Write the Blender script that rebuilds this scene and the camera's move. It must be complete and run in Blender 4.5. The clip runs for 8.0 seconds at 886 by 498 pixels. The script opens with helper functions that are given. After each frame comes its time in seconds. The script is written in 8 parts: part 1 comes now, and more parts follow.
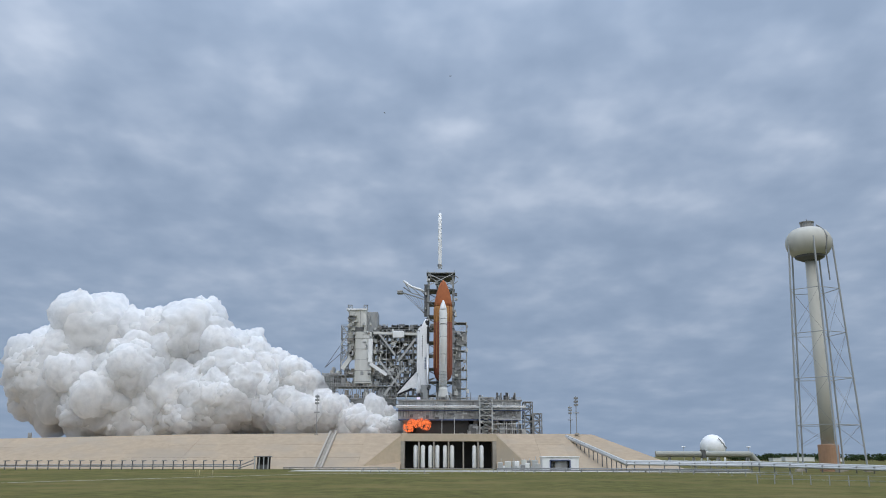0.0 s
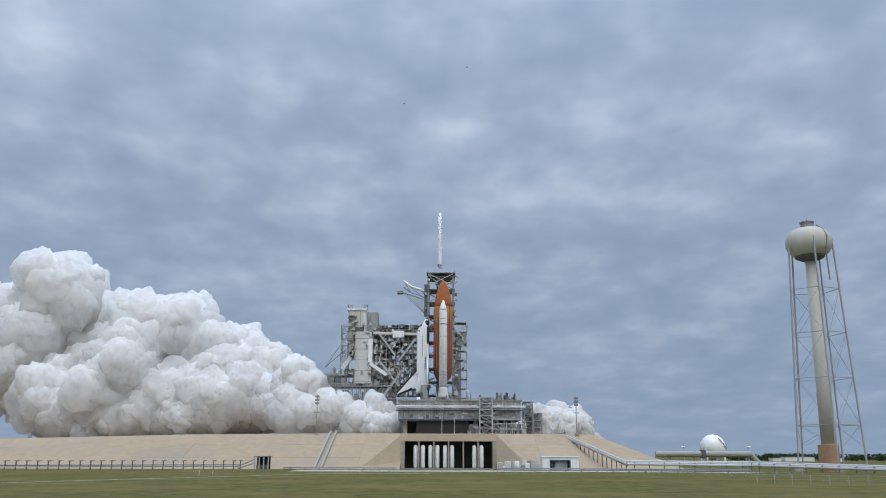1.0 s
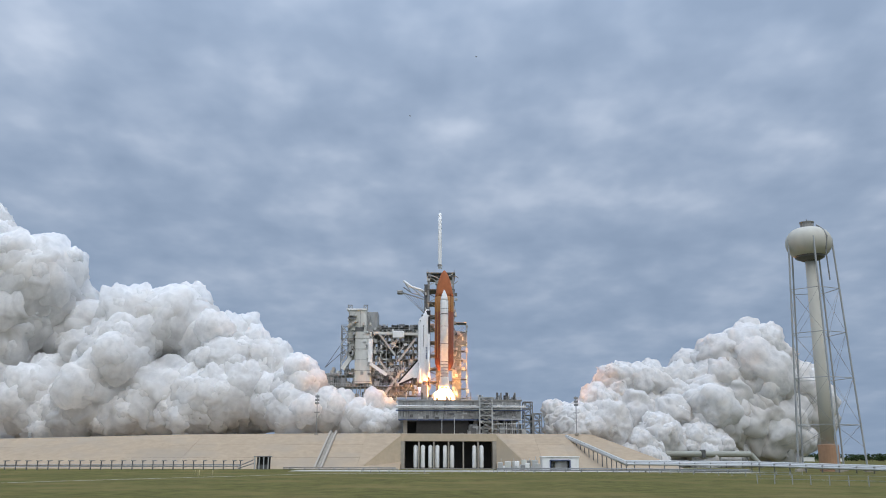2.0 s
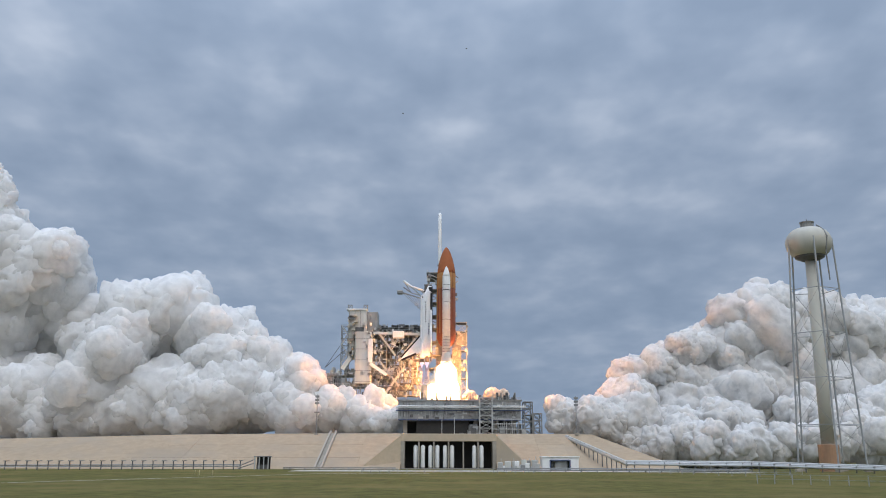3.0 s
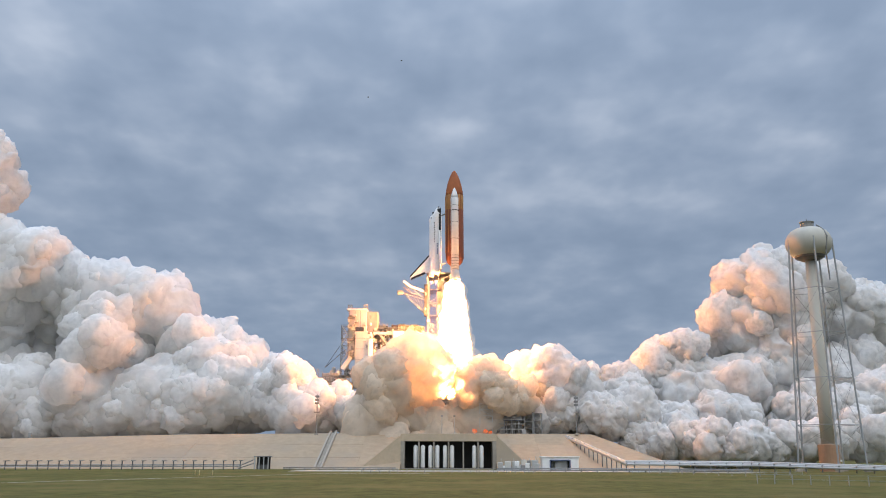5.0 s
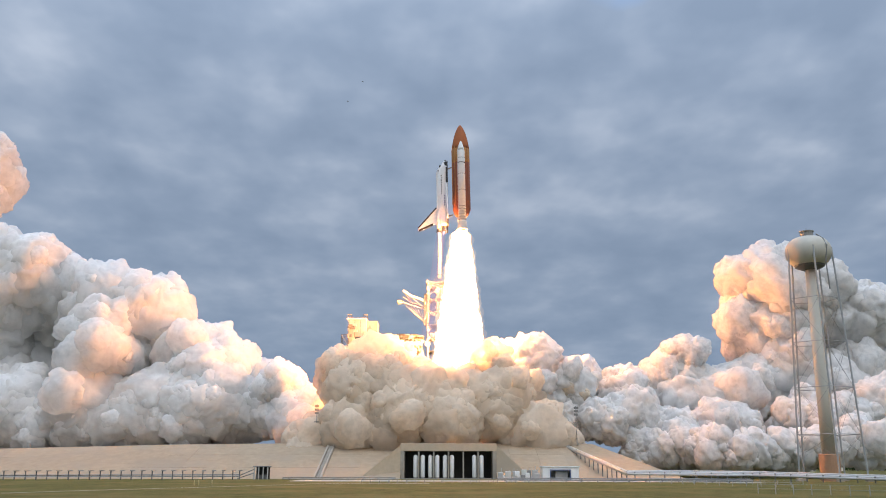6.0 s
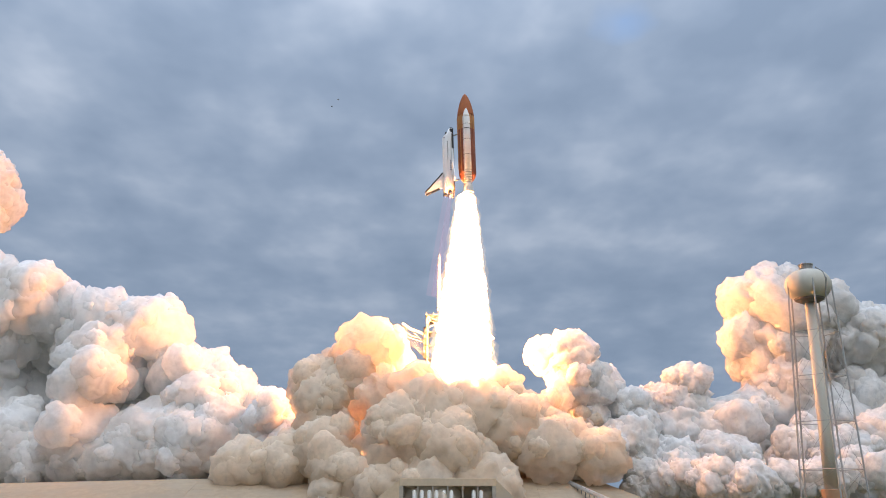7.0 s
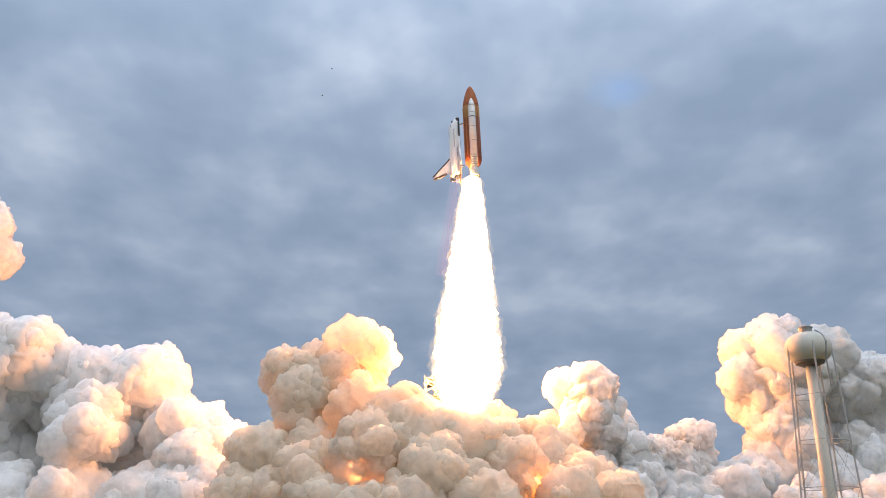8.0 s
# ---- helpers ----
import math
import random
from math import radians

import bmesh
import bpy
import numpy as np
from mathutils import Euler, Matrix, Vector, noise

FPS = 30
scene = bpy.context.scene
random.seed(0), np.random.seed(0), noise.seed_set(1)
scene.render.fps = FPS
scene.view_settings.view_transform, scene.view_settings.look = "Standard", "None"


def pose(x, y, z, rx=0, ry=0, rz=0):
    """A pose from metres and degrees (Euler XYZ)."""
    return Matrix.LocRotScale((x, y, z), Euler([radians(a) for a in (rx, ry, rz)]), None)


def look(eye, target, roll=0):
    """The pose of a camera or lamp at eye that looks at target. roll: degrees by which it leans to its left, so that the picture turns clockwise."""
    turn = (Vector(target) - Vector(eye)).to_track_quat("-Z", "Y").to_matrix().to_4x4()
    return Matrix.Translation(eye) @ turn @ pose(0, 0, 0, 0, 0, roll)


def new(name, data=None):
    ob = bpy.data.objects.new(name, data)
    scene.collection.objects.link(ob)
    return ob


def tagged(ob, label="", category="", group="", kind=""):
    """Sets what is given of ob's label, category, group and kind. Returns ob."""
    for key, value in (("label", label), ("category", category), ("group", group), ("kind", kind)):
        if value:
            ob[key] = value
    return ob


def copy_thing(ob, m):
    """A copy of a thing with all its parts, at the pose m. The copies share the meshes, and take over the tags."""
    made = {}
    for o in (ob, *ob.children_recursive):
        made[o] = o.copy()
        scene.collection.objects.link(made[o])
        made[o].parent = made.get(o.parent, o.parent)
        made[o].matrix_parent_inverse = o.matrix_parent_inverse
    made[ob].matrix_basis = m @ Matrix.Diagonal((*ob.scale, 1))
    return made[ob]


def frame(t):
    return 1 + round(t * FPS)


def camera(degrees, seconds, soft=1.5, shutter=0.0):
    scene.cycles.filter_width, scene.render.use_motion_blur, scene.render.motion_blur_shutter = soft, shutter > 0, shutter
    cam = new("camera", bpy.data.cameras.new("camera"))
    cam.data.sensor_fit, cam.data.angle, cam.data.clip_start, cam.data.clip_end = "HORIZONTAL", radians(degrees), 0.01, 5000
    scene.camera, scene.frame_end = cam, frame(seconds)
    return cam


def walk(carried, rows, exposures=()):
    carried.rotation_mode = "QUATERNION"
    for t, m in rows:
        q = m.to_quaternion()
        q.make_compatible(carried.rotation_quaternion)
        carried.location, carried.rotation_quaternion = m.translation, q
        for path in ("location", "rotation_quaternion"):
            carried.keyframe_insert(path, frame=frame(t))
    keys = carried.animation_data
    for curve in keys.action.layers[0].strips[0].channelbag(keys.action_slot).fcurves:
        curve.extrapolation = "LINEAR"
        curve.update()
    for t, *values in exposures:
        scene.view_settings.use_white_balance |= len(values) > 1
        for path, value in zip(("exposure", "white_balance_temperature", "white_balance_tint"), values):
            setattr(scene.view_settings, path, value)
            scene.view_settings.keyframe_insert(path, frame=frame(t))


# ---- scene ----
EYE = 5.0
cam = camera(53.8, 8.0, soft=1.0)
walk(cam, [
    (0, pose(0, 0, EYE, 103.31, 0, 0.00) @ pose(0, 0, 0, 0, 0, 0.14)),
    (5, pose(0, 0, EYE, 103.31, 0, 0.00) @ pose(0, 0, 0, 0, 0, 0.14)),
    (5.25, pose(0, 0, EYE, 103.36, 0, 0.00) @ pose(0, 0, 0, 0, 0, 0.14)),
    (5.5, pose(0, 0, EYE, 103.49, 0, 0.00) @ pose(0, 0, 0, 0, 0, 0.13)),
    (5.8, pose(0, 0, EYE, 103.71, 0, -0.01) @ pose(0, 0, 0, 0, 0, 0.12)),
    (6, pose(0, 0, EYE, 103.92, 0, -0.01) @ pose(0, 0, 0, 0, 0, 0.11)),
    (6.5, pose(0, 0, EYE, 104.81, 0, -0.03) @ pose(0, 0, 0, 0, 0, 0.10)),
    (7, pose(0, 0, EYE, 106.08, 0, -0.05) @ pose(0, 0, 0, 0, 0, 0.13)),
    (7.5, pose(0, 0, EYE, 107.90, 0, -0.12) @ pose(0, 0, 0, 0, 0, 0.17)),
    (8, pose(0, 0, EYE, 110.17, 0, -0.15) @ pose(0, 0, 0, 0, 0, 0.16)),
], exposures=[(0, -0.03), (2.2, -0.03), (3.0, -0.18), (5.0, -0.2), (6.5, -0.2), (7.3, -0.2), (8, -0.17)])

# ---------------------------------------------------------------- sky and sun
SUN_UP, SUN_TURN = 52, 165          # height, and bearing clockwise from straight ahead
world = bpy.data.worlds.new("overcast")
scene.world = world
world.use_nodes = True


def link(tree, a, b):
    tree.links.new(a, b)


def node(tree, kind, **values):
    n = tree.nodes.new(kind)
    for key, v in values.items():
        if key in n.inputs:
            n.inputs[key].default_value = v
    return n


def math_node(tree, op, a, b=None):
    n = tree.nodes.new("ShaderNodeMath")
    n.operation = op
    for i, v in enumerate((a, b)):
        if v is None:
            continue
        if isinstance(v, (int, float)):
            n.inputs[i].default_value = v
        else:
            tree.links.new(v, n.inputs[i])
    return n.outputs[0]


def ramp(tree, fac, stops):
    n = tree.nodes.new("ShaderNodeValToRGB")
    el = n.color_ramp.elements
    while len(el) < len(stops):
        el.new(0.5)
    for e, (p, c) in zip(el, stops):
        e.position, e.color = p, (*c, 1) if len(c) == 3 else c
    tree.links.new(fac, n.inputs[0])
    return n.outputs[0]


def mix_color(tree, fac, a, b, blend="MIX"):
    n = tree.nodes.new("ShaderNodeMix")
    n.data_type, n.blend_type = "RGBA", blend
    for socket, v in ((n.inputs[0], fac), (n.inputs[6], a), (n.inputs[7], b)):
        if isinstance(v, (int, float)):
            socket.default_value = v
        elif isinstance(v, tuple):
            socket.default_value = (*v, 1)
        else:
            tree.links.new(v, socket)
    return n.outputs[2]


def overcast_sky():
    """A closed layer of stratocumulus over a clear sky, seen in perspective, brighter towards the zenith."""
    w = world.node_tree
    w.nodes.clear()
    co = w.nodes.new("ShaderNodeTexCoord").outputs["Generated"]
    sep = w.nodes.new("ShaderNodeSeparateXYZ")
    link(w, co, sep.inputs[0])
    x, y, z = sep.outputs
    up = math_node(w, "MAXIMUM", z, 0.0)
    deep = math_node(w, "ADD", up, 0.2)
    comb = w.nodes.new("ShaderNodeCombineXYZ")
    link(w, math_node(w, "DIVIDE", x, deep), comb.inputs[0])
    link(w, math_node(w, "DIVIDE", y, deep), comb.inputs[1])
    layer = comb.outputs[0]

    def fbm(scale, detail, rough, dist, offset):
        m = w.nodes.new("ShaderNodeMapping")
        m.inputs["Location"].default_value = offset
        m.inputs["Scale"].default_value = (1.0, 0.8, 1.0)
        link(w, layer, m.inputs[0])
        n = node(w, "ShaderNodeTexNoise", Scale=scale, Detail=detail, Roughness=rough, Distortion=dist)
        link(w, m.outputs[0], n.inputs["Vector"])
        return n.outputs["Fac"]

    big = fbm(2.0, 2, 0.5, 0.2, (3.1, 0.7, 0))
    mid = fbm(5.2, 3, 0.45, 0.0, (7.7, 2.2, 0))
    fine = fbm(12.0, 3, 0.45, 0.0, (1.3, 5.2, 0))
    v = math_node(w, "ADD", math_node(w, "MULTIPLY", big, 0.36), math_node(w, "MULTIPLY", mid, 0.46))
    v = math_node(w, "ADD", v, math_node(w, "MULTIPLY", fine, 0.18))
    cloud = ramp(w, v, [(0.38, (0.238, 0.31, 0.43)), (0.46, (0.275, 0.35, 0.475)), (0.53, (0.325, 0.40, 0.525)), (0.63, (0.44, 0.51, 0.63))])
    # haze towards the horizon
    haze = ramp(w, up, [(0.0, (0.8, 0.8, 0.8)), (0.16, (0.42, 0.42, 0.42)), (0.36, (0, 0, 0))])
    cloud = mix_color(w, haze, cloud, (0.215, 0.29, 0.41))
    # an overcast sky is brightest overhead
    gain = math_node(w, "ADD", 1.13, math_node(w, "MULTIPLY", math_node(w, "POWER", up, 4.0), 4.2))
    vec = w.nodes.new("ShaderNodeVectorMath")
    vec.operation = "SCALE"
    link(w, cloud, vec.inputs[0])
    link(w, gain, vec.inputs[3])
    sky = w.nodes.new("ShaderNodeTexSky")
    sky.sky_type, sky.sun_disc = "NISHITA", False
    sky.sun_elevation, sky.sun_rotation = radians(SUN_UP), radians(SUN_TURN)
    clear = w.nodes.new("ShaderNodeVectorMath")
    clear.operation = "SCALE"
    link(w, sky.outputs[0], clear.inputs[0])
    clear.inputs[3].default_value = 0.3
    # one small gap in the layer
    gap = w.nodes.new("ShaderNodeVectorMath")
    gap.operation = "DISTANCE"
    link(w, layer, gap.inputs[0])
    gap.inputs[1].default_value = (GAP_X, GAP_Y, 0)
    near = math_node(w, "ADD", gap.outputs["Value"], math_node(w, "MULTIPLY", mid, 0.2))
    cover = ramp(w, near, [(0.10, (0.1, 0.1, 0.1)), (0.17, (1, 1, 1))])
    total = mix_color(w, cover, clear.outputs[0], vec.outputs[0])
    bg = node(w, "ShaderNodeBackground", Strength=1.0)
    link(w, total, bg.inputs["Color"])
    out = w.nodes.new("ShaderNodeOutputWorld")
    link(w, bg.outputs[0], out.inputs[0])


GAP_X, GAP_Y = 0.280, 1.200
overcast_sky()
sun = new("sun", bpy.data.lights.new("sun", "SUN"))
sun.data.energy, sun.data.angle, sun.data.color = 1.4, radians(50), (1.0, 0.95, 0.88)
sun_dir = Vector((math.sin(radians(SUN_TURN)) * math.cos(radians(SUN_UP)), math.cos(radians(SUN_TURN)) * math.cos(radians(SUN_UP)), math.sin(radians(SUN_UP))))
sun.matrix_world = look(sun_dir * 900, (0, 0, 0))


# ---------------------------------------------------------------- materials
def material(name, color, rough=0.7, metal=0.0, spread=0.25, scale=1.0, fine=0.15, bump=0.0, stain=None, streak=1.0, per_piece=0.0, spec=0.4):
    """A surface with a grain at two scales (scale: 1/m of the finer one), stains, and some relief."""
    m = bpy.data.materials.new(name)
    m.use_nodes = True
    t = m.node_tree
    b = t.nodes["Principled BSDF"]
    b.inputs["Roughness"].default_value, b.inputs["Metallic"].default_value = rough, metal
    b.inputs["Specular IOR Level"].default_value = spec
    co = t.nodes.new("ShaderNodeTexCoord").outputs["Object"]
    mp = t.nodes.new("ShaderNodeMapping")
    mp.inputs["Scale"].default_value = (1, 1, streak)
    link(t, co, mp.inputs[0])
    n1 = node(t, "ShaderNodeTexNoise", Scale=scale, Detail=6.0, Roughness=0.62)
    n2 = node(t, "ShaderNodeTexNoise", Scale=scale * 0.13, Detail=3.0, Roughness=0.55)
    for n in (n1, n2):
        link(t, mp.outputs[0], n.inputs["Vector"])
    dark = tuple(c * (1 - spread) for c in color)
    light = tuple(min(1, c * (1 + spread * 0.7)) for c in color)
    c = mix_color(t, ramp(t, n1.outputs["Fac"], [(0.3, (0, 0, 0)), (0.7, (1, 1, 1))]), dark, light)
    c = mix_color(t, 1 - fine, c, color)
    if stain:
        c = mix_color(t, ramp(t, n2.outputs["Fac"], [(0.46, (0, 0, 0)), (0.66, (0.85, 0.85, 0.85))]), c, stain)
    if per_piece:
        info = t.nodes.new("ShaderNodeObjectInfo")
        c = mix_color(t, ramp(t, info.outputs["Random"], [(0, (1 - per_piece,) * 3), (1, (1, 1, 1))]), (0.02, 0.02, 0.02), c)
    link(t, c, b.inputs["Base Color"])
    if bump:
        bp = node(t, "ShaderNodeBump", Strength=bump, Distance=0.4 / scale)
        link(t, n1.outputs["Fac"], bp.inputs["Height"])
        link(t, bp.outputs[0], b.inputs["Normal"])
    return m


def glow(name, color, strength, edge=None):
    m = bpy.data.materials.new(name)
    m.use_nodes = True
    t = m.node_tree
    t.nodes.clear()
    e = node(t, "ShaderNodeEmission", Strength=strength)
    e.inputs["Color"].default_value = (*color, 1)
    if edge:
        co = t.nodes.new("ShaderNodeTexCoord").outputs["Object"]
        n = node(t, "ShaderNodeTexNoise", Scale=2.2, Detail=5.0, Roughness=0.6)
        link(t, co, n.inputs["Vector"])
        link(t, ramp(t, n.outputs["Fac"], [(0.40, edge), (0.60, color)]), e.inputs["Color"])
    out = t.nodes.new("ShaderNodeOutputMaterial")
    body = e.outputs[0]
    if edge:
        # torn tongues with gaps between them
        clear = t.nodes.new("ShaderNodeBsdfTransparent")
        mx = t.nodes.new("ShaderNodeMixShader")
        link(t, ramp(t, n.outputs["Fac"], [(0.48, (0, 0, 0)), (0.58, (1, 1, 1))]), mx.inputs[0])
        link(t, clear.outputs[0], mx.inputs[1])
        link(t, body, mx.inputs[2])
        body = mx.outputs[0]
    link(t, body, out.inputs[0])
    return m


def veil(name, color, strength, cover):
    """A thin glow, of gas or of a painted halo, that lets most of the background through."""
    m = glow(name, color, strength)
    t = m.node_tree
    e = [n for n in t.nodes if n.type == "EMISSION"][0]
    clear = t.nodes.new("ShaderNodeBsdfTransparent")
    mx = t.nodes.new("ShaderNodeMixShader")
    mx.inputs[0].default_value = cover
    link(t, clear.outputs[0], mx.inputs[1])
    link(t, e.outputs[0], mx.inputs[2])
    link(t, mx.outputs[0], [n for n in t.nodes if n.type == "OUTPUT_MATERIAL"][0].inputs[0])
    return m


def smoke_material(name, white, tan, thin, thick, through_light):
    """Matt smoke in veils: each surface lets some light through, unevenly, so that heaps of it grow dense and soft."""
    m = bpy.data.materials.new(name)
    m.use_nodes = True
    t = m.node_tree
    t.nodes.clear()
    co = t.nodes.new("ShaderNodeTexCoord").outputs["Object"]
    n1 = node(t, "ShaderNodeTexNoise", Scale=1.3, Detail=3.0, Roughness=0.5)
    n2 = node(t, "ShaderNodeTexNoise", Scale=5.0, Detail=6.0, Roughness=0.6, Distortion=0.6)
    n3 = node(t, "ShaderNodeTexNoise", Scale=2.6, Detail=5.0, Roughness=0.6)
    for n in (n1, n2, n3):
        link(t, co, n.inputs["Vector"])
    color = mix_color(t, ramp(t, n1.outputs["Fac"], [(0.42, (0, 0, 0)), (0.68, (1, 1, 1))]), white, tan)
    bp = node(t, "ShaderNodeBump", Strength=0.07, Distance=0.12)
    link(t, n2.outputs["Fac"], bp.inputs["Height"])
    d = t.nodes.new("ShaderNodeBsdfDiffuse")
    link(t, color, d.inputs["Color"])
    link(t, bp.outputs[0], d.inputs["Normal"])
    tr = t.nodes.new("ShaderNodeBsdfTranslucent")
    link(t, color, tr.inputs["Color"])
    link(t, bp.outputs[0], tr.inputs["Normal"])
    body = t.nodes.new("ShaderNodeMixShader")
    body.inputs[0].default_value = through_light
    link(t, d.outputs[0], body.inputs[1])
    link(t, tr.outputs[0], body.inputs[2])
    clear = t.nodes.new("ShaderNodeBsdfTransparent")
    mx = t.nodes.new("ShaderNodeMixShader")
    link(t, ramp(t, n3.outputs["Fac"], [(0.36, (thin,) * 3), (0.58, (thick,) * 3)]), mx.inputs[0])
    link(t, clear.outputs[0], mx.inputs[1])
    link(t, body.outputs[0], mx.inputs[2])
    out = t.nodes.new("ShaderNodeOutputMaterial")
    link(t, mx.outputs[0], out.inputs[0])
    return m


GRASS = material("grass", (0.113, 0.106, 0.031), 0.95, spread=0.55, scale=0.35, fine=0.9, bump=0.4, stain=(0.17, 0.135, 0.05), spec=0.1)
SLOPE = material("sunbaked concrete", (0.42, 0.325, 0.225), 0.9, spread=0.2, scale=0.35, fine=0.6, bump=0.1, stain=(0.37, 0.305, 0.23), spec=0.15, per_piece=0.10)
CONCRETE = material("grey concrete", (0.40, 0.36, 0.30), 0.9, spread=0.3, scale=0.5, fine=0.6, stain=(0.27, 0.245, 0.21), spec=0.2)
PALE = material("pale paving", (0.48, 0.45, 0.40), 0.9, spread=0.25, scale=0.4, fine=0.5, spec=0.15)
PALE_TAN = material("pale tan concrete", (0.55, 0.445, 0.32), 0.9, spread=0.2, scale=0.5, fine=0.5, stain=(0.47, 0.40, 0.31), spec=0.15)
STEEL = material("weathered grey steel", (0.36, 0.365, 0.355), 0.55, 0.1, spread=0.45, scale=0.7, fine=0.7, stain=(0.25, 0.225, 0.19), per_piece=0.4)
DARK_STEEL = material("dark steel", (0.17, 0.17, 0.165), 0.6, 0.2, spread=0.4, scale=0.7, fine=0.6, per_piece=0.3)
PLATE = material("grey painted plate", (0.37, 0.38, 0.375), 0.6, 0.0, spread=0.35, scale=0.5, fine=0.7, stain=(0.27, 0.26, 0.24), streak=0.3)
CLADDING = material("pale cladding", (0.66, 0.66, 0.62), 0.6, spread=0.22, scale=0.5, fine=0.6, stain=(0.52, 0.51, 0.46), streak=0.2)
WHITE = material("white paint", (0.86, 0.86, 0.84), 0.45, spread=0.12, scale=0.8, fine=0.6, stain=(0.76, 0.75, 0.72))
TILE = material("white thermal tile", (0.78, 0.78, 0.78), 0.55, spread=0.14, scale=1.2, fine=0.7)
BLACK = material("black thermal tile", (0.022, 0.022, 0.025), 0.5, spread=0.4, scale=1.2, fine=0.6)
FOAM = material("orange insulating foam", (0.39, 0.125, 0.042), 0.8, spread=0.2, scale=0.5, fine=0.7, stain=(0.34, 0.10, 0.036), bump=0.1)
RUST = material("red-brown foam", (0.225, 0.07, 0.036), 0.85, spread=0.25, scale=0.6, fine=0.7)
OCHRE = material("ochre foam", (0.42, 0.20, 0.07), 0.85, spread=0.2, scale=0.6, fine=0.7)
NOZZLE = material("scorched nozzle metal", (0.20, 0.19, 0.18), 0.5, 0.6, spread=0.4, scale=1.0, fine=0.6)
TANK_PAINT = material("aged cream tank paint", (0.52, 0.50, 0.43), 0.6, spread=0.15, scale=0.3, fine=0.6, stain=(0.43, 0.41, 0.34), streak=0.25)
LEG_PAINT = material("dull grey leg paint", (0.36, 0.37, 0.365), 0.6, spread=0.2, scale=0.5, fine=0.5)
BRICK_RED = material("tan footing", (0.42, 0.25, 0.15), 0.9, spread=0.25, scale=0.5, fine=0.6)
PIPE = material("galvanised pipe", (0.52, 0.52, 0.50), 0.45, 0.3, spread=0.2, scale=0.8, fine=0.6)
BLUE = material("blue pipe band", (0.09, 0.12, 0.22), 0.5, spread=0.25, scale=0.8, fine=0.5)
BOLLARD = material("pale yellow paint", (0.62, 0.55, 0.30), 0.6, spread=0.2, scale=2.0, fine=0.5)
MAIN = material("aged grey-green pipe paint", (0.36, 0.36, 0.31), 0.7, spread=0.2, scale=0.8, fine=0.6, stain=(0.29, 0.27, 0.22))
# near-black copy of the concrete: the recesses' shade is put into its colour
VOID = material("concrete with shade in its colour", (0.045, 0.043, 0.04), 0.95, spread=0.3, scale=0.4, fine=0.5)
LEAF = material("scrub leaves", (0.035, 0.055, 0.022), 0.9, spread=0.5, scale=0.6, fine=0.8, spec=0.1)
BARK = material("bark", (0.10, 0.08, 0.06), 0.95, spread=0.4, scale=1.0, fine=0.6)
SMOKE_WHITE = smoke_material("white steam", (0.99, 0.985, 0.975), (0.98, 0.955, 0.92), 0.53, 0.65, 0.3)
SMOKE_GREY = smoke_material("grey-white booster smoke", (0.88, 0.87, 0.855), (0.80, 0.76, 0.71), 0.6, 0.85, 0.28)
# tan is the smoke's dust; its peach warmth paints in the flames' light
SMOKE_TAN = smoke_material("tan dusty smoke with firelight in its tint", (0.96, 0.845, 0.70), (0.93, 0.785, 0.62), 0.50, 0.62, 0.34)
FLAME = glow("white-hot exhaust", (1.0, 0.38, 0.115), 185.0)
FIREBALL = glow("white-hot fireball", (1.0, 0.58, 0.22), 22.0)
BURNING = glow("burning gas", (1.0, 0.34, 0.09), 26.0)
FIRE_RED = glow("orange fire", (1.0, 0.20, 0.06), 1.15, edge=(0.42, 0.12, 0.06))
# nested shells that paint a soft edge and light halo round the flame
SHEATH = [veil("halo of the exhaust's glow", (1.0, 0.74, 0.52), s, c) for s, c in ((5.0, 0.3), (2.6, 0.14), (1.6, 0.06))]
MACH = veil("pale blue engine exhaust", (0.75, 0.62, 0.85), 0.75, 0.16)
HOT_BLUE = glow("blue-white engine flame", (0.8, 0.75, 1.0), 1.3)


# ---------------------------------------------------------------- building blocks
def mesh_of(name, bm, mat, smooth=False):
    me = bpy.data.meshes.new(name)
    bm.normal_update()
    bm.to_mesh(me)
    bm.free()
    me.materials.append(mat)
    if smooth:
        for p in me.polygons:
            p.use_smooth = True
    return me


def part(name, bm, mat, parent=None, label="", smooth=False):
    ob = new(name, mesh_of(name, bm, mat, smooth))
    ob.parent = parent
    return tagged(ob, label) if label else ob


def empty(name, x=0, y=0, z=0):
    ob = new(name)
    ob.empty_display_size = 0.5
    ob.location = (x, y, z)
    return ob


def add_box(bm, x0, x1, y0, y1, z0, z1, bevel=0.0):
    v = [bm.verts.new((x, y, z)) for z in (z0, z1) for x, y in ((x0, y0), (x1, y0), (x1, y1), (x0, y1))]
    faces = [(3, 2, 1, 0), (4, 5, 6, 7), (0, 1, 5, 4), (1, 2, 6, 5), (2, 3, 7, 6), (3, 0, 4, 7)]
    made = [bm.faces.new([v[i] for i in f]) for f in faces]
    if bevel:
        edges = list({e for f in made for e in f.edges})
        bmesh.ops.bevel(bm, geom=edges, offset=bevel, segments=1, affect="EDGES")
    return bm


def box(x0, x1, y0, y1, z0, z1, bevel=0.0):
    return add_box(bmesh.new(), x0, x1, y0, y1, z0, z1, bevel)


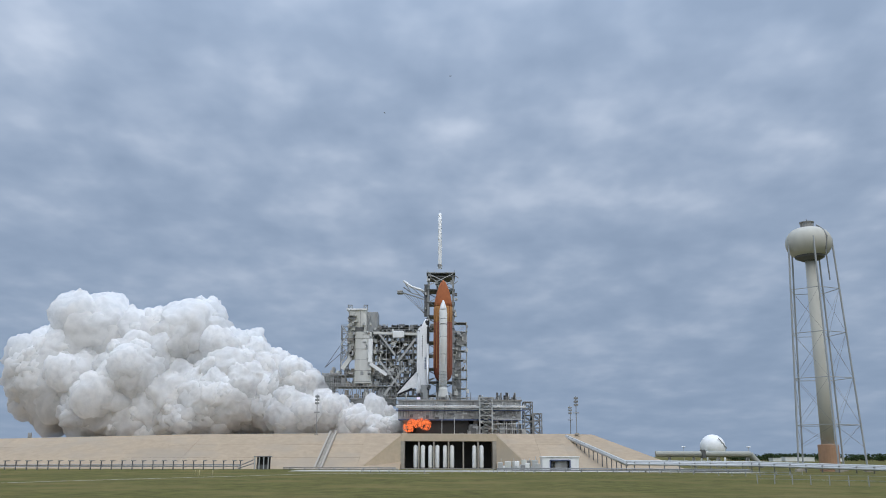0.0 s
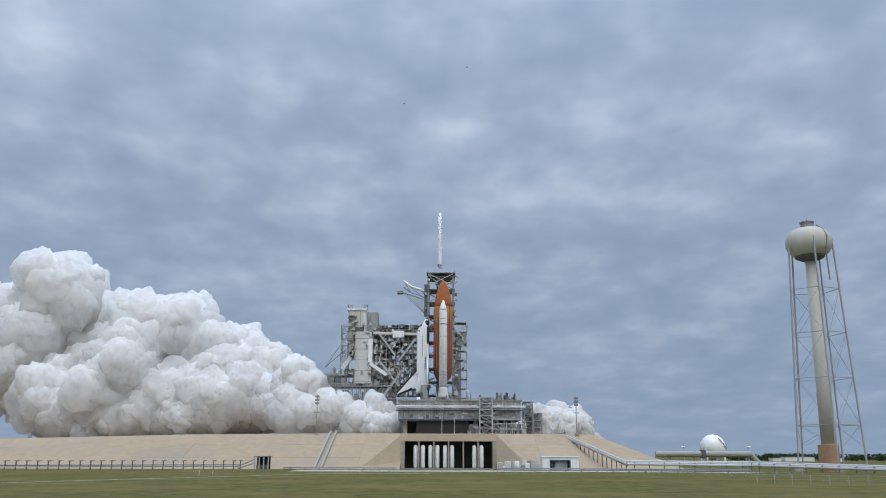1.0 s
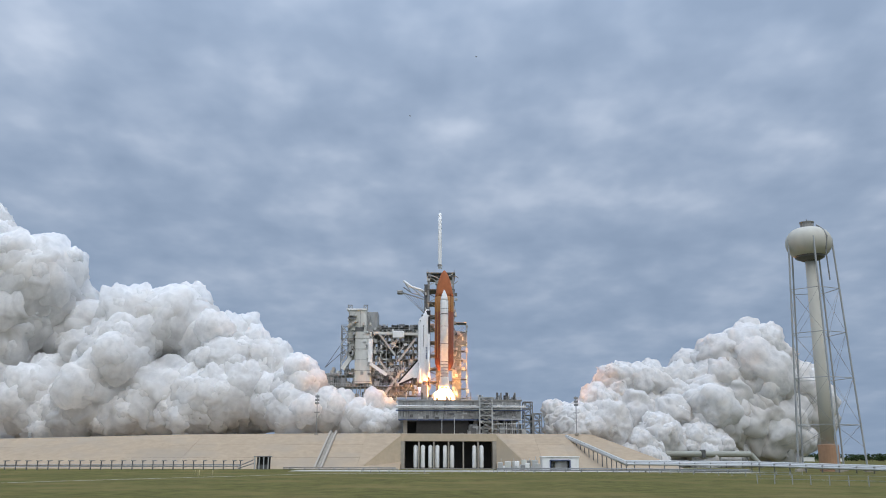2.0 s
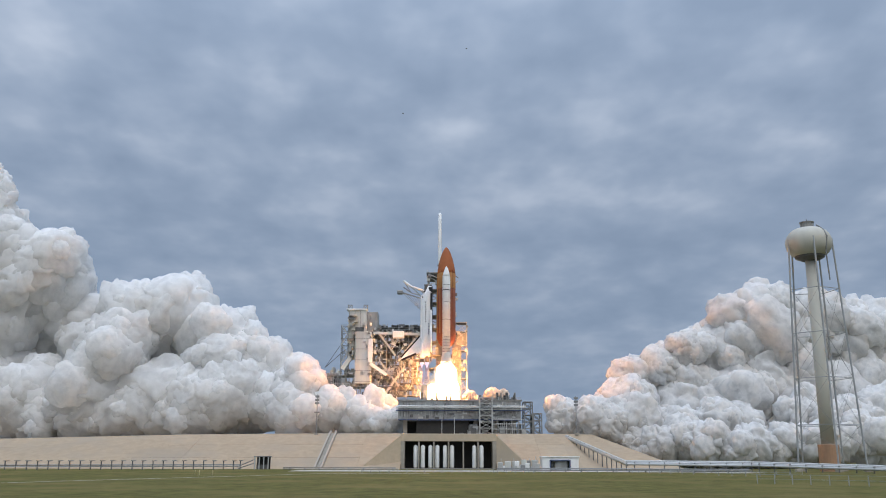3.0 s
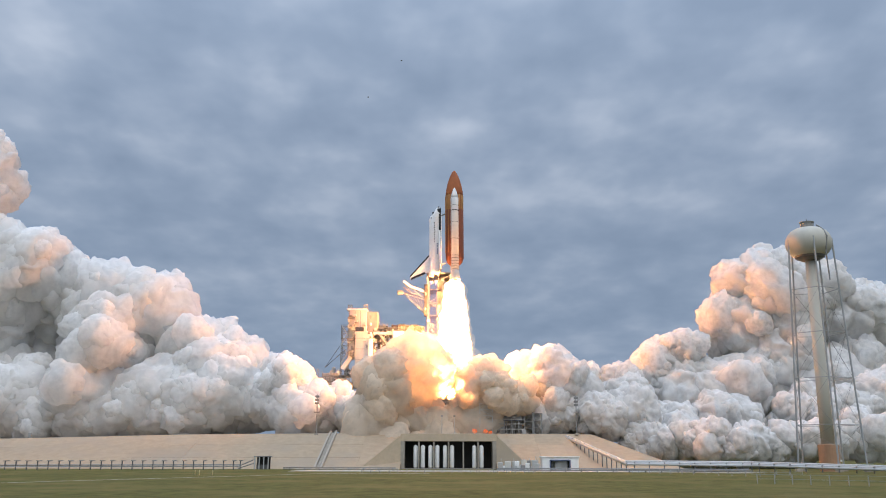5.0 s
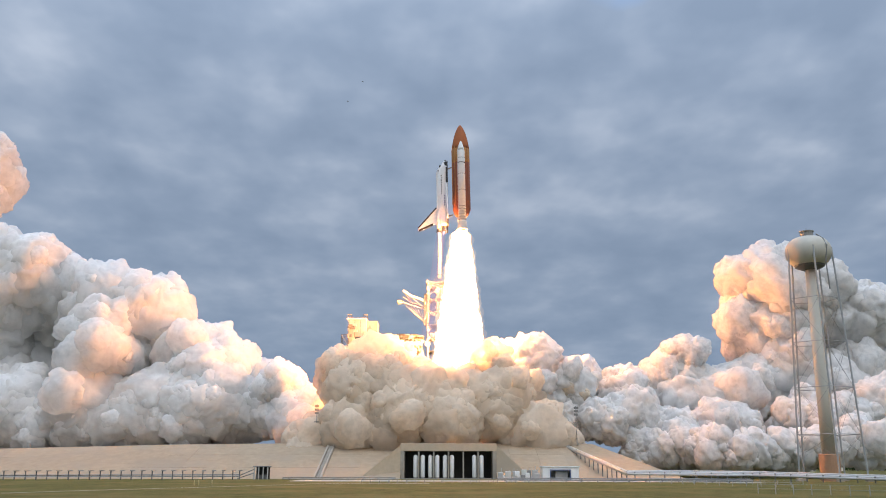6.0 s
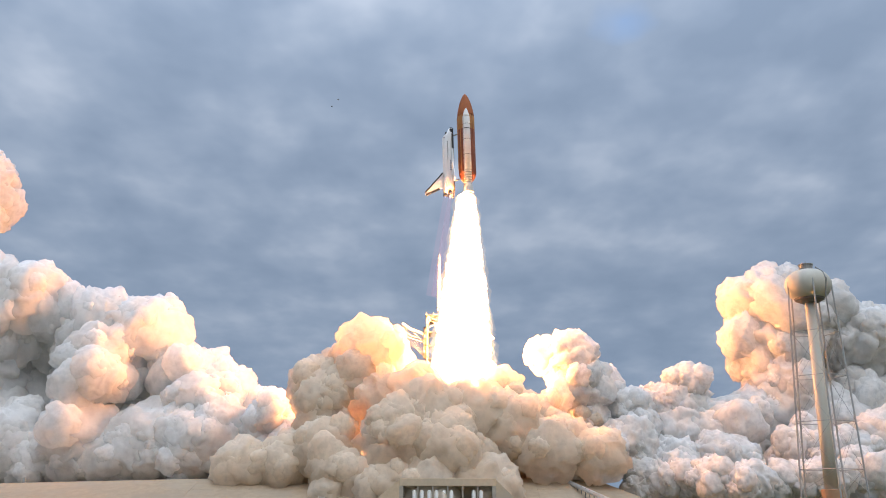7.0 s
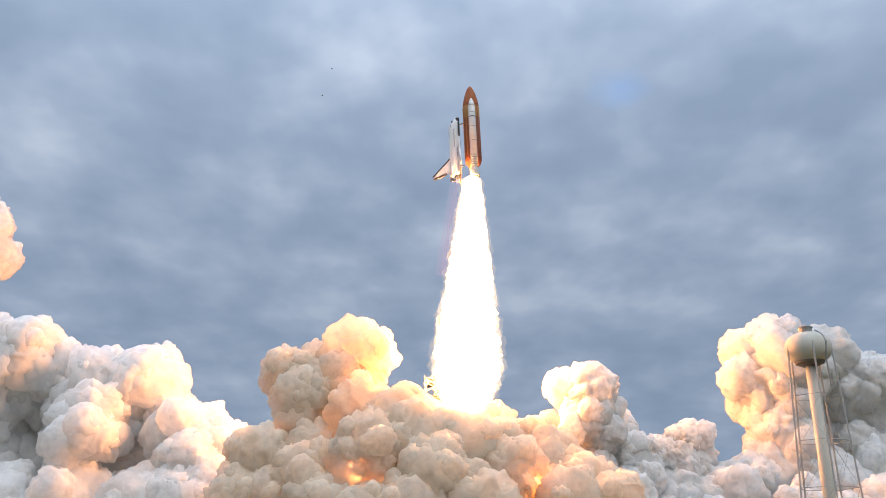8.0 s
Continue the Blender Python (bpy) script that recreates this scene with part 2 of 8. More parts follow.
def lathe(profile, n=24, bm=None, m=None):
    """A body of revolution round z from (radius, height) pairs."""
    bm = bm or bmesh.new()
    m = m or Matrix()
    rings = []
    for r, z in profile:
        rings.append([bm.verts.new(m @ Vector((max(r, 0.001) * math.cos(2 * math.pi * i / n), max(r, 0.001) * math.sin(2 * math.pi * i / n), z))) for i in range(n)])
    for a, b in zip(rings, rings[1:]):
        for i in range(n):
            j = (i + 1) % n
            bm.faces.new((a[i], a[j], b[j], b[i]))
    bm.faces.new(rings[0][::-1])
    bm.faces.new(rings[-1])
    return bm


UNIT = {}


def unit(kind, mat):
    key = (kind, mat.name)
    if key not in UNIT:
        bm = box(-0.5, 0.5, -0.5, 0.5, 0, 1) if kind == "bar" else lathe([(0.5, 0), (0.5, 1)], 12)
        UNIT[key] = mesh_of("unit " + kind, bm, mat, smooth=False)
    return UNIT[key]


def between(a, b, w, d=None):
    a, b = Vector(a), Vector(b)
    way = b - a
    q = way.to_track_quat("Z", "Y")
    return Matrix.Translation(a) @ q.to_matrix().to_4x4() @ Matrix.Diagonal((w, d or w, way.length, 1))


def bar(name, parent, a, b, w, mat, kind="bar", d=None):
    """A straight member from a to b, in the parent's space."""
    ob = new(name, unit(kind, mat))
    ob.parent = parent
    ob.matrix_basis = between(a, b, w, d)
    return ob


def lattice(parent, x0, x1, y0, y1, z0, z1, floors, col, beam, mat, brace=True, deck=None, seed=1):
    """A braced steel frame: four columns, beams and braces storey by storey."""
    rnd = random.Random(seed)
    corners = [(x0, y0), (x1, y0), (x1, y1), (x0, y1)]
    for x, y in corners:
        bar("column", parent, (x, y, z0), (x, y, z1), col, mat)
    step = (z1 - z0) / floors
    for k in range(1, floors + 1):
        z = z0 + k * step
        for i in range(4):
            a, b = corners[i], corners[(i + 1) % 4]
            bar("beam", parent, (*a, z), (*b, z), beam, mat)
            if brace:
                lo, hi = (z - step, z) if (k + i) % 2 else (z, z - step)
                bar("brace", parent, (*a, lo), (*b, hi), beam * 0.7, mat)
        if deck:
            part("deck", box(x0 - deck, x1 + deck, y0 - deck, y1 + deck, z - 0.15, z + 0.1), DARK_STEEL, parent)


# ---------------------------------------------------------------- ground and mound
def ground():
    bm = bmesh.new()
    xs = [-4500, -1500, -600, -300, -150, -60, 0, 60, 150, 300, 600, 1500, 4500]
    ys = [-1500, -300, -50, 40, 100, 160, 220, 280, 340, 420, 600, 1000, 2000, 4800]
    grid = [[bm.verts.new((x, y, 0)) for x in xs] for y in ys]
    for j in range(len(ys) - 1):
        for i in range(len(xs) - 1):
            bm.faces.new((grid[j][i], grid[j][i + 1], grid[j + 1][i + 1], grid[j + 1][i]))
    tagged(part("ground", bm, GRASS), "flat mown grass in olive and straw patches", "ground", kind="structure")


def mound():
    """The raised launch pad: a flat top with sloped concrete sides, the ramp falling away at one end."""
    top_x = [(-520, 7.5), (-330, 9.4), (-184.5, 11.5), (-107.6, 13.4), (-48.2, 14), (52.2, 14), (64.6, 14)]
    bm = bmesh.new()
    rows = []
    notch = (-14.4 - 1.4, 19.0 + 1.4)
    cut = [(notch[0], 14, 0), (notch[0] + 0.02, 14, 1), (notch[1] - 0.02, 14, 1), (notch[1], 14, 0)]
    full = sorted([(x, z, 0) for x, z in top_x] + cut)
    for i, (x, z, open_front) in enumerate(full):
        last = i == len(full) - 1
        out = 30 if last else 0
        rows.append([bm.verts.new(p) for p in ((x + out, 353 if open_front else 329 + (8 if last else 0), -1), (x, 375.8 if open_front else 375 + (10 if last else 0), z), (x, 470, z), (x + out, 520, -1))])
    for a, b in zip(rows, rows[1:]):
        for i in range(3):
            bm.faces.new((a[i], b[i], b[i + 1], a[i + 1]))
    bm.faces.new(rows[-1])
    bm.faces.new(rows[0][::-1])
    m = tagged(part("mound", bm, SLOPE), "raised launch mound with sloping tan concrete sides", "launch pad", kind="structure")
    # cast slabs on the slope facing the field, with open joints
    joints = [-250, -214, -178, -140, -100, -45.1, -31.8]
    zf = lambda x: np.interp(x, [a for a, _ in top_x], [b for _, b in top_x])
    slabs = []
    for x0, x1 in zip(joints, joints[1:]):
        slabs.append((x0, x1))
    for x0, x1 in ((27.0, 38.1), (38.1, 48.8)):
        slabs.append((x0, x1))
    for x0, x1 in slabs:
        for f0, f1 in ((0.02, 0.34), (0.34, 0.68), (0.68, 0.99)):
            bm = bmesh.new()
            low, high = [], []
            for x, f in ((x0 + 0.05, f0), (x1 - 0.05, f0), (x1 - 0.05, f1 - 0.003), (x0 + 0.05, f1 - 0.003)):
                y, z = 329 + 46 * f, -1 + (zf(x) + 1) * f
                low.append(bm.verts.new((x, y, z)))
                high.append(bm.verts.new((x, y - 0.04, z + 0.12)))
            bm.faces.new(high)
            for i in range(4):
                bm.faces.new((low[i], low[(i + 1) % 4], high[(i + 1) % 4], high[i]))
            part("slab", bm, SLOPE, m)
    return m


def stair_chute(m):
    """The gutter with stairs that runs down the slope."""
    c = empty("slope_stair")
    x0, x1 = -46.6, -44.8
    for k in range(28):
        f = k / 28
        part("step", box(x0, x1, 329 + 46 * f - 0.3, 329 + 46 * f + 1.6, 15 * f - 1.0, 15 * f - 0.2), PALE, c)
    for x in (x0 - 0.5, x1 + 0.1):
        bar("kerb", c, (x, 328.5, -0.6), (x, 376, 14.6), 0.7, CONCRETE, d=1.2)
    tagged(c, "pale concrete stair running up the mound's slope", "stair")


def vault():
    """The open-fronted gas vault in the mound's side, with its bottles."""
    v = empty("gas_vault", 0, 340, 0)
    x0, x1 = -14.4, 19.0
    zt, zo = 13.1, 10.3
    part("roof_beam", box(x0 - 1.5, x1 + 1.5, 0, 36, zo, zt, 0.1), PALE_TAN, v)
    part("side_wall", box(x0 - 1.5, x0, 0.05, 36, -0.5, zo), CONCRETE, v)
    part("side_wall", box(x1, x1 + 1.5, 0.05, 36, -0.5, zo), CONCRETE, v)
    part("back_wall", box(x0, x1, 10, 11, -0.5, zo), VOID, v)
    part("vault_floor", box(x0, x1, -0.5, 10, -0.5, 0.25), CONCRETE, v)
    for px in (-9.0, -3.3, 2.3, 7.9, 13.5):
        part("post", box(px - 0.28, px + 0.28, -0.3, 0.4, 0.25, zo - 0.02, 0.05), CONCRETE, v)
    # wing walls that retain the slope
    for side, x, reach in ((-1, x0 - 1.5, 14.5), (1, x1 + 1.5, 10.5)):
        bm = bmesh.new()
        pts = [(x, 0.1, -0.5), (x + side * reach, -5, -0.5), (x + side * reach, -5, 2.4 if side > 0 else 0.6), (x, 0.1, zt - 0.6)]
        front = [bm.verts.new(p) for p in pts]
        back = [bm.verts.new((a, b + 9, c)) for a, b, c in pts]
        bm.faces.new(front)
        bm.faces.new(back[::-1])
        for i in range(4):
            bm.faces.new((front[i], front[(i + 1) % 4], back[(i + 1) % 4], back[i]))
        part("wing_wall", bm, PALE_TAN, v)
    tagged(v, "open concrete vault built into the mound, dark inside", "vault")
    bottle = None
    for px in (-10.2, -7.5, -4.6, -2.0, 1.0, 3.6, 12.1, 14.8):
        if bottle is None:
            bottle = empty("gas_bottle", px, 341.2, 0.25)
            part("shell", lathe([(0.7, 0.3), (0.84, 0.7), (0.84, 7.9), (0.7, 8.3), (0.4, 8.55), (0.2, 8.6)], 16), WHITE, bottle, smooth=True)
            part("foot", lathe([(0.8, 0), (0.7, 0.5)], 12), STEEL, bottle)
            part("valve", lathe([(0.12, 8.4), (0.12, 8.9)], 8), STEEL, bottle)
            tagged(bottle, "tall white upright gas bottle standing in the vault", "gas bottle", "bottles in the vault")
        else:
            copy_thing(bottle, pose(px, 341.2, 0.25))


# ---------------------------------------------------------------- mobile platform
def platform():
    p = empty("launch_platform", 0, 0, 14)
    x0, x1, y0, y1 = -19.5, 34.5, 390, 432
    z0, z1 = 20.1 - 14, 28.9 - 14
    part("hull", box(x0, x1, y0, y1, z0, z1, 0.2), PLATE, p)
    part("deck_edge", box(x0 - 0.4, x1 + 0.4, y0 - 0.5, y1 + 0.4, z1 - 0.5, z1 + 0.15), STEEL, p)
    # hull panels and stiffeners
    n = 14
    for i in range(n):
        a = x0 + (x1 - x0) * i / n
        part("stiffener", box(a, a + 0.3, y0 - 0.35, y0, z0, z1 - 0.5), PLATE, p)
    part("walkway", box(x0, x1, y0 - 1.6, y0 - 0.35, z0 + 4.6, z0 + 4.8), PIPE, p)
    for dz, mat, r in ((6.0, WHITE, 0.55), (5.35, PIPE, 0.4), (4.2, BLUE, 0.5)):
        bar("pipe", p, (x0 - 1, y0 - 0.95, z0 + dz), (x1 + 2, y0 - 0.95, z0 + dz), r, mat, "rod")
    for i in range(22):
        x = x0 + (x1 - x0) * i / 21
        bar("rail_post", p, (x, y0 - 0.3, z1), (x, y0 - 0.3, z1 + 1.1), 0.09, STEEL)
    for h in (0.6, 1.1):
        bar("rail", p, (x0, y0 - 0.3, z1 + h), (x1, y0 - 0.3, z1 + h), 0.08, STEEL)
    # pedestals under the hull
    for x in (x0 + 3, x0 + 19, -0.3, 5.2 , x1 - 20, x1 - 11, x1 - 3):
        for y in (y0 + 3, y1 - 4):
            part("pedestal", box(x - 0.9, x + 0.9, y - 1, y + 1, 0, z0 + 0.2, 0.1), CONCRETE, p)
    # dark sheet that stands in for the shade under the hull
    part("dark_backing", box(x0 + 2, x1 - 2, y0 + 16, y0 + 17, 0, z0), VOID, p)
    # added walls that stop the plume's light leaking out under the hull
    for a, b, c, d in ((-11.5, 11.5, 391.2, 391.9), (-11.5, 11.5, 424.8, 425.5), (-11.5, -10.8, 391.9, 424.8), (10.8, 11.5, 391.9, 424.8)):
        part("flame_duct_wall", box(a, b, c, d, 0, z0), VOID, p)
    part("machinery", box(11.7, 14.9, y0 + 1, y0 + 8, 0, 4.6, 0.3), STEEL, p)
    part("machinery", box(23.6, 32.8, y0 + 2, y0 + 12, 0, 3.6, 0.3), STEEL, p)
    rnd = random.Random(5)
    for i in range(130):
        x = rnd.uniform(x0 + 0.5, x1 - 2)
        z = rnd.uniform(z0 + 0.3, z1 - 1.8)
        part("hull_fitting", box(x, x + rnd.uniform(0.3, 2.2), y0 - rnd.uniform(0.3, 0.9), y0 - 0.02, z, z + rnd.uniform(0.3, 1.5)), rnd.choice((STEEL, PIPE, PLATE, DARK_STEEL, PLATE)), p)
    for i in range(24):
        x = rnd.uniform(7.2, x1)
        part("ground_fitting", box(x, x + rnd.uniform(0.4, 2.4), y0 + rnd.uniform(-3, 1), y0 + 2, 0, rnd.uniform(0.6, 4.5)), rnd.choice((STEEL, PIPE, DARK_STEEL, PLATE)), p)
    for i in range(70):
        x = rnd.uniform(x0 + 1, x1 - 1) if i % 3 == 0 else rnd.uniform(15.5, x1 - 1)
        h = rnd.choice((0.8, 1.4, 1.4, 2.2, 3.4))
        w = rnd.uniform(0.2, 0.9)
        part("deck_fitting", box(x, x + w, y0 + 2, y0 + 4, z1, z1 + h, 0.05), rnd.choice((STEEL, PIPE, DARK_STEEL)), p)
    # conduits down the hull, and a blue skirt along its foot
    for i in range(46):
        x = rnd.uniform(x0 + 0.6, x1 - 0.6)
        bar("conduit", p, (x, y0 - 0.5, z0 + rnd.uniform(0, 3)), (x + rnd.choice((0, 0, 0.6)), y0 - 0.5, z1 - rnd.uniform(0.6, 3)), rnd.uniform(0.12, 0.3), rnd.choice((PIPE, STEEL, DARK_STEEL)))
    part("skirt", box(x0 + 0.1, x1 - 0.1, y0 - 0.42, y0 - 0.36, z0 - 0.1, z0 + 0.5), BLUE, p)
    # feed pipes that climb from the pad to the hull
    for i in range(15):
        x = 22.0 + i * 0.85
        top = rnd.uniform(4.8, z0 + 0.2)
        bar("riser_pipe", p, (x, y0 - 1.2 + rnd.uniform(-0.8, 0.8), 0), (x + rnd.uniform(-0.3, 0.3), y0 + 0.6, top), rnd.uniform(0.18, 0.42), rnd.choice((PIPE, STEEL, PLATE)), "rod")
    # hold-down posts and tail service masts
    for x in (-2.4, 2.4):
        for y in (399.5, 407, 413, 420.5):
            part("hold_down_post", box(x - 0.5, x + 0.5, y - 0.5, y + 0.5, z1, z1 + 1.6, 0.1), STEEL, p)
    part("tail_service_mast", box(-9.9, -6.8, 401, 404, z1, z1 + 7.5, 0.2), PLATE, p)
    part("tail_service_mast", box(-9.9, -6.8, 416, 419, z1, z1 + 7.5, 0.2), PLATE, p)
    tagged(p, "grey steel mobile launch platform on concrete pedestals", "launch platform")


def access_tower(name, label, x0, x1, y0, y1, z0, z1, floors, mat=STEEL, seed=1, stairs=True):
    t = empty(name, 0, 0, z0)
    lattice(t, x0, x1, y0, y1, 0, z1 - z0, floors, 0.45, 0.28, mat, True, seed=seed)
    step = (z1 - z0) / floors
    if stairs:
        for k in range(floors):
            a, b = (x0, x1) if k % 2 else (x1, x0)
            bar("flight", t, (a, (y0 + y1) / 2, k * step), (b, (y0 + y1) / 2, (k + 1) * step), 0.9, PIPE, d=0.35)
            part("landing", box(x0, x1, y0, y1, (k + 1) * step - 0.12, (k + 1) * step), mat, t)
    return tagged(t, label, "steel tower")


def platform_towers():
    access_tower("stair_tower", "grey steel stair tower beside the launch platform", 16.1, 21.5, 383.5, 388, 14, 29.6, 6, PIPE)
    access_tower("access_scaffold", "grey steel access scaffold beside the launch platform", 36.1, 39.6, 391, 400, 14, 28.2, 5)
    access_tower("access_scaffold", "low grey steel access scaffold beside the platform", 40.1, 43.6, 391, 400, 14, 23.2, 3)
    rack = empty("pipe_rack", 0, 0, 14)
    for px in (23.7, 26.9, 30.1, 33.0):
        bar("post", rack, (px, 386, 0), (px, 386, 7), 0.3, STEEL)
    for h in (2.2, 4.4, 6.4):
        bar("pipe", rack, (21.7, 386, h), (35.5, 386, h), 0.4, PIPE, "rod")
    tagged(rack, "grey steel pipe rack beside the launch platform", "pipe rack")


# ---------------------------------------------------------------- fixed tower and mast
def fixed_tower():
    f = empty("service_tower", 0, 0, 14)
    x0, x1, y0, y1 = -7.3, 5.2, 434, 446
    h = 93.2 - 14
    lattice(f, x0, x1, y0, y1, 0, h, 12, 0.9, 0.5, STEEL, True, deck=0.8, seed=3)
    part("lift_shaft", box(x0 + 4, x0 + 8, y0 + 4, y0 + 8, 0, h), PLATE, f)
    # head frame
    for x in (x0, x1):
        bar("head_post", f, (x, y0, h), (x, y0, h + 2.4), 0.5, DARK_STEEL)
        bar("head_post", f, (x, y1, h), (x, y1, h + 2.4), 0.5, DARK_STEEL)
    part("head_deck", box(x0 - 1, x1 + 1, y0 - 1, y1 + 1, h + 1.7, h + 2.1), STEEL, f)
    part("head_box", box(x0 + 2.5, x1 - 2.5, y0 + 2, y1 - 2, h, h + 1.7), DARK_STEEL, f)
    part("crane_base", lathe([(1.7, h + 2.1), (1.5, h + 3.0), (1.3, h + 5.2), (1.2, h + 5.4)], 14), PIPE, f)
    # side wing of the tower
    a, b = 5.5, 12.0
    lattice(f, a, b, 436, 444, 0, 70.2 - 14, 12, 0.35, 0.22, PIPE, True, deck=0.1, seed=4)
    part("lift_housing", box(a + 0.3, 9.2, 437, 442, 0, 61.6 - 14), PLATE, f)
    part("equipment_room", box(a + 1, b, 436, 441, 58.7 - 14, 65.0 - 14, 0.1), PLATE, f)
    rnd = random.Random(17)
    for i in range(70):
        z = rnd.uniform(4, h - 1)
        side = rnd.choice((x0 - rnd.uniform(0.2, 1.8), x1 + rnd.uniform(-0.6, 0.8), rnd.uniform(x0, x1)))
        w = rnd.uniform(0.4, 1.8)
        part("fitting", box(side, side + w, y0 - 1.2, y0 + rnd.uniform(0.2, 2), z, z + rnd.uniform(0.5, 2.4)), rnd.choice((PIPE, PLATE, DARK_STEEL, CLADDING, STEEL)), f)
    for i in range(40):
        z = rnd.uniform(2, 70.2 - 16)
        side = rnd.uniform(a - 0.5, b)
        part("fitting", box(side, side + rnd.uniform(0.4, 1.6), 434.6, 436, z, z + rnd.uniform(0.4, 2.0)), rnd.choice((PIPE, PLATE, CLADDING, STEEL)), f)
    for x in (x0 - 0.6, x0 + 3, x1 - 3, x1 + 0.6):
        bar("head_rail", f, (x, y0 - 1, h + 2.1), (x, y0 - 1, h + 3.4), 0.15, PIPE)
    for za, zb2 in ((h - 4.5, h + 1.4), (h + 1.4, h - 4.5)):
        bar("head_brace", f, (x0, y0 - 0.6, za), (x1, y0 - 0.6, zb2), 0.4, PIPE)
    bar("davit", f, (x1, y0, h + 1.2), (x1 + 2.6, y0, h - 0.6), 0.4, STEEL)
    bar("davit", f, (x1, y0, h - 4), (x1 + 2.4, y0, h - 2.2), 0.4, STEEL)
    tagged(f, "grey steel lattice launch service tower on the pad", "launch tower")

    m = empty("lightning_mast", -1.6, 440, 100.4)
    zt = 128.5 - 100.4
    part("mast", lathe([(1.0, -1.8), (1.0, 0), (0.95, zt * 0.5), (0.85, zt - 0.6), (0.3, zt)], 16), WHITE, m, smooth=True)
    part("collar", lathe([(1.25, -0.5), (1.25, 0.3)], 16), STEEL, m)
    bar("air_terminal", m, (0, 0, zt), (0, 0, zt + 1.6), 0.12, STEEL)
    tagged(m, "tall white fibreglass lightning mast on the service tower", "lightning mast")

    # vent arm swung aside near the top
    arm = empty("vent_arm", 0, 437, 0)
    pts = [(-7.7, 85.4), (-11.4, 87.1), (-16.1, 88.6), (-20.1, 91.5)]
    for (xa, za), (xb, zb) in zip(pts, pts[1:]):
        bar("duct", arm, (xa, 0, za), (xb, 0, zb), 1.3, WHITE, "rod")
        bar("chord", arm, (xa, 0, za - 3.0), (xb, 0, zb - 3.2), 0.45, STEEL)
        bar("brace", arm, (xa, 0, za - 3.0), (xb, 0, zb), 0.35, STEEL)
    part("hood", box(-23.2, -20.3, -2, 2, 84.8, 86.5, 0.3), STEEL, arm)
    bar("chord", arm, (-22.6, 0, 86.2), (-9.1, 0, 81.9), 0.5, STEEL)
    for k in range(6):
        xa = -20.6 + k * 1.9
        bar("stay", arm, (xa, 0.6, 85.7 - k * 0.7), (-9.1, 0.6, 74.6), 0.16, STEEL)
    part("hinge", box(-9.4, -7.7, -2, 2, 73.5, 89.5, 0.1), DARK_STEEL, arm)
    tagged(arm, "white ducted vent arm swung aside on the tower", "service arm")


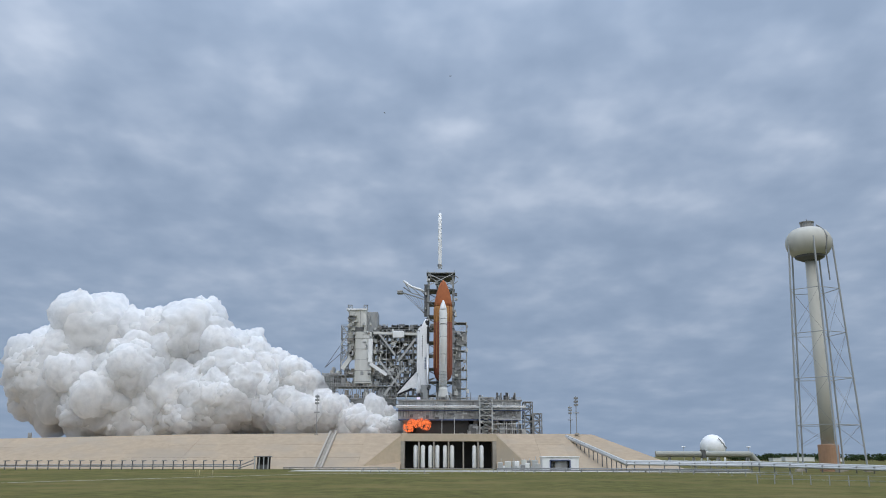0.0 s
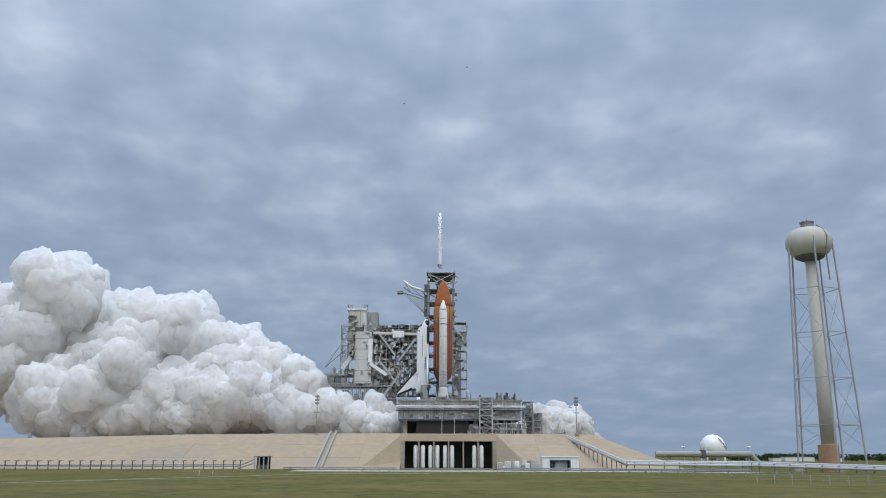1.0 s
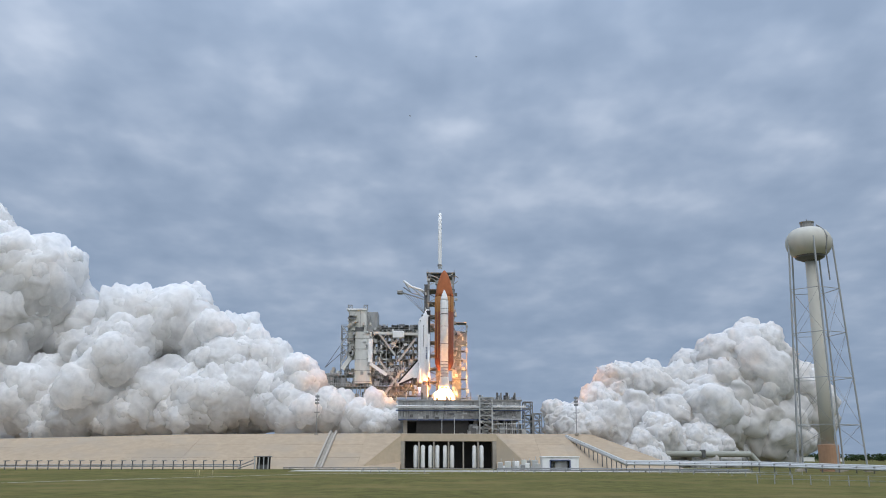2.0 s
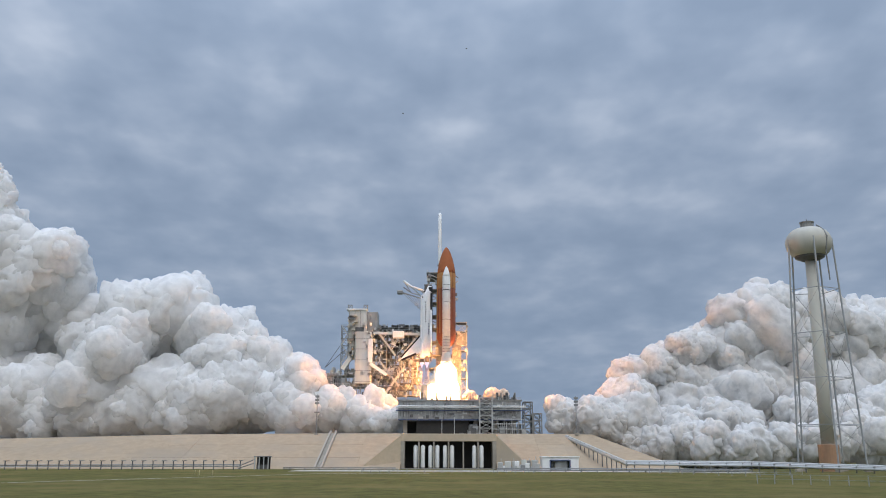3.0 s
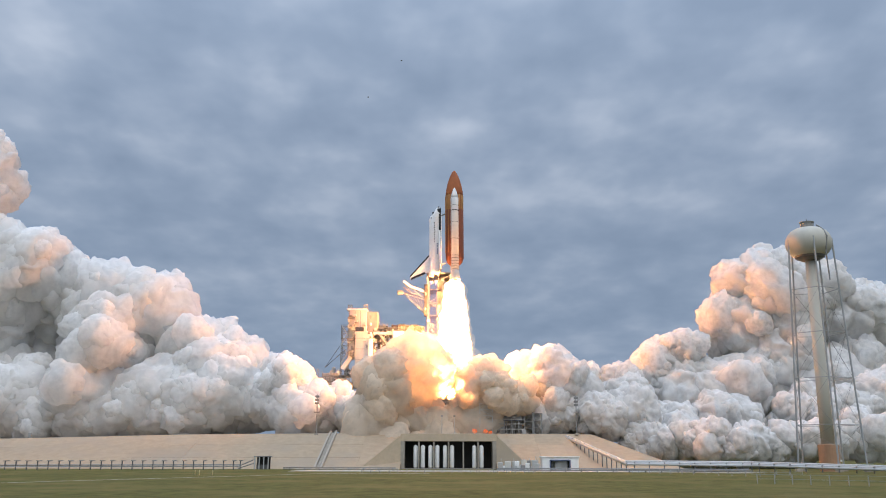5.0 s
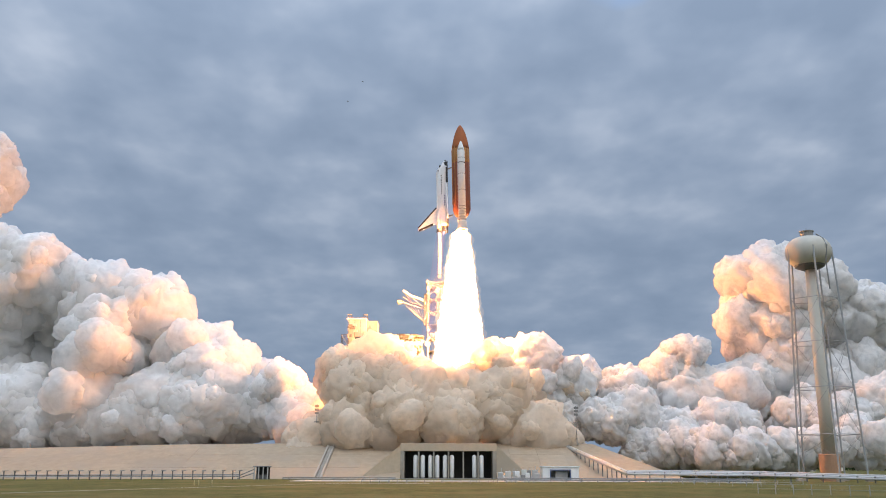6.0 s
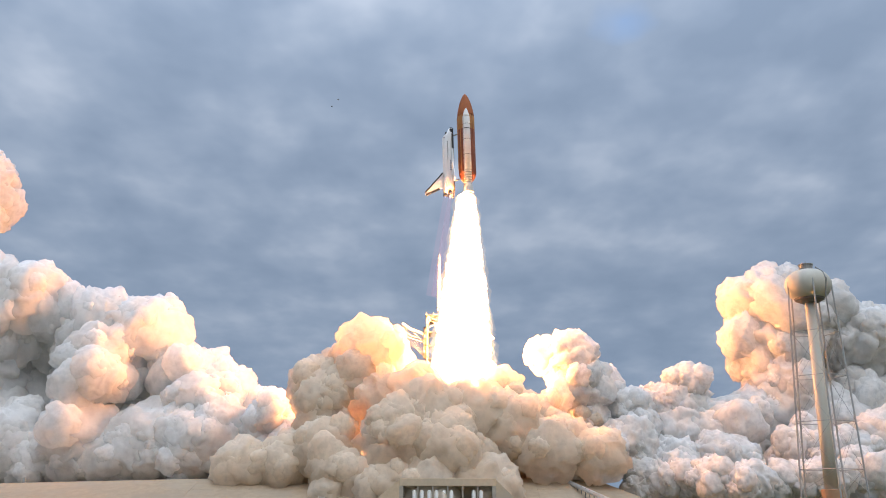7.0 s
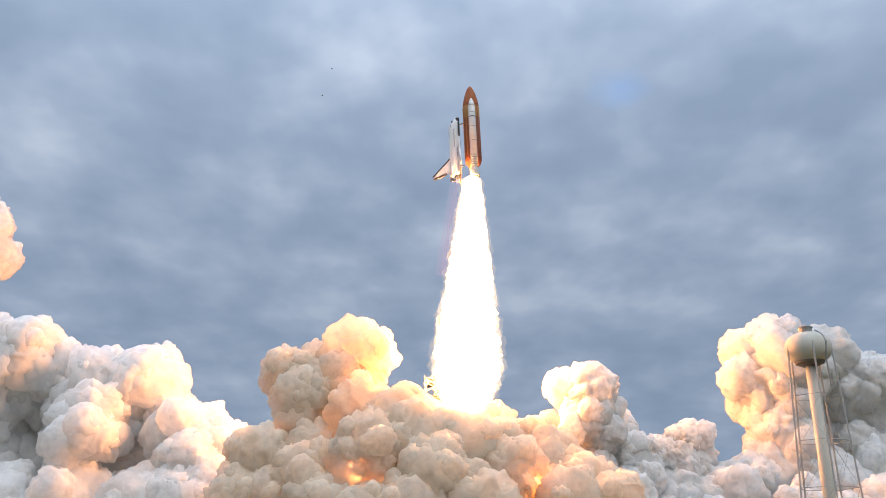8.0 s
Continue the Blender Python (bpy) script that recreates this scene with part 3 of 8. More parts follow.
# ---------------------------------------------------------------- rotating service structure
def rotating_structure():
    s = empty("rotating_structure", 0, 0, 14)
    X0 = lambda x: x
    Zp = lambda z: z - 14
    y = 424
    # the changeout room: tall pale boxes
    part("room", box(-46.1, -37.3, y, y + 14, Zp(51.5), Zp(74.5), 0.15), CLADDING, s)
    part("room", box(-42.4, -34.5, y - 2, y + 8, Zp(38.6), Zp(63.4), 0.15), CLADDING, s)
    part("room", box(-37.2, -32.0, y + 1, y + 12, Zp(63.9), Zp(73.7), 0.15), PLATE, s)
    part("door_edge", box(-35.9, -33.9, y - 3.4, y - 2.05, Zp(48.6), Zp(59.8), 0.1), WHITE, s)
    part("hatch", box(-42.7, -38.5, y - 0.3, y + 0.5, Zp(63.9), Zp(65.9)), DARK_STEEL, s)
    part("cap", box(-47.1, -37.1, y - 0.6, y + 14.5, Zp(74.5), Zp(75.1)), WHITE, s)
    for px in (-45.7, -38.0):
        lattice(s, px - 0.9, px + 0.9, y + 1, y + 3, Zp(74.8), Zp(77.1), 1, 0.25, 0.2, STEEL)
    bar("chute", s, (-44.5, y, Zp(51.3)), (-48.5, y, Zp(45.5)), 2.4, CLADDING, d=2.0)
    for px in (-45.9, -43.1, -40.4):
        part("seam", box(px, px + 0.18, y - 0.12, y, Zp(52.1), Zp(74.0)), STEEL, s)
    for dz in range(5):
        z = Zp(39.4) + dz * 5.2
        part("seam", box(-42.4, -34.5, y - 2.12, y - 2.0, z, z + 0.16), STEEL, s)
    for zz in (Zp(69.8), Zp(59.2)):
        part("balcony", box(-46.4, -43.1, y - 1.6, y, zz, zz + 1.1), STEEL, s)
    # the frame between the room and the hinge
    xa, xb = -33.8, -10.3
    zb, zt = Zp(33.1), Zp(65.0)
    nx, nz = 11, 11
    for layer in (0, 5, 10):
        yy = y + 1 + layer
        for i in range(nx + 1):
            x = xa + (xb - xa) * i / nx
            bar("column", s, (x, yy, zb), (x, yy, zt), 0.55 if i % 3 == 0 else 0.28, STEEL)
        for k in range(nz + 1):
            z = zb + (zt - zb) * k / nz
            bar("beam", s, (xa, yy, z), (xb, yy, z), 0.4 if k % 3 == 0 else 0.24, STEEL)
        rnd = random.Random(layer)
        for i in range(nx):
            for k in range(nz):
                if rnd.random() < 0.36:
                    x, x2 = xa + (xb - xa) * i / nx, xa + (xb - xa) * (i + 1) / nx
                    z, z2 = zb + (zt - zb) * k / nz, zb + (zt - zb) * (k + 1) / nz
                    if rnd.random() < 0.5:
                        x, x2 = x2, x
                    bar("brace", s, (x, yy, z), (x2, yy, z2), 0.24, STEEL)
    # decks and rooms inside the frame
    rnd = random.Random(11)
    for k in range(nz + 1):
        z = zb + (zt - zb) * k / nz
        part("deck", box(xa, xb, y + 2, y + 11, z - 0.14, z), DARK_STEEL, s)
        for i in range(5):
            x = rnd.uniform(xa, xb - 5)
            part("cabin", box(x, x + rnd.uniform(1.5, 4.5), y + 4, y + 8, z, z + rnd.uniform(1.4, 3.2)), rnd.choice((PLATE, STEEL, DARK_STEEL, CLADDING, CONCRETE, DARK_STEEL)), s)
    for i in range(34):
        x = xa + (xb - xa) * (i + rnd.random() * 0.6) / 34
        h = rnd.uniform(0.8, 2.6)
        part("roof_fitting", box(x, x + rnd.uniform(0.5, 2.0), y + 2, y + 6, zt, zt + h), rnd.choice((STEEL, PIPE, DARK_STEEL)), s)
    # the large diagonals
    for (pa, qa, pb, qb) in ((-30.8, Zp(62.5), -22.9, Zp(52.1)), (-30.5, Zp(49.4), -21.0, Zp(37.4)),
                             (-19.5, Zp(45.3), -28.0, Zp(33.1)), (-13.4, Zp(60.3), -21.5, Zp(49.4))):
        bar("diagonal", s, (pa, y - 0.4, qa), (pb, y - 0.4, qb), 0.9, PIPE)
    bar("conveyor", s, (-34.9, y - 3, Zp(48.0)), (-26.9, y - 3, Zp(42.6)), 1.5, WHITE)
    bar("top_chord", s, (xa, y - 0.3, Zp(63.1)), (xb, y - 0.3, Zp(62.5)), 1.2, CLADDING)
    part("service_box", box(-24.3, -18.8, y - 2, y + 1, Zp(60.6), Zp(63.9), 0.2), WHITE, s)
    # lower galleries and the legs
    xl, xr = -54.4, -22.6
    for zz, w in ((Zp(42.8), 0), (Zp(37.4), 0), (Zp(31.8), 0)):
        part("gallery", box(xl, xr, y - 1, y + 12, zz - 0.4, zz), STEEL, s)
        bar("rail", s, (xl, y - 1, zz + 1.1), (xr, y - 1, zz + 1.1), 0.12, PIPE)
    for i in range(18):
        x = xl + (xr - xl) * i / 17
        bar("post", s, (x, y - 0.6, Zp(31.8)), (x, y - 0.6, Zp(42.8)), 0.32, STEEL)
        if i % 2:
            bar("brace", s, (x, y - 0.4, Zp(31.8)), (x + (xr - xl) / 17, y - 0.4, Zp(37.4)), 0.3, STEEL)
    for i in range(230):
        x = rnd.uniform(xa - 2, xb)
        z = rnd.uniform(zb, zt)
        if rnd.random() < 0.5:
            part("cable_box", box(x, x + rnd.uniform(0.4, 1.6), y - 0.2, y + 1.2, z, z + rnd.uniform(0.4, 1.8)), rnd.choice((PIPE, CLADDING, DARK_STEEL, PLATE, STEEL)), s)
        else:
            bar("conduit", s, (x, y - 0.1, z), (x + rnd.uniform(-4, 4), y - 0.1, z - rnd.uniform(1, 7)), rnd.uniform(0.14, 0.3), rnd.choice((PIPE, STEEL, CLADDING)))
    for i in range(46):
        z = rnd.uniform(Zp(39.4), Zp(73.7))
        x = rnd.choice((rnd.uniform(-46.7, -42.8), rnd.uniform(-39.5, -34.0)))
        part("wall_fitting", box(x, x + rnd.uniform(0.5, 1.8), y - 2.6, y - 0.02, z, z + rnd.uniform(0.4, 1.6)), rnd.choice((CLADDING, PIPE, STEEL, PLATE)), s)
    for i in range(64):
        x = xl + (xr - xl) * (i + 0.3 * rnd.random()) / 64
        zz = rnd.choice((Zp(37.4), Zp(31.8), Zp(42.8)))
        part("cabin", box(x, x + rnd.uniform(0.8, 2.6), y + rnd.uniform(-0.8, 2), y + 6, zz, zz + rnd.uniform(1, 4.2)), rnd.choice((PLATE, CONCRETE, DARK_STEEL, CLADDING)), s)
    for k in range(10):
        x = xl + 4 + (xr - xl - 4) * k / 9
        bar("knee_brace", s, (x, y - 0.8, Zp(28.3)), (x + rnd.choice((-3, 3)), y - 0.8, Zp(31.8)), 0.35, STEEL)
    part("lower_gallery", box(-46.4, -21.5, y - 1, y + 10, Zp(28.8) - 0.4, Zp(28.8)), STEEL, s)
    part("truck_base", box(-44.2, -22.6, y, y + 9, Zp(29.1), Zp(31.5), 0.2), PLATE, s)
    for x in (-41.5, -33.3, -25.2):
        part("leg", box(x - 1.2, x + 1.2, y + 2, y + 5, 0, Zp(29.4), 0.1), STEEL, s)
    part("annex", box(-61.8, -52.6, y, y + 9, Zp(34.2), Zp(41.7), 0.2), PLATE, s)
    part("annex_roof", box(-58.2, -50.0, y - 0.5, y + 9, Zp(41.7), Zp(43.6), 0.2), STEEL, s)
    part("annex_leg", box(-58.3, -57.5, y + 2, y + 4, 0, Zp(34.2)), STEEL, s)
    # scaffolds on the annex, rails and a stair along the galleries
    for i in range(14):
        x = -61.5 + i * 0.9
        bar("scaffold_post", s, (x, y - 0.3, Zp(34.2)), (x + rnd.uniform(-0.2, 0.2), y - 0.3, Zp(41.7) + rnd.uniform(0, 4)), 0.16, rnd.choice((PIPE, STEEL)))
    for k in range(5):
        bar("scaffold_rail", s, (-61.8, y - 0.4, Zp(34.8) + 1.6 * k), (-50.0, y - 0.4, Zp(34.8) + 1.6 * k), 0.16, rnd.choice((PIPE, DARK_STEEL)))
    for i in range(24):
        x = xl + (xr - xl) * i / 23
        for zz in (Zp(42.8), Zp(37.4)):
            bar("rail_post", s, (x, y - 1, zz), (x, y - 1, zz + 1.1), 0.12, PIPE)
    for k in range(5):
        bar("stair_flight", s, (-49.5 if k % 2 else -46.6, y + 1.6, Zp(44.0) + 4.6 * k), (-46.6 if k % 2 else -49.5, y + 1.6, Zp(48.6) + 4.6 * k), 0.5, PIPE)
    for i in range(9):
        x = xa + (xb - xa) * (i + 0.5) / 9
        bar("roof_mast", s, (x, y + 3, zt), (x, y + 3, zt + rnd.uniform(1.5, 4.0)), 0.18, STEEL)
    bar("roof_rail", s, (xa, y + 1, zt + 1.1), (xb, y + 1, zt + 1.1), 0.14, PIPE)
    for x1, z1 in ((-50.4, Zp(57.0)), (-47.6, Zp(55.4))):
        bar("stay_cable", s, (-57.3, y + 3, Zp(46.6)), (x1, y + 3, z1), 0.22, DARK_STEEL)
    lattice(s, -49.7, -46.4, y + 2, y + 8, Zp(43.9), Zp(67.3), 7, 0.3, 0.25, STEEL, True)
    tagged(s, "rotating service structure, pale room and dense grey steel frame", "launch tower")


# ---------------------------------------------------------------- the vehicle
def shuttle():
    """Stands with its boosters' feet at z = 0; the winged orbiter rides on the -x side of the tank."""
    v = empty("space_shuttle")
    tank = part("external_tank", lathe([(0.2, 56.1), (0.6, 55.7), (1.3, 54.7), (2.1, 53.0), (2.8, 51.0), (3.4, 48.8), (3.85, 46.7), (4.2, 44.6), (4.36, 42.8)][::-1], 40), FOAM, v, "orange foam-covered tank with a pointed nose", smooth=True)
    part("intertank", lathe([(4.35, 35.6), (4.4, 35.7), (4.4, 42.9), (4.3, 43.0)], 40), OCHRE, tank, "ochre ribbed middle ring", smooth=True)
    part("hydrogen_tank", lathe([(1.2, 8.0), (2.6, 8.5), (3.6, 9.7), (4.3, 11.6), (4.38, 12.5), (4.38, 35.6)], 40), RUST, tank, "red-brown lower tank", smooth=True)
    bar("feed_line", tank, (-4.3, -1.5, 14), (-4.3, -1.5, 42), 0.45, OCHRE, "rod")
    bar("cable_tray", tank, (-3.0, -3.3, 14), (-3.0, -3.3, 44), 0.4, OCHRE)
    bar("cable_tray", tank, (3.0, -3.1, 14), (3.0, -3.1, 44), 0.35, RUST)
    for y in (-6.4, 6.4):
        b = part("booster", lathe([(1.85, 4.6), (1.85, 40.0), (1.80, 40.2)], 28), WHITE, v, "white solid rocket booster", smooth=True)
        b.location.y = y
        part("nose_cone", lathe([(1.82, 40.2), (1.55, 41.6), (1.1, 43.2), (0.62, 44.5), (0.3, 45.1), (0.05, 45.4)], 24), WHITE, b, smooth=True)
        part("aft_skirt", lathe([(2.6, 0.1), (2.5, 0.7), (2.0, 3.6), (1.9, 4.6)], 24), CLADDING, b, smooth=True)
        part("nozzle", lathe([(1.75, -0.8), (1.5, 0.0), (1.2, 1.0)], 20), NOZZLE, b, smooth=True)
        for z in (4.8, 6.2, 7.5, 8.8, 10.2):
            part("stiffener_ring", lathe([(1.98, z), (1.98, z + 0.28)], 24), STEEL, b)
        for z in (11.6, 19.8, 28.0, 36.2):
            part("field_joint", lathe([(1.88, z), (1.88, z + 0.18)], 24), DARK_STEEL, b)
        part("band", lathe([(1.90, 33.6), (1.90, 34.0)], 24), BLACK, b)
        bar("systems_tunnel", b, (-1.6, -1.1, 5), (-1.6, -1.1, 40), 0.3, PIPE)
        for z in (12.5, 42.0):
            bar("strut", tank, (0, y * 0.6, z), (0, y * 0.78, z), 0.5, STEEL)
    # orbiter: fuselage by cross-sections (height, belly x, back x, half width)
    stations = [(37.6, -7.3, -7.9, 0.15), (37.2, -7.0, -8.4, 0.7), (36.2, -6.8, -9.2, 1.5), (34.9, -6.75, -9.7, 2.1), (33.5, -6.7, -10.6, 2.45), (32.4, -6.7, -11.9, 2.6), (20, -6.7, -12.1, 2.65), (8.5, -6.7, -12.1, 2.65), (4.6, -6.9, -12.1, 2.8), (3.4, -7.2, -11.6, 2.7)]
    bm = bmesh.new()
    rings = []
    for z, xb, xt, hw in stations:
        ring = []
        for i in range(20):
            a = 2 * math.pi * i / 20
            c, s = math.cos(a), math.sin(a)
            sq = lambda q: math.copysign(abs(q) ** 0.62, q)
            ring.append(bm.verts.new(((xb + xt) / 2 + sq(c) * (xb - xt) / 2, sq(s) * hw, z)))
        rings.append(ring)
    for a, b in zip(rings, rings[1:]):
        for i in range(20):
            bm.faces.new((a[i], b[i], b[(i + 1) % 20], a[(i + 1) % 20]))
    bm.faces.new(rings[0])
    bm.faces.new(rings[-1][::-1])
    orb = part("orbiter", bm, TILE, v, "white winged orbiter with a black tiled belly", smooth=True)
    bm = bmesh.new()
    for z0, z1, w in ((4.0, 31.5, 2.7), (31.5, 36.6, 2.0)):
        add_box(bm, -6.95, -6.55, -w, w, z0, z1, 0.12)
    part("belly_tiles", bm, BLACK, orb, "black belly tiles")
    bm = bmesh.new()
    lathe([(1.2, 35.0), (1.15, 36.3), (0.75, 37.4), (0.2, 37.75)], 16, bm, pose(-7.7, 0, 0))
    part("nose_cap", bm, BLACK, orb, "black nose cap", smooth=True)
    part("nose_tiles", box(-8.5, -6.62, -2.2, 2.2, 33.6, 36.4, 0.45), BLACK, orb, "black tiles round the nose")
    for side in (-1, 1):
        part("chine_tiles", box(-7.55, -6.64, min(side * 2.5, side * 2.72), max(side * 2.5, side * 2.72), 5, 33.4, 0.05), BLACK, orb)
    part("windows", box(-10.75, -9.9, -2.05, 2.05, 33.7, 34.5, 0.2), BLACK, orb)
    # wings
    for side in (-1, 1):
        bm = bmesh.new()
        plan = [(2.4, 26.5), (4.6, 17.5), (11.6, 8.6), (11.9, 6.2), (2.4, 4.4)]
        lo = [bm.verts.new((-6.75, side * y, z)) for y, z in plan]
        hi = [bm.verts.new((-7.6 if y < 10 else -7.0, side * y, z)) for y, z in plan]
        for ring in (lo, hi):
            bm.faces.new(ring)
        for i in range(5):
            bm.faces.new((lo[i], lo[(i + 1) % 5], hi[(i + 1) % 5], hi[i]))
        bmesh.ops.recalc_face_normals(bm, faces=bm.faces)
        w = part("wing", bm, TILE, orb)
        part("elevon", box(-7.3, -6.8, min(side * 3.2, side * 11.6), max(side * 3.2, side * 11.6), 3.4, 4.4, 0.1), BLACK, orb)
        # manoeuvring pod
        bm = bmesh.new()
        lathe([(0.3, 10.6), (0.8, 9.2), (1.15, 7.0), (1.15, 3.2), (0.9, 2.4)], 16, bm, pose(-11.3, side * 1.7, 0))
        part("engine_pod", bm, TILE, orb, smooth=True)
        part("payload_door", box(-12.22, -11.0, min(side * 0.05, side * 2.2), max(side * 0.05, side * 2.2), 11.2, 31.2, 0.3), TILE, orb)
    # fin, swept towards the tail
    bm = bmesh.new()
    outline = [(-12.0, 13.4), (-13.6, 11.2), (-21.2, 3.0), (-21.3, 1.6), (-18.6, 2.2), (-14.6, 4.6), (-12.0, 5.0)]
    for y in (-0.32, 0.32):
        bm.faces.new([bm.verts.new((x, y, z)) for x, z in outline])
    bmesh.ops.bridge_loops(bm, edges=bm.edges[:])
    bmesh.ops.recalc_face_normals(bm, faces=bm.faces)
    fin = part("fin", bm, TILE, orb)
    bar("fin_leading_edge", orb, (-12.4, 0, 13.0), (-21.3, 0, 2.9), 0.7, BLACK)
    bar("rudder_edge", orb, (-14.2, 0, 4.7), (-21.0, 0, 1.7), 0.9, BLACK)
    for x, y in ((-11.4, 0), (-9.0, -1.4), (-9.0, 1.4)):
        bm = lathe([(0.5, 3.6), (0.8, 2.6), (1.15, 0.9), (1.2, 0.6)], 18, None, pose(x, y, 0))
        part("main_engine", bm, NOZZLE, orb, smooth=True)
    part("body_flap", box(-7.4, -6.9, -2.6, 2.6, 1.2, 3.4, 0.1), BLACK, orb)
    rnd = random.Random(8)
    for k in range(9):
        z = 28.5 - k * 1.15
        part("marking", box(-9.9 + rnd.uniform(-0.1, 0.1), -9.5, -2.72, -2.60, z, z + 0.55), BLACK, orb)
    part("marking", box(-11.6, -11.0, -2.72, -2.55, 31.0, 31.5), BLACK, orb)
    for z in (15.5, 14.5, 13.5, 17, 18.2):
        part("marking", box(-8.6, -8.0, -2.74, -2.6, z, z + 0.6), BLUE, orb)
    for z in (8.6, 33.0):
        bar("strut", orb, (-6.7, 0, z), (-4.1, 0, z + 1), 0.5, STEEL)
    return tagged(v, "orange tank, two white boosters and a winged orbiter", "space shuttle")


def ragged(radius, z0, z1, n, rings, rough, seed, grain=0.12):
    """A tapering column with a torn surface; radius(z) gives its mean half width."""
    bm = bmesh.new()
    loops = []
    for k in range(rings + 1):
        z = z0 + (z1 - z0) * k / rings
        r = radius(z)
        loop = []
        for i in range(n):
            a = 2 * math.pi * i / n
            p = Vector((math.cos(a) * r, math.sin(a) * r, z))
            d = noise.fractal(p * grain + Vector((seed * 7.1, 0, 0)), 0.9, 2.1, 4) * rough * r
            loop.append(bm.verts.new((math.cos(a) * (r + d), math.sin(a) * (r + d), z)))
        loops.append(loop)
    for a, b in zip(loops, loops[1:]):
        for i in range(n):
            bm.faces.new((a[i], b[i], b[(i + 1) % n], a[(i + 1) % n]))
    bm.faces.new(loops[0])
    bm.faces.new(loops[-1][::-1])
    bmesh.ops.recalc_face_normals(bm, faces=bm.faces)
    return bm


def plumes():
    made = []
    widths = [(-118, 8.5), (-106, 13.0), (-94, 14.6), (-60, 10.8), (-27, 6.9), (-10, 5.2), (-3, 4.2), (-1.2, 2.9), (-0.6, 2.0)]
    r = lambda z: float(np.interp(z, [a for a, _ in widths], [b for _, b in widths]))
    for k, y in enumerate((-6.4, 6.4)):
        e = empty("booster_plume")
        bm = ragged(lambda z: 0.95 * r(z), -0.6, -117, 64, 300, 0.27, k + 1, 0.3)
        ob = part("flame", bm, FLAME, e, smooth=True)
        ob.location.y = y
        for n, mat in enumerate(SHEATH):
            wide = lambda z: r(z) * (1.03 + 0.05 * n) + 0.35 * n
            sh = part("halo_shell", ragged(wide, -0.9 - 0.5 * n, -117, 40, 150, 0.2, k + 5 + 2 * n, 0.2), mat, e, "thin orange shell painting the flame's soft edge and halo", smooth=True)
            sh.location.y = y
        tagged(e, "white-hot flame streaming below a solid rocket booster", "flame", "booster flames")
        made.append(e)
    for k, (x, y) in enumerate(((-11.4, 0), (-9.0, -1.4), (-9.0, 1.4))):
        e = empty("engine_exhaust")
        st = part("streak", ragged(lambda z: 0.9 + max(0, -z) * 0.035, 0.3, -52, 14, 30, 0.1, 9 + k, 0.3), MACH, e, "faint lilac streak", smooth=True)
        st.location = (x, y, 0)
        c = part("shock_cone", lathe([(0.05, -2.0), (0.5, -1.0), (0.95, 0.55)], 12), HOT_BLUE, e, "blue-white shock cone", smooth=True)
        c.location = (x, y, 0)
        tagged(e, "thin lilac exhaust below an orbiter engine", "exhaust", "engine exhausts")
        made.append(e)
    return made


# ---------------------------------------------------------------- smoke
def puff_meshes(count, detail, mat, seed, lean=2.1):
    """Cauliflower lumps of radius about 1."""
    out = []
    for k in range(count):
        bm = bmesh.new()
        bmesh.ops.create_icosphere(bm, subdivisions=detail, radius=1.0)
        rnd = random.Random(seed * 31 + k)
        off = Vector([rnd.uniform(0, 50) for _ in range(3)])
        squash = Vector((rnd.uniform(0.9, 1.12), rnd.uniform(0.9, 1.05), rnd.uniform(0.86, 1.05)))
        for vert in bm.verts:
            p = vert.co.normalized()
            q = p + off
            q = q + noise.noise_vector(q * 1.1) * 0.45 + noise.noise_vector(q * 3.1) * 0.16
            d = 0.16 * noise.noise(q * 1.2)
            for size, amount, shift in ((1.5, 0.34, 0), (3.3, 0.20, 9), (7.0, 0.06, 4), (14.0, 0.02, 2)):
                f = noise.voronoi(q * size + Vector((shift, shift * 0.7, shift * 0.3)))[0][0]
                d += amount * (0.45 - min(f, 0.9) ** 1.35)
            p2 = p * (0.98 + d) + noise.noise_vector(q * 1.7) * 0.12 + noise.noise_vector(q * 5.0) * 0.04
            vert.co = Vector((p2.x * squash.x, p2.y * squash.y, p2.z * squash.z))
        me = mesh_of("puff", bm, mat, True)
        # smoke shades in soft lobes: its normals lean towards the way out of the puff
        me.normals_split_custom_set_from_vertices([(v.normal + v.co.normalized() * lean).normalized() for v in me.vertices])
        out.append(me)
    return out


def puffs(name, sizes, meshes, small, label, category, group, seed, lobes=6):
    """Each cloud is a core that carries smaller billows all over its outside."""
    rnd = random.Random(seed)
    made = []
    for i, r in enumerate(sizes):
        ob = new(name, meshes[i % len(meshes)])
        ob.scale = (r * rnd.uniform(0.92, 1.0),) * 3
        tagged(ob, label, category, group)
        start = rnd.uniform(0, 6.28)
        for k in range(lobes):
            h = -0.6 + 1.5 * (k + 0.5) / lobes
            w = math.sqrt(max(0.0, 1 - h * h))
            a = start + k * 2.4
            child = new("billow", small[(i + k + 1) % len(small)])
            child.parent = ob
            f, d = rnd.choice((0.24, 0.3, 0.38, 0.5, 0.62)) * rnd.uniform(0.9, 1.1), rnd.uniform(0.62, 0.9)
            child.matrix_basis = Matrix.LocRotScale((d * w * math.cos(a), d * w * math.sin(a), d * h), Euler([rnd.uniform(0, 6.28) for _ in range(3)]), (f * rnd.uniform(0.9, 1.25), f, f * rnd.uniform(0.85, 1.0)))
        made.append(ob)
    return made


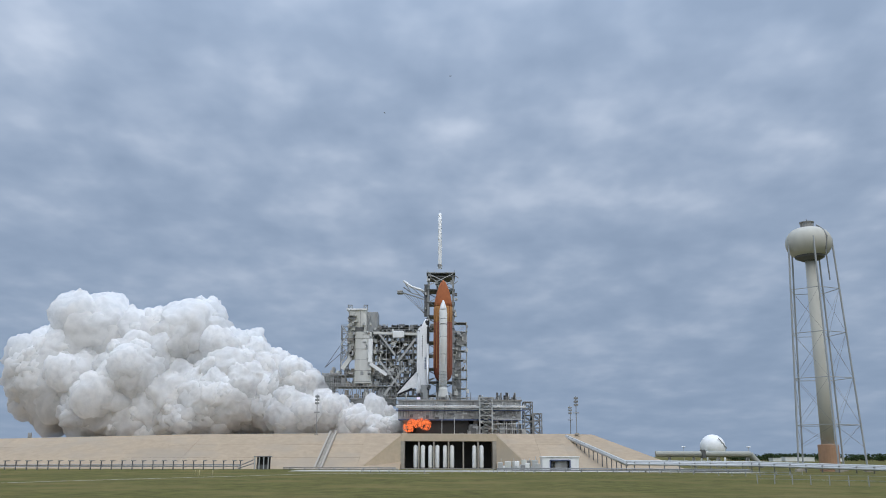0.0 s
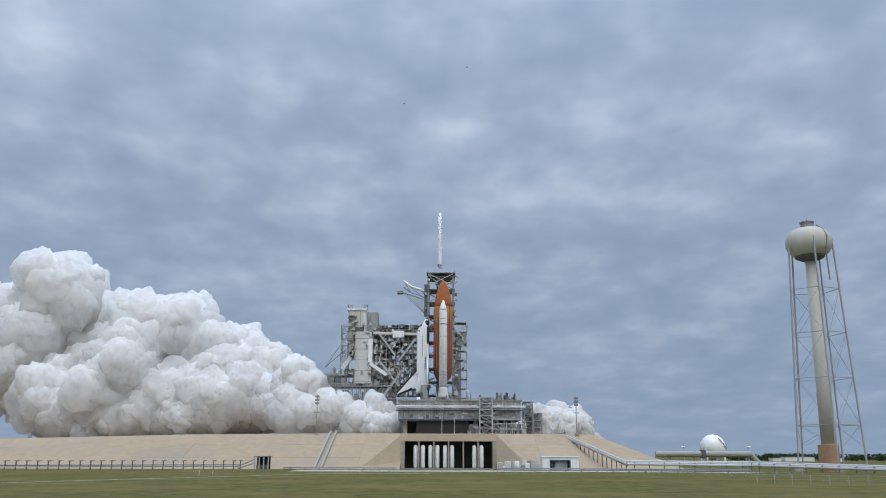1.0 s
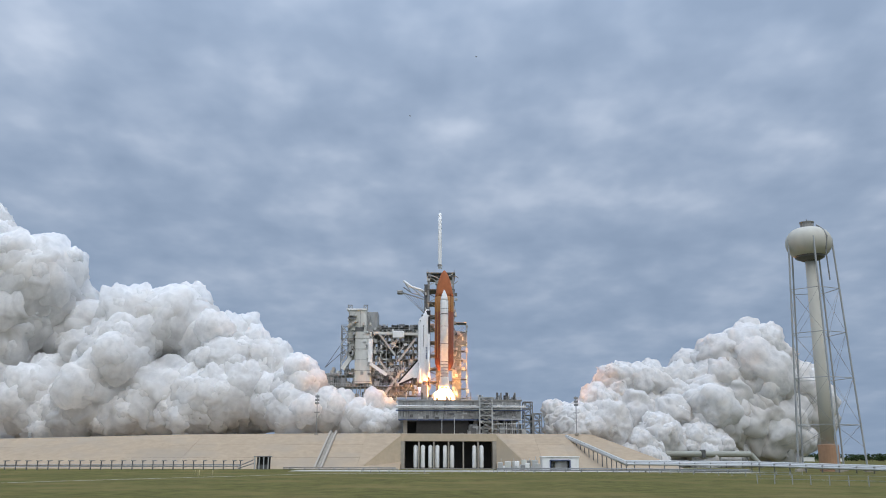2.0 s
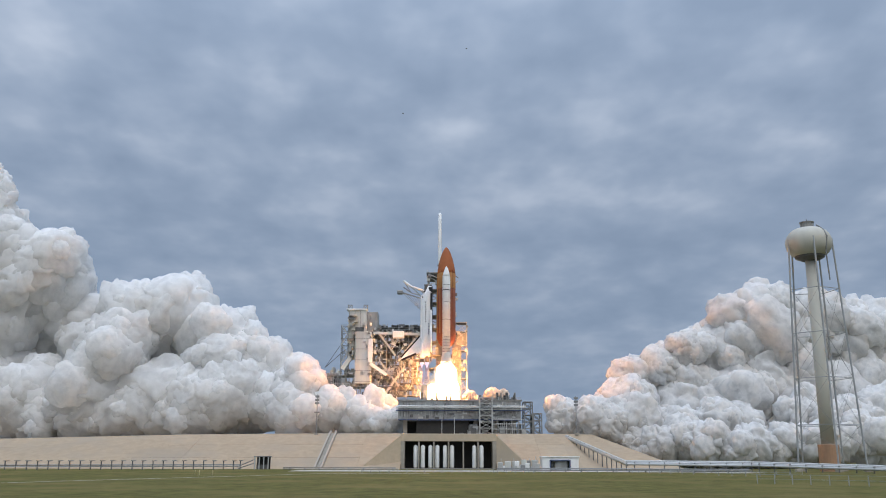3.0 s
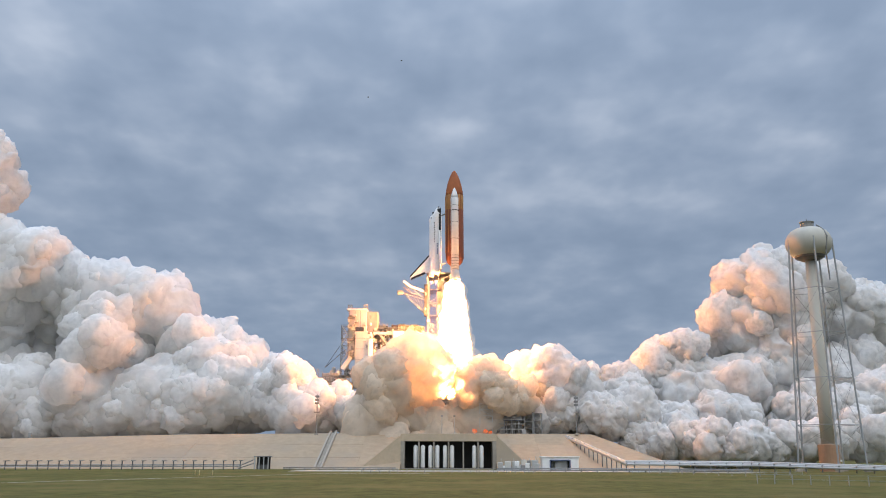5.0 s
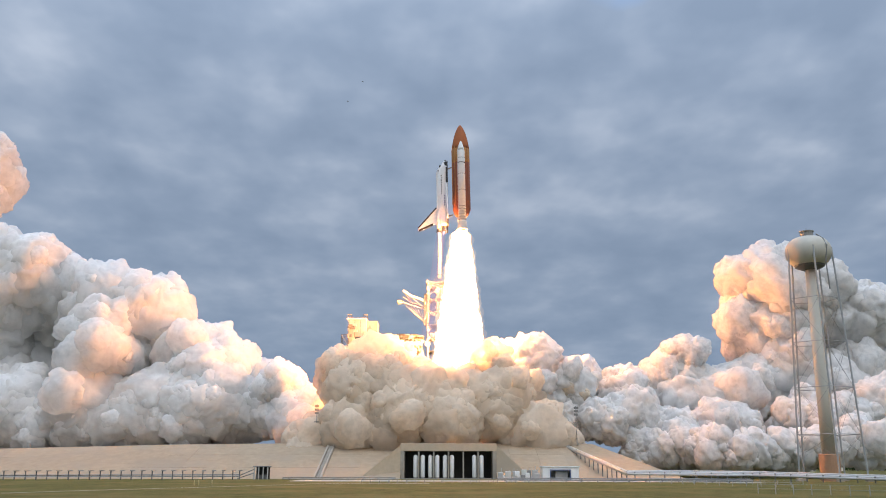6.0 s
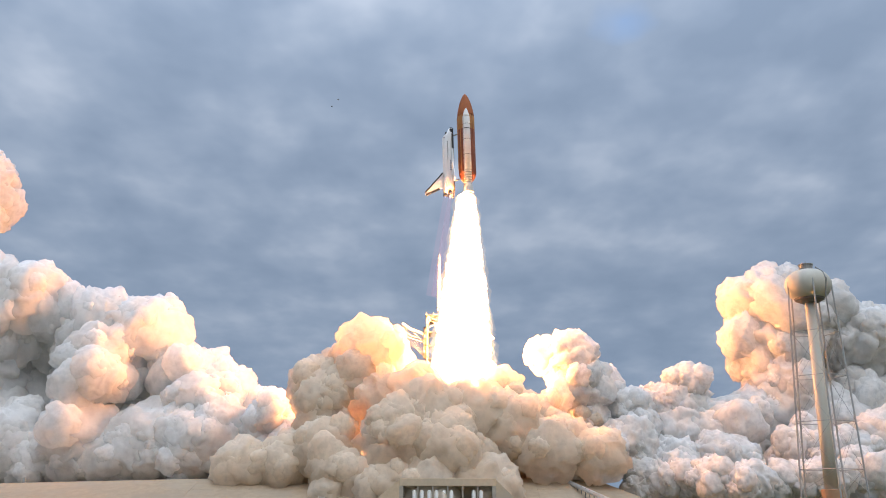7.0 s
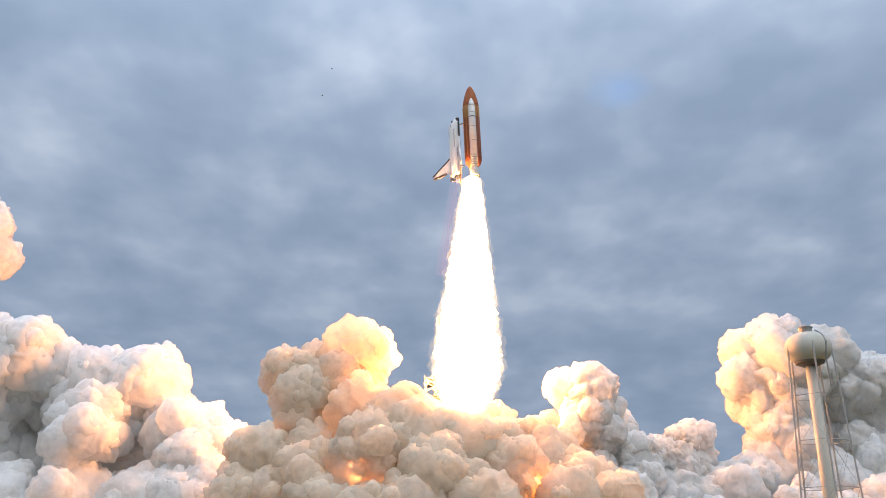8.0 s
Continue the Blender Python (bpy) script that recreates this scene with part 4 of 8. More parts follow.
def drift(seed, spin, *path):
    """Rows for a cloud that turns slowly while it goes through (seconds, x, y, z)."""
    rnd = random.Random(seed)
    a, b, c = rnd.uniform(0, 360), rnd.uniform(-20, 20), rnd.uniform(-20, 20)
    turn = rnd.uniform(-spin, spin)
    return [(t, pose(x, y, z, b + turn * t / 8, c, a + turn * t / 8)) for t, x, y, z in path]


# ---------------------------------------------------------------- water tower
def water_tower():
    w = empty("water_tower", 132.3, 307, 0)
    zt, zb = 85.9, 74.3
    zm = (zt + zb) / 2
    R = 140.7 - 124.8
    R = R / 2
    hh = (zt - zb) / 2
    prof = [(R * max(0.0, math.cos(a)) ** 0.72, zm + hh * math.sin(a)) for a in np.linspace(-math.pi / 2 + 0.2, math.pi / 2 - 0.12, 19)]
    part("tank", lathe(prof, 36), TANK_PAINT, w, "cream flattened spherical tank", smooth=True)
    part("underside_ring", lathe([(2.6, zb - 0.8), (5.0, zb + 0.3), (5.2, zb + 1.0)], 24), DARK_STEEL, w)
    part("riser", lathe([(2.25, 9), (2.1, 30), (1.75, zb)], 24), TANK_PAINT, w, "thick cream riser pipe", smooth=True)
    part("footing", lathe([(3.4, -0.5), (3.4, 8.8), (3.2, 9.0)], 24), BRICK_RED, w, "tan riser footing")
    part("roof_hatch", lathe([(2.3, zt - 0.6), (2.3, zt + 1.6), (2.6, zt + 1.7), (2.6, zt + 2.0)], 20), STEEL, w)
    bar("antenna", w, (0, 0, zt + 2), (0, 0, zt + 3.4), 0.15, STEEL)
    levels = [8.1, 15.5, 31.4, 47.1, 62.7]
    rt, rb = R * 0.97, 11.6
    zleg = zm + 1
    rad = lambda z: rb + (rt - rb) * z / zleg
    angles = [radians(a) for a in (-28, 44, 116, 188, 260)]
    for i, a in enumerate(angles):
        ca, sa = math.cos(a), math.sin(a)
        bar("leg", w, (rb * ca, rb * sa, 0), (rt * ca, rt * sa, zleg), 0.62, LEG_PAINT, "rod")
        a2 = angles[(i + 1) % len(angles)]
        for k, z in enumerate(levels[1:]):
            q = rad(z)
            bar("strut", w, (q * ca, q * sa, z), (q * math.cos(a2), q * math.sin(a2), z), 0.26, LEG_PAINT, "rod")
            below = levels[k]
            q0 = rad(below)
            bar("tie_rod", w, (q0 * ca, q0 * sa, below), (q * math.cos(a2), q * math.sin(a2), z), 0.09, STEEL, "rod")
            bar("tie_rod", w, (q * ca, q * sa, z), (q0 * math.cos(a2), q0 * math.sin(a2), below), 0.09, STEEL, "rod")
        part("pad_footing", box(rb * ca - 1, rb * ca + 1, rb * sa - 1, rb * sa + 1, -0.4, 0.9, 0.1), CONCRETE, w)
    # overflow pipe over the tank's shoulder
    pts = [(R * 0.28, -R * 0.35, zt + 0.4), (R * 0.42, -R * 0.75, zt - 2.2), (R * 0.45, -R * 0.93, zm + 1), (R * 0.40, -R * 0.80, zb + 1.0), (R * 0.42, -R * 0.86, zb - 9)]
    for a, b in zip(pts, pts[1:]):
        bar("overflow_pipe", w, a, b, 0.5, STEEL, "rod")
    tagged(w, "tall cream water tower on thin braced legs", "water tower")


# ---------------------------------------------------------------- the rest of the site
def light_mast(x, y, z, h, label="slim grey floodlight mast with lamp clusters"):
    m = empty("light_mast", x, y, z)
    bar("pole", m, (0, 0, 0), (0, 0, h), 0.35, STEEL, "rod")
    for k, dz in enumerate((0.4, 1.8, 3.2)):
        part("lamp_cluster", box(-0.85, 0.85, -0.7, 0.5, h - dz - 0.9, h - dz, 0.1), STEEL, m)
    part("platform", box(-1.1, 1.1, -0.9, 0.9, h * 0.55, h * 0.55 + 0.3), STEEL, m)
    part("footing", box(-0.8, 0.8, -0.8, 0.8, -0.5, 0.4), CONCRETE, m)
    return tagged(m, label, "light mast", "floodlight masts")


def site():
    light_mast(-52.8, 373, 13.3, 30.0 - 13.3)
    light_mast(56.6, 376, 13.9, 29.7 - 13.9)
    light_mast(65.4, 455, 13.9, 30.0 - 13.9)
    for px in (-0.3, 5.0):
        m = empty("lamp_post", px, 378, 14)
        bar("pole", m, (0, 0, 0), (0, 0, 21.0 - 14), 0.3, PIPE, "rod")
        part("lamp_head", box(-0.4, 0.4, -0.4, 0.4, 21.0 - 14, 21.3 - 13.6), STEEL, m)
        tagged(m, "slim pale lamp post at the pad's edge", "lamp post", "lamp posts at the pad")

    # white hut with an open bay
    h = empty("service_hut", 0, 322, 0)
    x0, x1, zt = 35.8, 48.8, 4.5
    a, b, zo = 38.6, 45.7, 3.3
    part("front_wall", box(x0, a, 0, 0.4, 0, zt), WHITE, h)
    part("front_wall", box(b, x1, 0, 0.4, 0, zt), WHITE, h)
    part("lintel", box(a, b, 0, 0.4, zo, zt), WHITE, h)
    part("side_wall", box(x0, x0 + 0.4, 0.4, 7, 0, zt), WHITE, h)
    part("side_wall", box(x1 - 0.4, x1, 0.4, 7, 0, zt), WHITE, h)
    part("rear_wall", box(x0, x1, 7, 7.4, 0, zt), WHITE, h)
    part("roof", box(x0 - 0.4, x1 + 0.4, -0.4, 7.8, zt, zt + 0.3, 0.05), WHITE, h)
    part("floor_slab", box(x0, x1, -0.8, 7.4, -0.3, 0.12), CONCRETE, h)
    part("frame", box(a - 0.2, b + 0.2, -0.12, -0.003, zo, zo + 0.35), BLUE, h)
    for px in (a, b):
        part("frame", box(px - 0.2, px + 0.2, -0.12, -0.003, 0.12, zo), BLUE, h)
    part("roller_door", box((a + b) / 2 - 1.6, b - 0.8, 1.2, 1.4, 0.12, zo - 0.3), PLATE, h)
    tagged(h, "small white hut with a dark open bay", "hut")

    # clutter beside the hut
    rnd = random.Random(21)
    for i in range(16):
        x = 20.7 + (34.4 - 20.7) * (i + rnd.random() * 0.7) / 16
        w, hgt = rnd.uniform(0.7, 2.2), rnd.uniform(1.0, 3.6)
        c = empty("pump_unit", x, 322 + rnd.uniform(0, 3), 0)
        part("casing", box(-w / 2, w / 2, -0.8, 0.8, 0.2, hgt, 0.1), rnd.choice((WHITE, PIPE, STEEL, CLADDING)), c)
        part("skid", box(-w / 2 - 0.2, w / 2 + 0.2, -1, 1, -0.1, 0.2), STEEL, c)
        bar("stack", c, (w * 0.2, 0, hgt), (w * 0.2, 0, hgt + rnd.uniform(0.4, 1.4)), 0.18, PIPE, "rod")
        tagged(c, "grey and white pump unit on a steel skid", "pump unit", "pump units by the hut")

    # small dark hut with a ramp on the other side
    d = empty("shelter", 0, 326, 0)
    x0, x1 = -68.1, -63.2
    zt = 4.7
    part("roof", box(x0 - 0.4, x1 + 0.4, -0.4, 5, zt - 0.35, zt), STEEL, d)
    part("back_wall", box(x0, x1, 4, 4.4, 0, zt - 0.35), VOID, d)
    for k in range(4):
        x = x0 + (x1 - x0) * k / 3
        bar("post", d, (x, 0, 0), (x, 0, zt - 0.35), 0.35, PIPE)
    part("bench", box(x0 + 0.5, x1 - 0.5, 1, 2, 0, 1.6), DARK_STEEL, d)
    bar("ramp_rail", d, (-74.3, 0, 0.9), (x0, 0, zt - 1.2), 0.3, STEEL)
    bar("ramp_rail", d, (-74.3, 0.8, 0.2), (x0, 0.8, zt - 2.4), 0.3, STEEL)
    tagged(d, "small open steel shelter with a ramp", "shelter")

    # raised pipelines on both sides of the vault
    def pipeline(name, label, pts, radius, gap, mat, legs=True, n=1, tall=0.7):
        p = empty(name)
        for (ax, ay, az), (bx, by, bz) in zip(pts, pts[1:]):
            for k in range(n):
                bar("pipe", p, (ax, ay + k * 0.9, az + k * 0.5), (bx, by + k * 0.9, bz + k * 0.5), radius * 2, mat, "rod")
            length = math.hypot(bx - ax, by - ay)
            for k in range(int(length / gap) + 1):
                f = min(1, (k + 0.5) * gap / length)
                x, y, z = ax + (bx - ax) * f, ay + (by - ay) * f, az + (bz - az) * f
                if legs:
                    bar("support", p, (x, y, -0.2), (x, y, z + tall), 0.3, DARK_STEEL)
                    bar("crosshead", p, (x - 0.1, y - 0.9, z + tall), (x + 0.5, y + 1.9, z + tall), 0.25, STEEL)
        return tagged(p, label, "pipeline")

    pipeline("pipeline", "pale pipes on a long row of short steel supports", [(-158.7, 300, 1.0), (-71.5, 318, 1.2)], 0.2, 3.4, STEEL, n=2, tall=1.9)
    pipeline("pipeline", "thick pale pipe coming down the mound onto supports", [(51.6, 371, 12.4), (65.3, 318, 2.2)], 0.65, 4.0, PIPE, n=2)
    pipeline("pipeline", "long pale pipes on short steel supports", [(65.3, 318, 2.2), (103.1, 300, 2.0), (140.9, 262, 0.9)], 0.38, 5.2, PIPE, n=3)
    big = empty("water_main")
    zc = 5.9
    bar("main", big, (95.0, 400, zc), (137.3, 400, zc), 2.6, MAIN, "rod")
    bar("elbow", big, (137.3, 400, zc), (142.6, 400, 0), 2.6, MAIN, "rod")
    for px in (101.2, 112.0, 123.1, 135.7):
        bar("cradle", big, (px - 1, 400, 0), (px, 400, zc), 0.5, STEEL)
        bar("cradle", big, (px + 1, 400, 0), (px, 400, zc), 0.5, STEEL)
    part("flange", box(115.3, 116.9, 398, 402, zc - 1.8, zc + 2.0, 0.2), DARK_STEEL, big)
    tagged(big, "thick grey water main on steel cradles", "pipe")

    pipeline("pipeline", "low rusty pipes lying on sleepers beyond the grass", [(-54.3, 306, 0.5), (-15.9, 306, 0.5)], 0.22, 5.0, CONCRETE, n=2, tall=0.2)
    pipeline("pipeline", "low dark pipes lying on sleepers before the hut", [(18.0, 296, 0.5), (94.7, 276, 0.5)], 0.2, 5.0, STEEL, n=2, tall=0.2)
    # storage sphere behind
    sp = empty("storage_sphere", 193.2, 640, 0)
    r = (202.5 - 184.7) / 2
    zs = 20.2 - r
    part("shell", lathe([(r * math.cos(a), zs + r * math.sin(a)) for a in np.linspace(-1.5, 1.55, 22)], 32), WHITE, sp, smooth=True)
    for k in range(8):
        a = k * math.pi / 4
        bar("leg", sp, (r * 0.95 * math.cos(a), r * 0.95 * math.sin(a), 0), (r * 0.95 * math.cos(a), r * 0.95 * math.sin(a), zs), 0.9, WHITE, "rod")
    bar("stair", sp, (r * 0.2, -r * 0.95, zs + r * 0.7), (r * 0.95, -r * 0.6, zs - r * 0.1), 0.5, STEEL)
    tagged(sp, "white spherical storage tank on legs", "storage tank")
    for px in (150.7, 191.3):
        m = empty("lamp_post", px, 560, 0)
        bar("pole", m, (0, 0, 0), (0, 0, 10.7), 0.25, PIPE, "rod")
        part("lamp_head", box(-1.2, 1.2, -0.5, 0.5, 10.4, 11.0, 0.1), WHITE, m)
        tagged(m, "tall lamp post with a white lamp head", "lamp post", "lamp posts far off")

    # far low buildings
    for px, w, h in ((370.3, 30, 3.6), (407.2, 14, 3.0), (346.8, 9, 2.6)):
        b = empty("far_shed", px, 930, 0)
        part("wall", box(-w / 2, w / 2, 0, 12, 0, h), WHITE, b)
        part("roof", box(-w / 2 - 0.5, w / 2 + 0.5, -0.5, 12.5, h, h + 0.8), CLADDING, b)
        tagged(b, "low white shed far off by the trees", "shed", "sheds by the trees")
    # pole at the far end of the mound
    m = empty("beacon_post", -173.8, 376, 10)
    bar("pole", m, (0, 0, 0), (0, 0, 3.2), 0.5, STEEL)
    part("box", box(-0.7, 0.7, -0.5, 0.5, 1.2, 4.0, 0.1), STEEL, m)
    tagged(m, "grey post with a box on the mound's edge", "post")

    # painted bollards where the service road bends
    post = None
    for px in (-63.4, -62.3, -58.9):
        if post is None:
            post = empty("bollard", px, 231, 0)
            part("tube", lathe([(0.1, -0.2), (0.1, 1.1), (0.06, 1.18)], 10), BOLLARD, post, smooth=True)
            part("collar", lathe([(0.2, -0.1), (0.2, 0.08)], 10), CONCRETE, post)
            tagged(post, "pale yellow painted steel bollard by the service road", "bollard", "bollards by the road")
        else:
            copy_thing(post, pose(px, 231, 0))

    # roads
    road = lambda name, label, pts, w, mat: tagged(part(name, strip(pts, w), mat), label, "road", kind="structure")
    road("road", "pale narrow service road across the grass", [(-81.3, 158), (-71.3, 180), (-51.6, 215), (-35.0, 250), (-3.7, 255)], 2.6, PALE)
    road("apron", "pale concrete apron before the vault", [(-49.5, 300), (-15.6, 300), (59.7, 300), (99.5, 290)], 26, PALE)


def strip(pts, w):
    bm = bmesh.new()
    rows = []
    for x, y in pts:
        rows.append([bm.verts.new((x, y - w / 2, 0.03)), bm.verts.new((x, y + w / 2, 0.03))])
    for a, b in zip(rows, rows[1:]):
        bm.faces.new((a[0], b[0], b[1], a[1]))
    return bm


def fence(label, pts, gap, h, mat=LEG_PAINT):
    f = empty("fence")
    for (ax, ay), (bx, by) in zip(pts, pts[1:]):
        n = max(1, int(math.hypot(bx - ax, by - ay) / gap))
        for k in range(n + 1):
            x, y = ax + (bx - ax) * k / n, ay + (by - ay) * k / n
            bar("post", f, (x, y, -0.1), (x, y, h), 0.13, mat)
        for z in (h * 0.5, h * 0.95):
            bar("rail", f, (ax, ay, z), (bx, by, z), 0.05, mat)
    return tagged(f, label, "fence")


def shrub_trees():
    """A far belt of scrub."""
    rnd = random.Random(4)
    bm = bmesh.new()
    tb = bmesh.new()
    for i in range(170):
        x = rnd.uniform(325, 620)
        y = 970 + rnd.uniform(-10, 90)
        h = rnd.uniform(4.5, 8.5)
        lathe([(0.4, 0), (0.2, h * 0.6)], 5, tb, pose(x, y, 0))
        for k in range(26):
            c = Vector((x + rnd.gauss(0, h * 0.45), y + rnd.gauss(0, 2), h * rnd.uniform(0.25, 1.0)))
            s = rnd.uniform(0.5, 1.3)
            m = Matrix.Translation(c) @ Euler((rnd.uniform(0, 6), rnd.uniform(0, 6), 0)).to_matrix().to_4x4() @ Matrix.Diagonal((s * 1.3, s, s * 0.8, 1))
            vs = [bm.verts.new(m @ Vector(p)) for p in ((1, 0, 0), (0, 1, 0), (-1, 0, 0), (0, -1, 0), (0, 0, 1), (0, 0, -1))]
            for a, b in ((0, 1), (1, 2), (2, 3), (3, 0)):
                bm.faces.new((vs[a], vs[b], vs[4]))
                bm.faces.new((vs[b], vs[a], vs[5]))
    e = empty("tree_belt")
    part("crowns", bm, LEAF, e)
    part("trunks", tb, BARK, e)
    tagged(e, "far dark green belt of low trees", "trees", kind="stuff")


FEATHER = material("grey feathers", (0.32, 0.32, 0.33), 0.8, spread=0.3, scale=2.0, fine=0.5)


def bird():
    b = empty("bird")
    part("body", lathe([(0.02, -0.35), (0.1, -0.1), (0.09, 0.15), (0.02, 0.35)], 8, None, pose(0, 0, 0, 90, 0, 90)), FEATHER, b, smooth=True)
    for s in (-1, 1):
        bm = bmesh.new()
        top = [(0.12, 0, 0.03), (-0.1, 0, 0.03), (-0.12, s * 0.28, 0.12), (0.0, s * 0.28, 0.12)]
        a = [bm.verts.new(p) for p in top]
        c = [bm.verts.new((x, y, z - 0.03)) for x, y, z in top]
        bm.faces.new(a)
        bm.faces.new(c[::-1])
        for i in range(4):
            bm.faces.new((a[i], a[(i + 1) % 4], c[(i + 1) % 4], c[i]))
        part("wing", bm, FEATHER, b)
    return tagged(b, "small dark bird gliding below the clouds", "bird", "birds")


ground()
the_mound = mound()
stair_chute(the_mound)
vault()
platform()
platform_towers()
fixed_tower()
rotating_structure()
stack = shuttle()
flames = plumes()
water_tower()
site()
fence("pale post and rail fence beyond the grass", [(-15.8, 270), (62.1, 270), (83.1, 215)], 5, 1.3)
fence("weathered post fence beside the pipes", [(45.9, 285), (99.0, 248)], 3.4, 1.1)
fence("weathered post and rail fence along the road", [(-23.5, 262), (29.1, 262)], 2.6, 1.2)
fence("grey post fence in the grass", [(59.3, 170), (81.3, 150)], 3.2, 1.8)
shrub_trees()
white_meshes = puff_meshes(9, 5, SMOKE_WHITE, 1)
white_small = puff_meshes(9, 4, SMOKE_WHITE, 7)
grey_meshes = puff_meshes(7, 5, SMOKE_GREY, 12, 0.5)
grey_small = puff_meshes(7, 4, SMOKE_GREY, 13, 0.6)
tan_meshes = puff_meshes(7, 5, SMOKE_TAN, 2, 2.4)
tan_small = puff_meshes(7, 4, SMOKE_TAN, 8, 2.0)
fire_meshes = puff_meshes(3, 3, FIRE_RED, 4)
hot_meshes = puff_meshes(2, 4, FIREBALL, 6)
burning_meshes = puff_meshes(2, 3, BURNING, 9)
inner = puffs("inner_fire", [5.2, 5.7, 5.2, 4.7, 5.1, 4.5, 4.1, 6.0, 5.0], burning_meshes, burning_meshes, "orange burning gas glowing inside the pad smoke", "fire", "fires inside the smoke", 9, 3)
left = puffs("exhaust_cloud", [22.0, 23.2, 20.1, 20.3, 17.2, 15.9, 12.3, 12.6, 9.7, 7.6, 19.6, 20.8, 19.5, 18.1, 15.4, 12.0, 13.1, 11.5, 19.6, 14.2, 12.5, 17.0, 23.0, 16.4, 13.8, 25.5, 14.0, 12.8, 12.9, 12.2, 23.6, 11.5, 16.1, 5.9, 19.3, 16.8, 19.5, 17.3, 20.9, 19.9, 17.4, 19.6, 15.7, 15.7, 16.1, 14.2, 13.3, 13.0, 12.7, 11.7, 10.2, 11.9, 10.5, 9.6, 10.6, 10.7, 7.5, 6.7, 5.8, 8.7, 14.5, 14.0, 13.3, 13.8, 14.5, 14.5, 14.0, 13.9, 13.7, 13.7, 13.4, 13.0, 11.8, 14.4, 10.9, 10.5, 18.2, 17.2, 20.0, 14.0, 17.9, 11.5, 11.6, 10.9, 10.8, 11.2, 18.6, 16.1, 11.5, 15.6, 7.9], white_meshes, white_small, "billowing white steam rolling out beside the pad", "smoke cloud", "clouds from the main engines", 1)
right = puffs("booster_cloud", [21.9, 18.8, 15.7, 11.9, 9.1, 8.4, 23.9, 24.2, 20.0, 23.1, 19.8, 16.2, 12.4, 10.8, 10.2, 9.7, 9.7, 11.8, 10.7, 23.6, 14.8, 13.2, 10.3, 10.0, 11.3, 8.7, 17.5, 19.7, 18.0, 16.7, 18.3, 11.3, 11.8, 13.7, 10.0, 10.5, 8.6, 7.5, 9.2, 8.3, 9.0, 8.5, 20.7, 20.5, 20.3, 18.5, 17.1, 12.5, 14.7, 13.7, 12.7, 15.5, 12.4, 11.3, 11.1, 10.0, 10.2, 8.7, 8.6, 8.3, 9.3, 14.9, 11.6, 9.7, 20.1, 12.0, 11.3, 11.5, 9.3, 10.3, 8.2, 8.7, 8.0, 9.0], grey_meshes, grey_small, "billowing white smoke rising behind the water tower", "smoke cloud", "clouds from the boosters", 2)
pad = puffs("pad_cloud", [12.2, 15.9, 10.7, 8.7, 17.4, 16.3, 16.8, 14.8, 14.6, 14.1, 14.5, 12.5, 13.5, 12.5, 12.0, 13.5, 13.5, 12.1, 16.7, 14.7, 15.2, 12.5, 12.1, 14.0, 8.3, 11.6, 10.7, 13.8, 14.7, 13.1, 14.2, 13.8, 13.5, 12.7, 12.2, 12.8, 13.2, 11.6, 10.5, 11.2, 11.7, 11.4, 11.0, 11.6, 11.9, 11.5, 13.3], tan_meshes, tan_small, "dusty tan smoke boiling over the launch platform, firelight tinted in", "smoke cloud", "clouds over the pad", 3, 6)
# steam in the tan smoke's colour, whose warm tint stands for firelight
steam = puffs("steam_puff", [3.6, 3.1, 3.1], tan_small, tan_small, "small puff of steam on the platform's deck, firelight tinted in", "steam", "puffs on the deck", 4, 4)
fires = puffs("fire_ball", [2.3, 2.0, 2.5, 1.8, 1.8, 1.0, 1.0, 0.7], fire_meshes, fire_meshes, "tongue of orange fire under the launch platform", "fire", "fires under the platform", 5, 4)
deck_fire = puffs("deck_flame", [5.8, 4.7, 6.9], hot_meshes, hot_meshes, "white-hot fireball where the exhaust meets the deck", "flame", "fireballs on the deck", 6, 5)
# veil shells that paint the fireballs' glow into the air round them
halo_meshes = [puff_meshes(1, 4, m, 40 + i)[0] for i, m in enumerate(SHEATH[1:])]
for ball in deck_fire:
    for me, grow in zip(halo_meshes, (1.25, 1.6)):
        gas = new("halo_puff", me)
        gas.parent = ball
        gas.scale = (grow,) * 3
        tagged(gas, "thin orange shell painting the fireball's glow")
back = puffs("exhaust_cloud", [25.0, 21.0, 20.0], white_meshes, white_small, "billowing white steam rolling out beside the pad", "smoke cloud", "clouds from the main engines", 14)
first_bird = bird()
first_bird.scale = (0.7,) * 3
birds = [first_bird, copy_thing(first_bird, pose(0, 0, 0))]

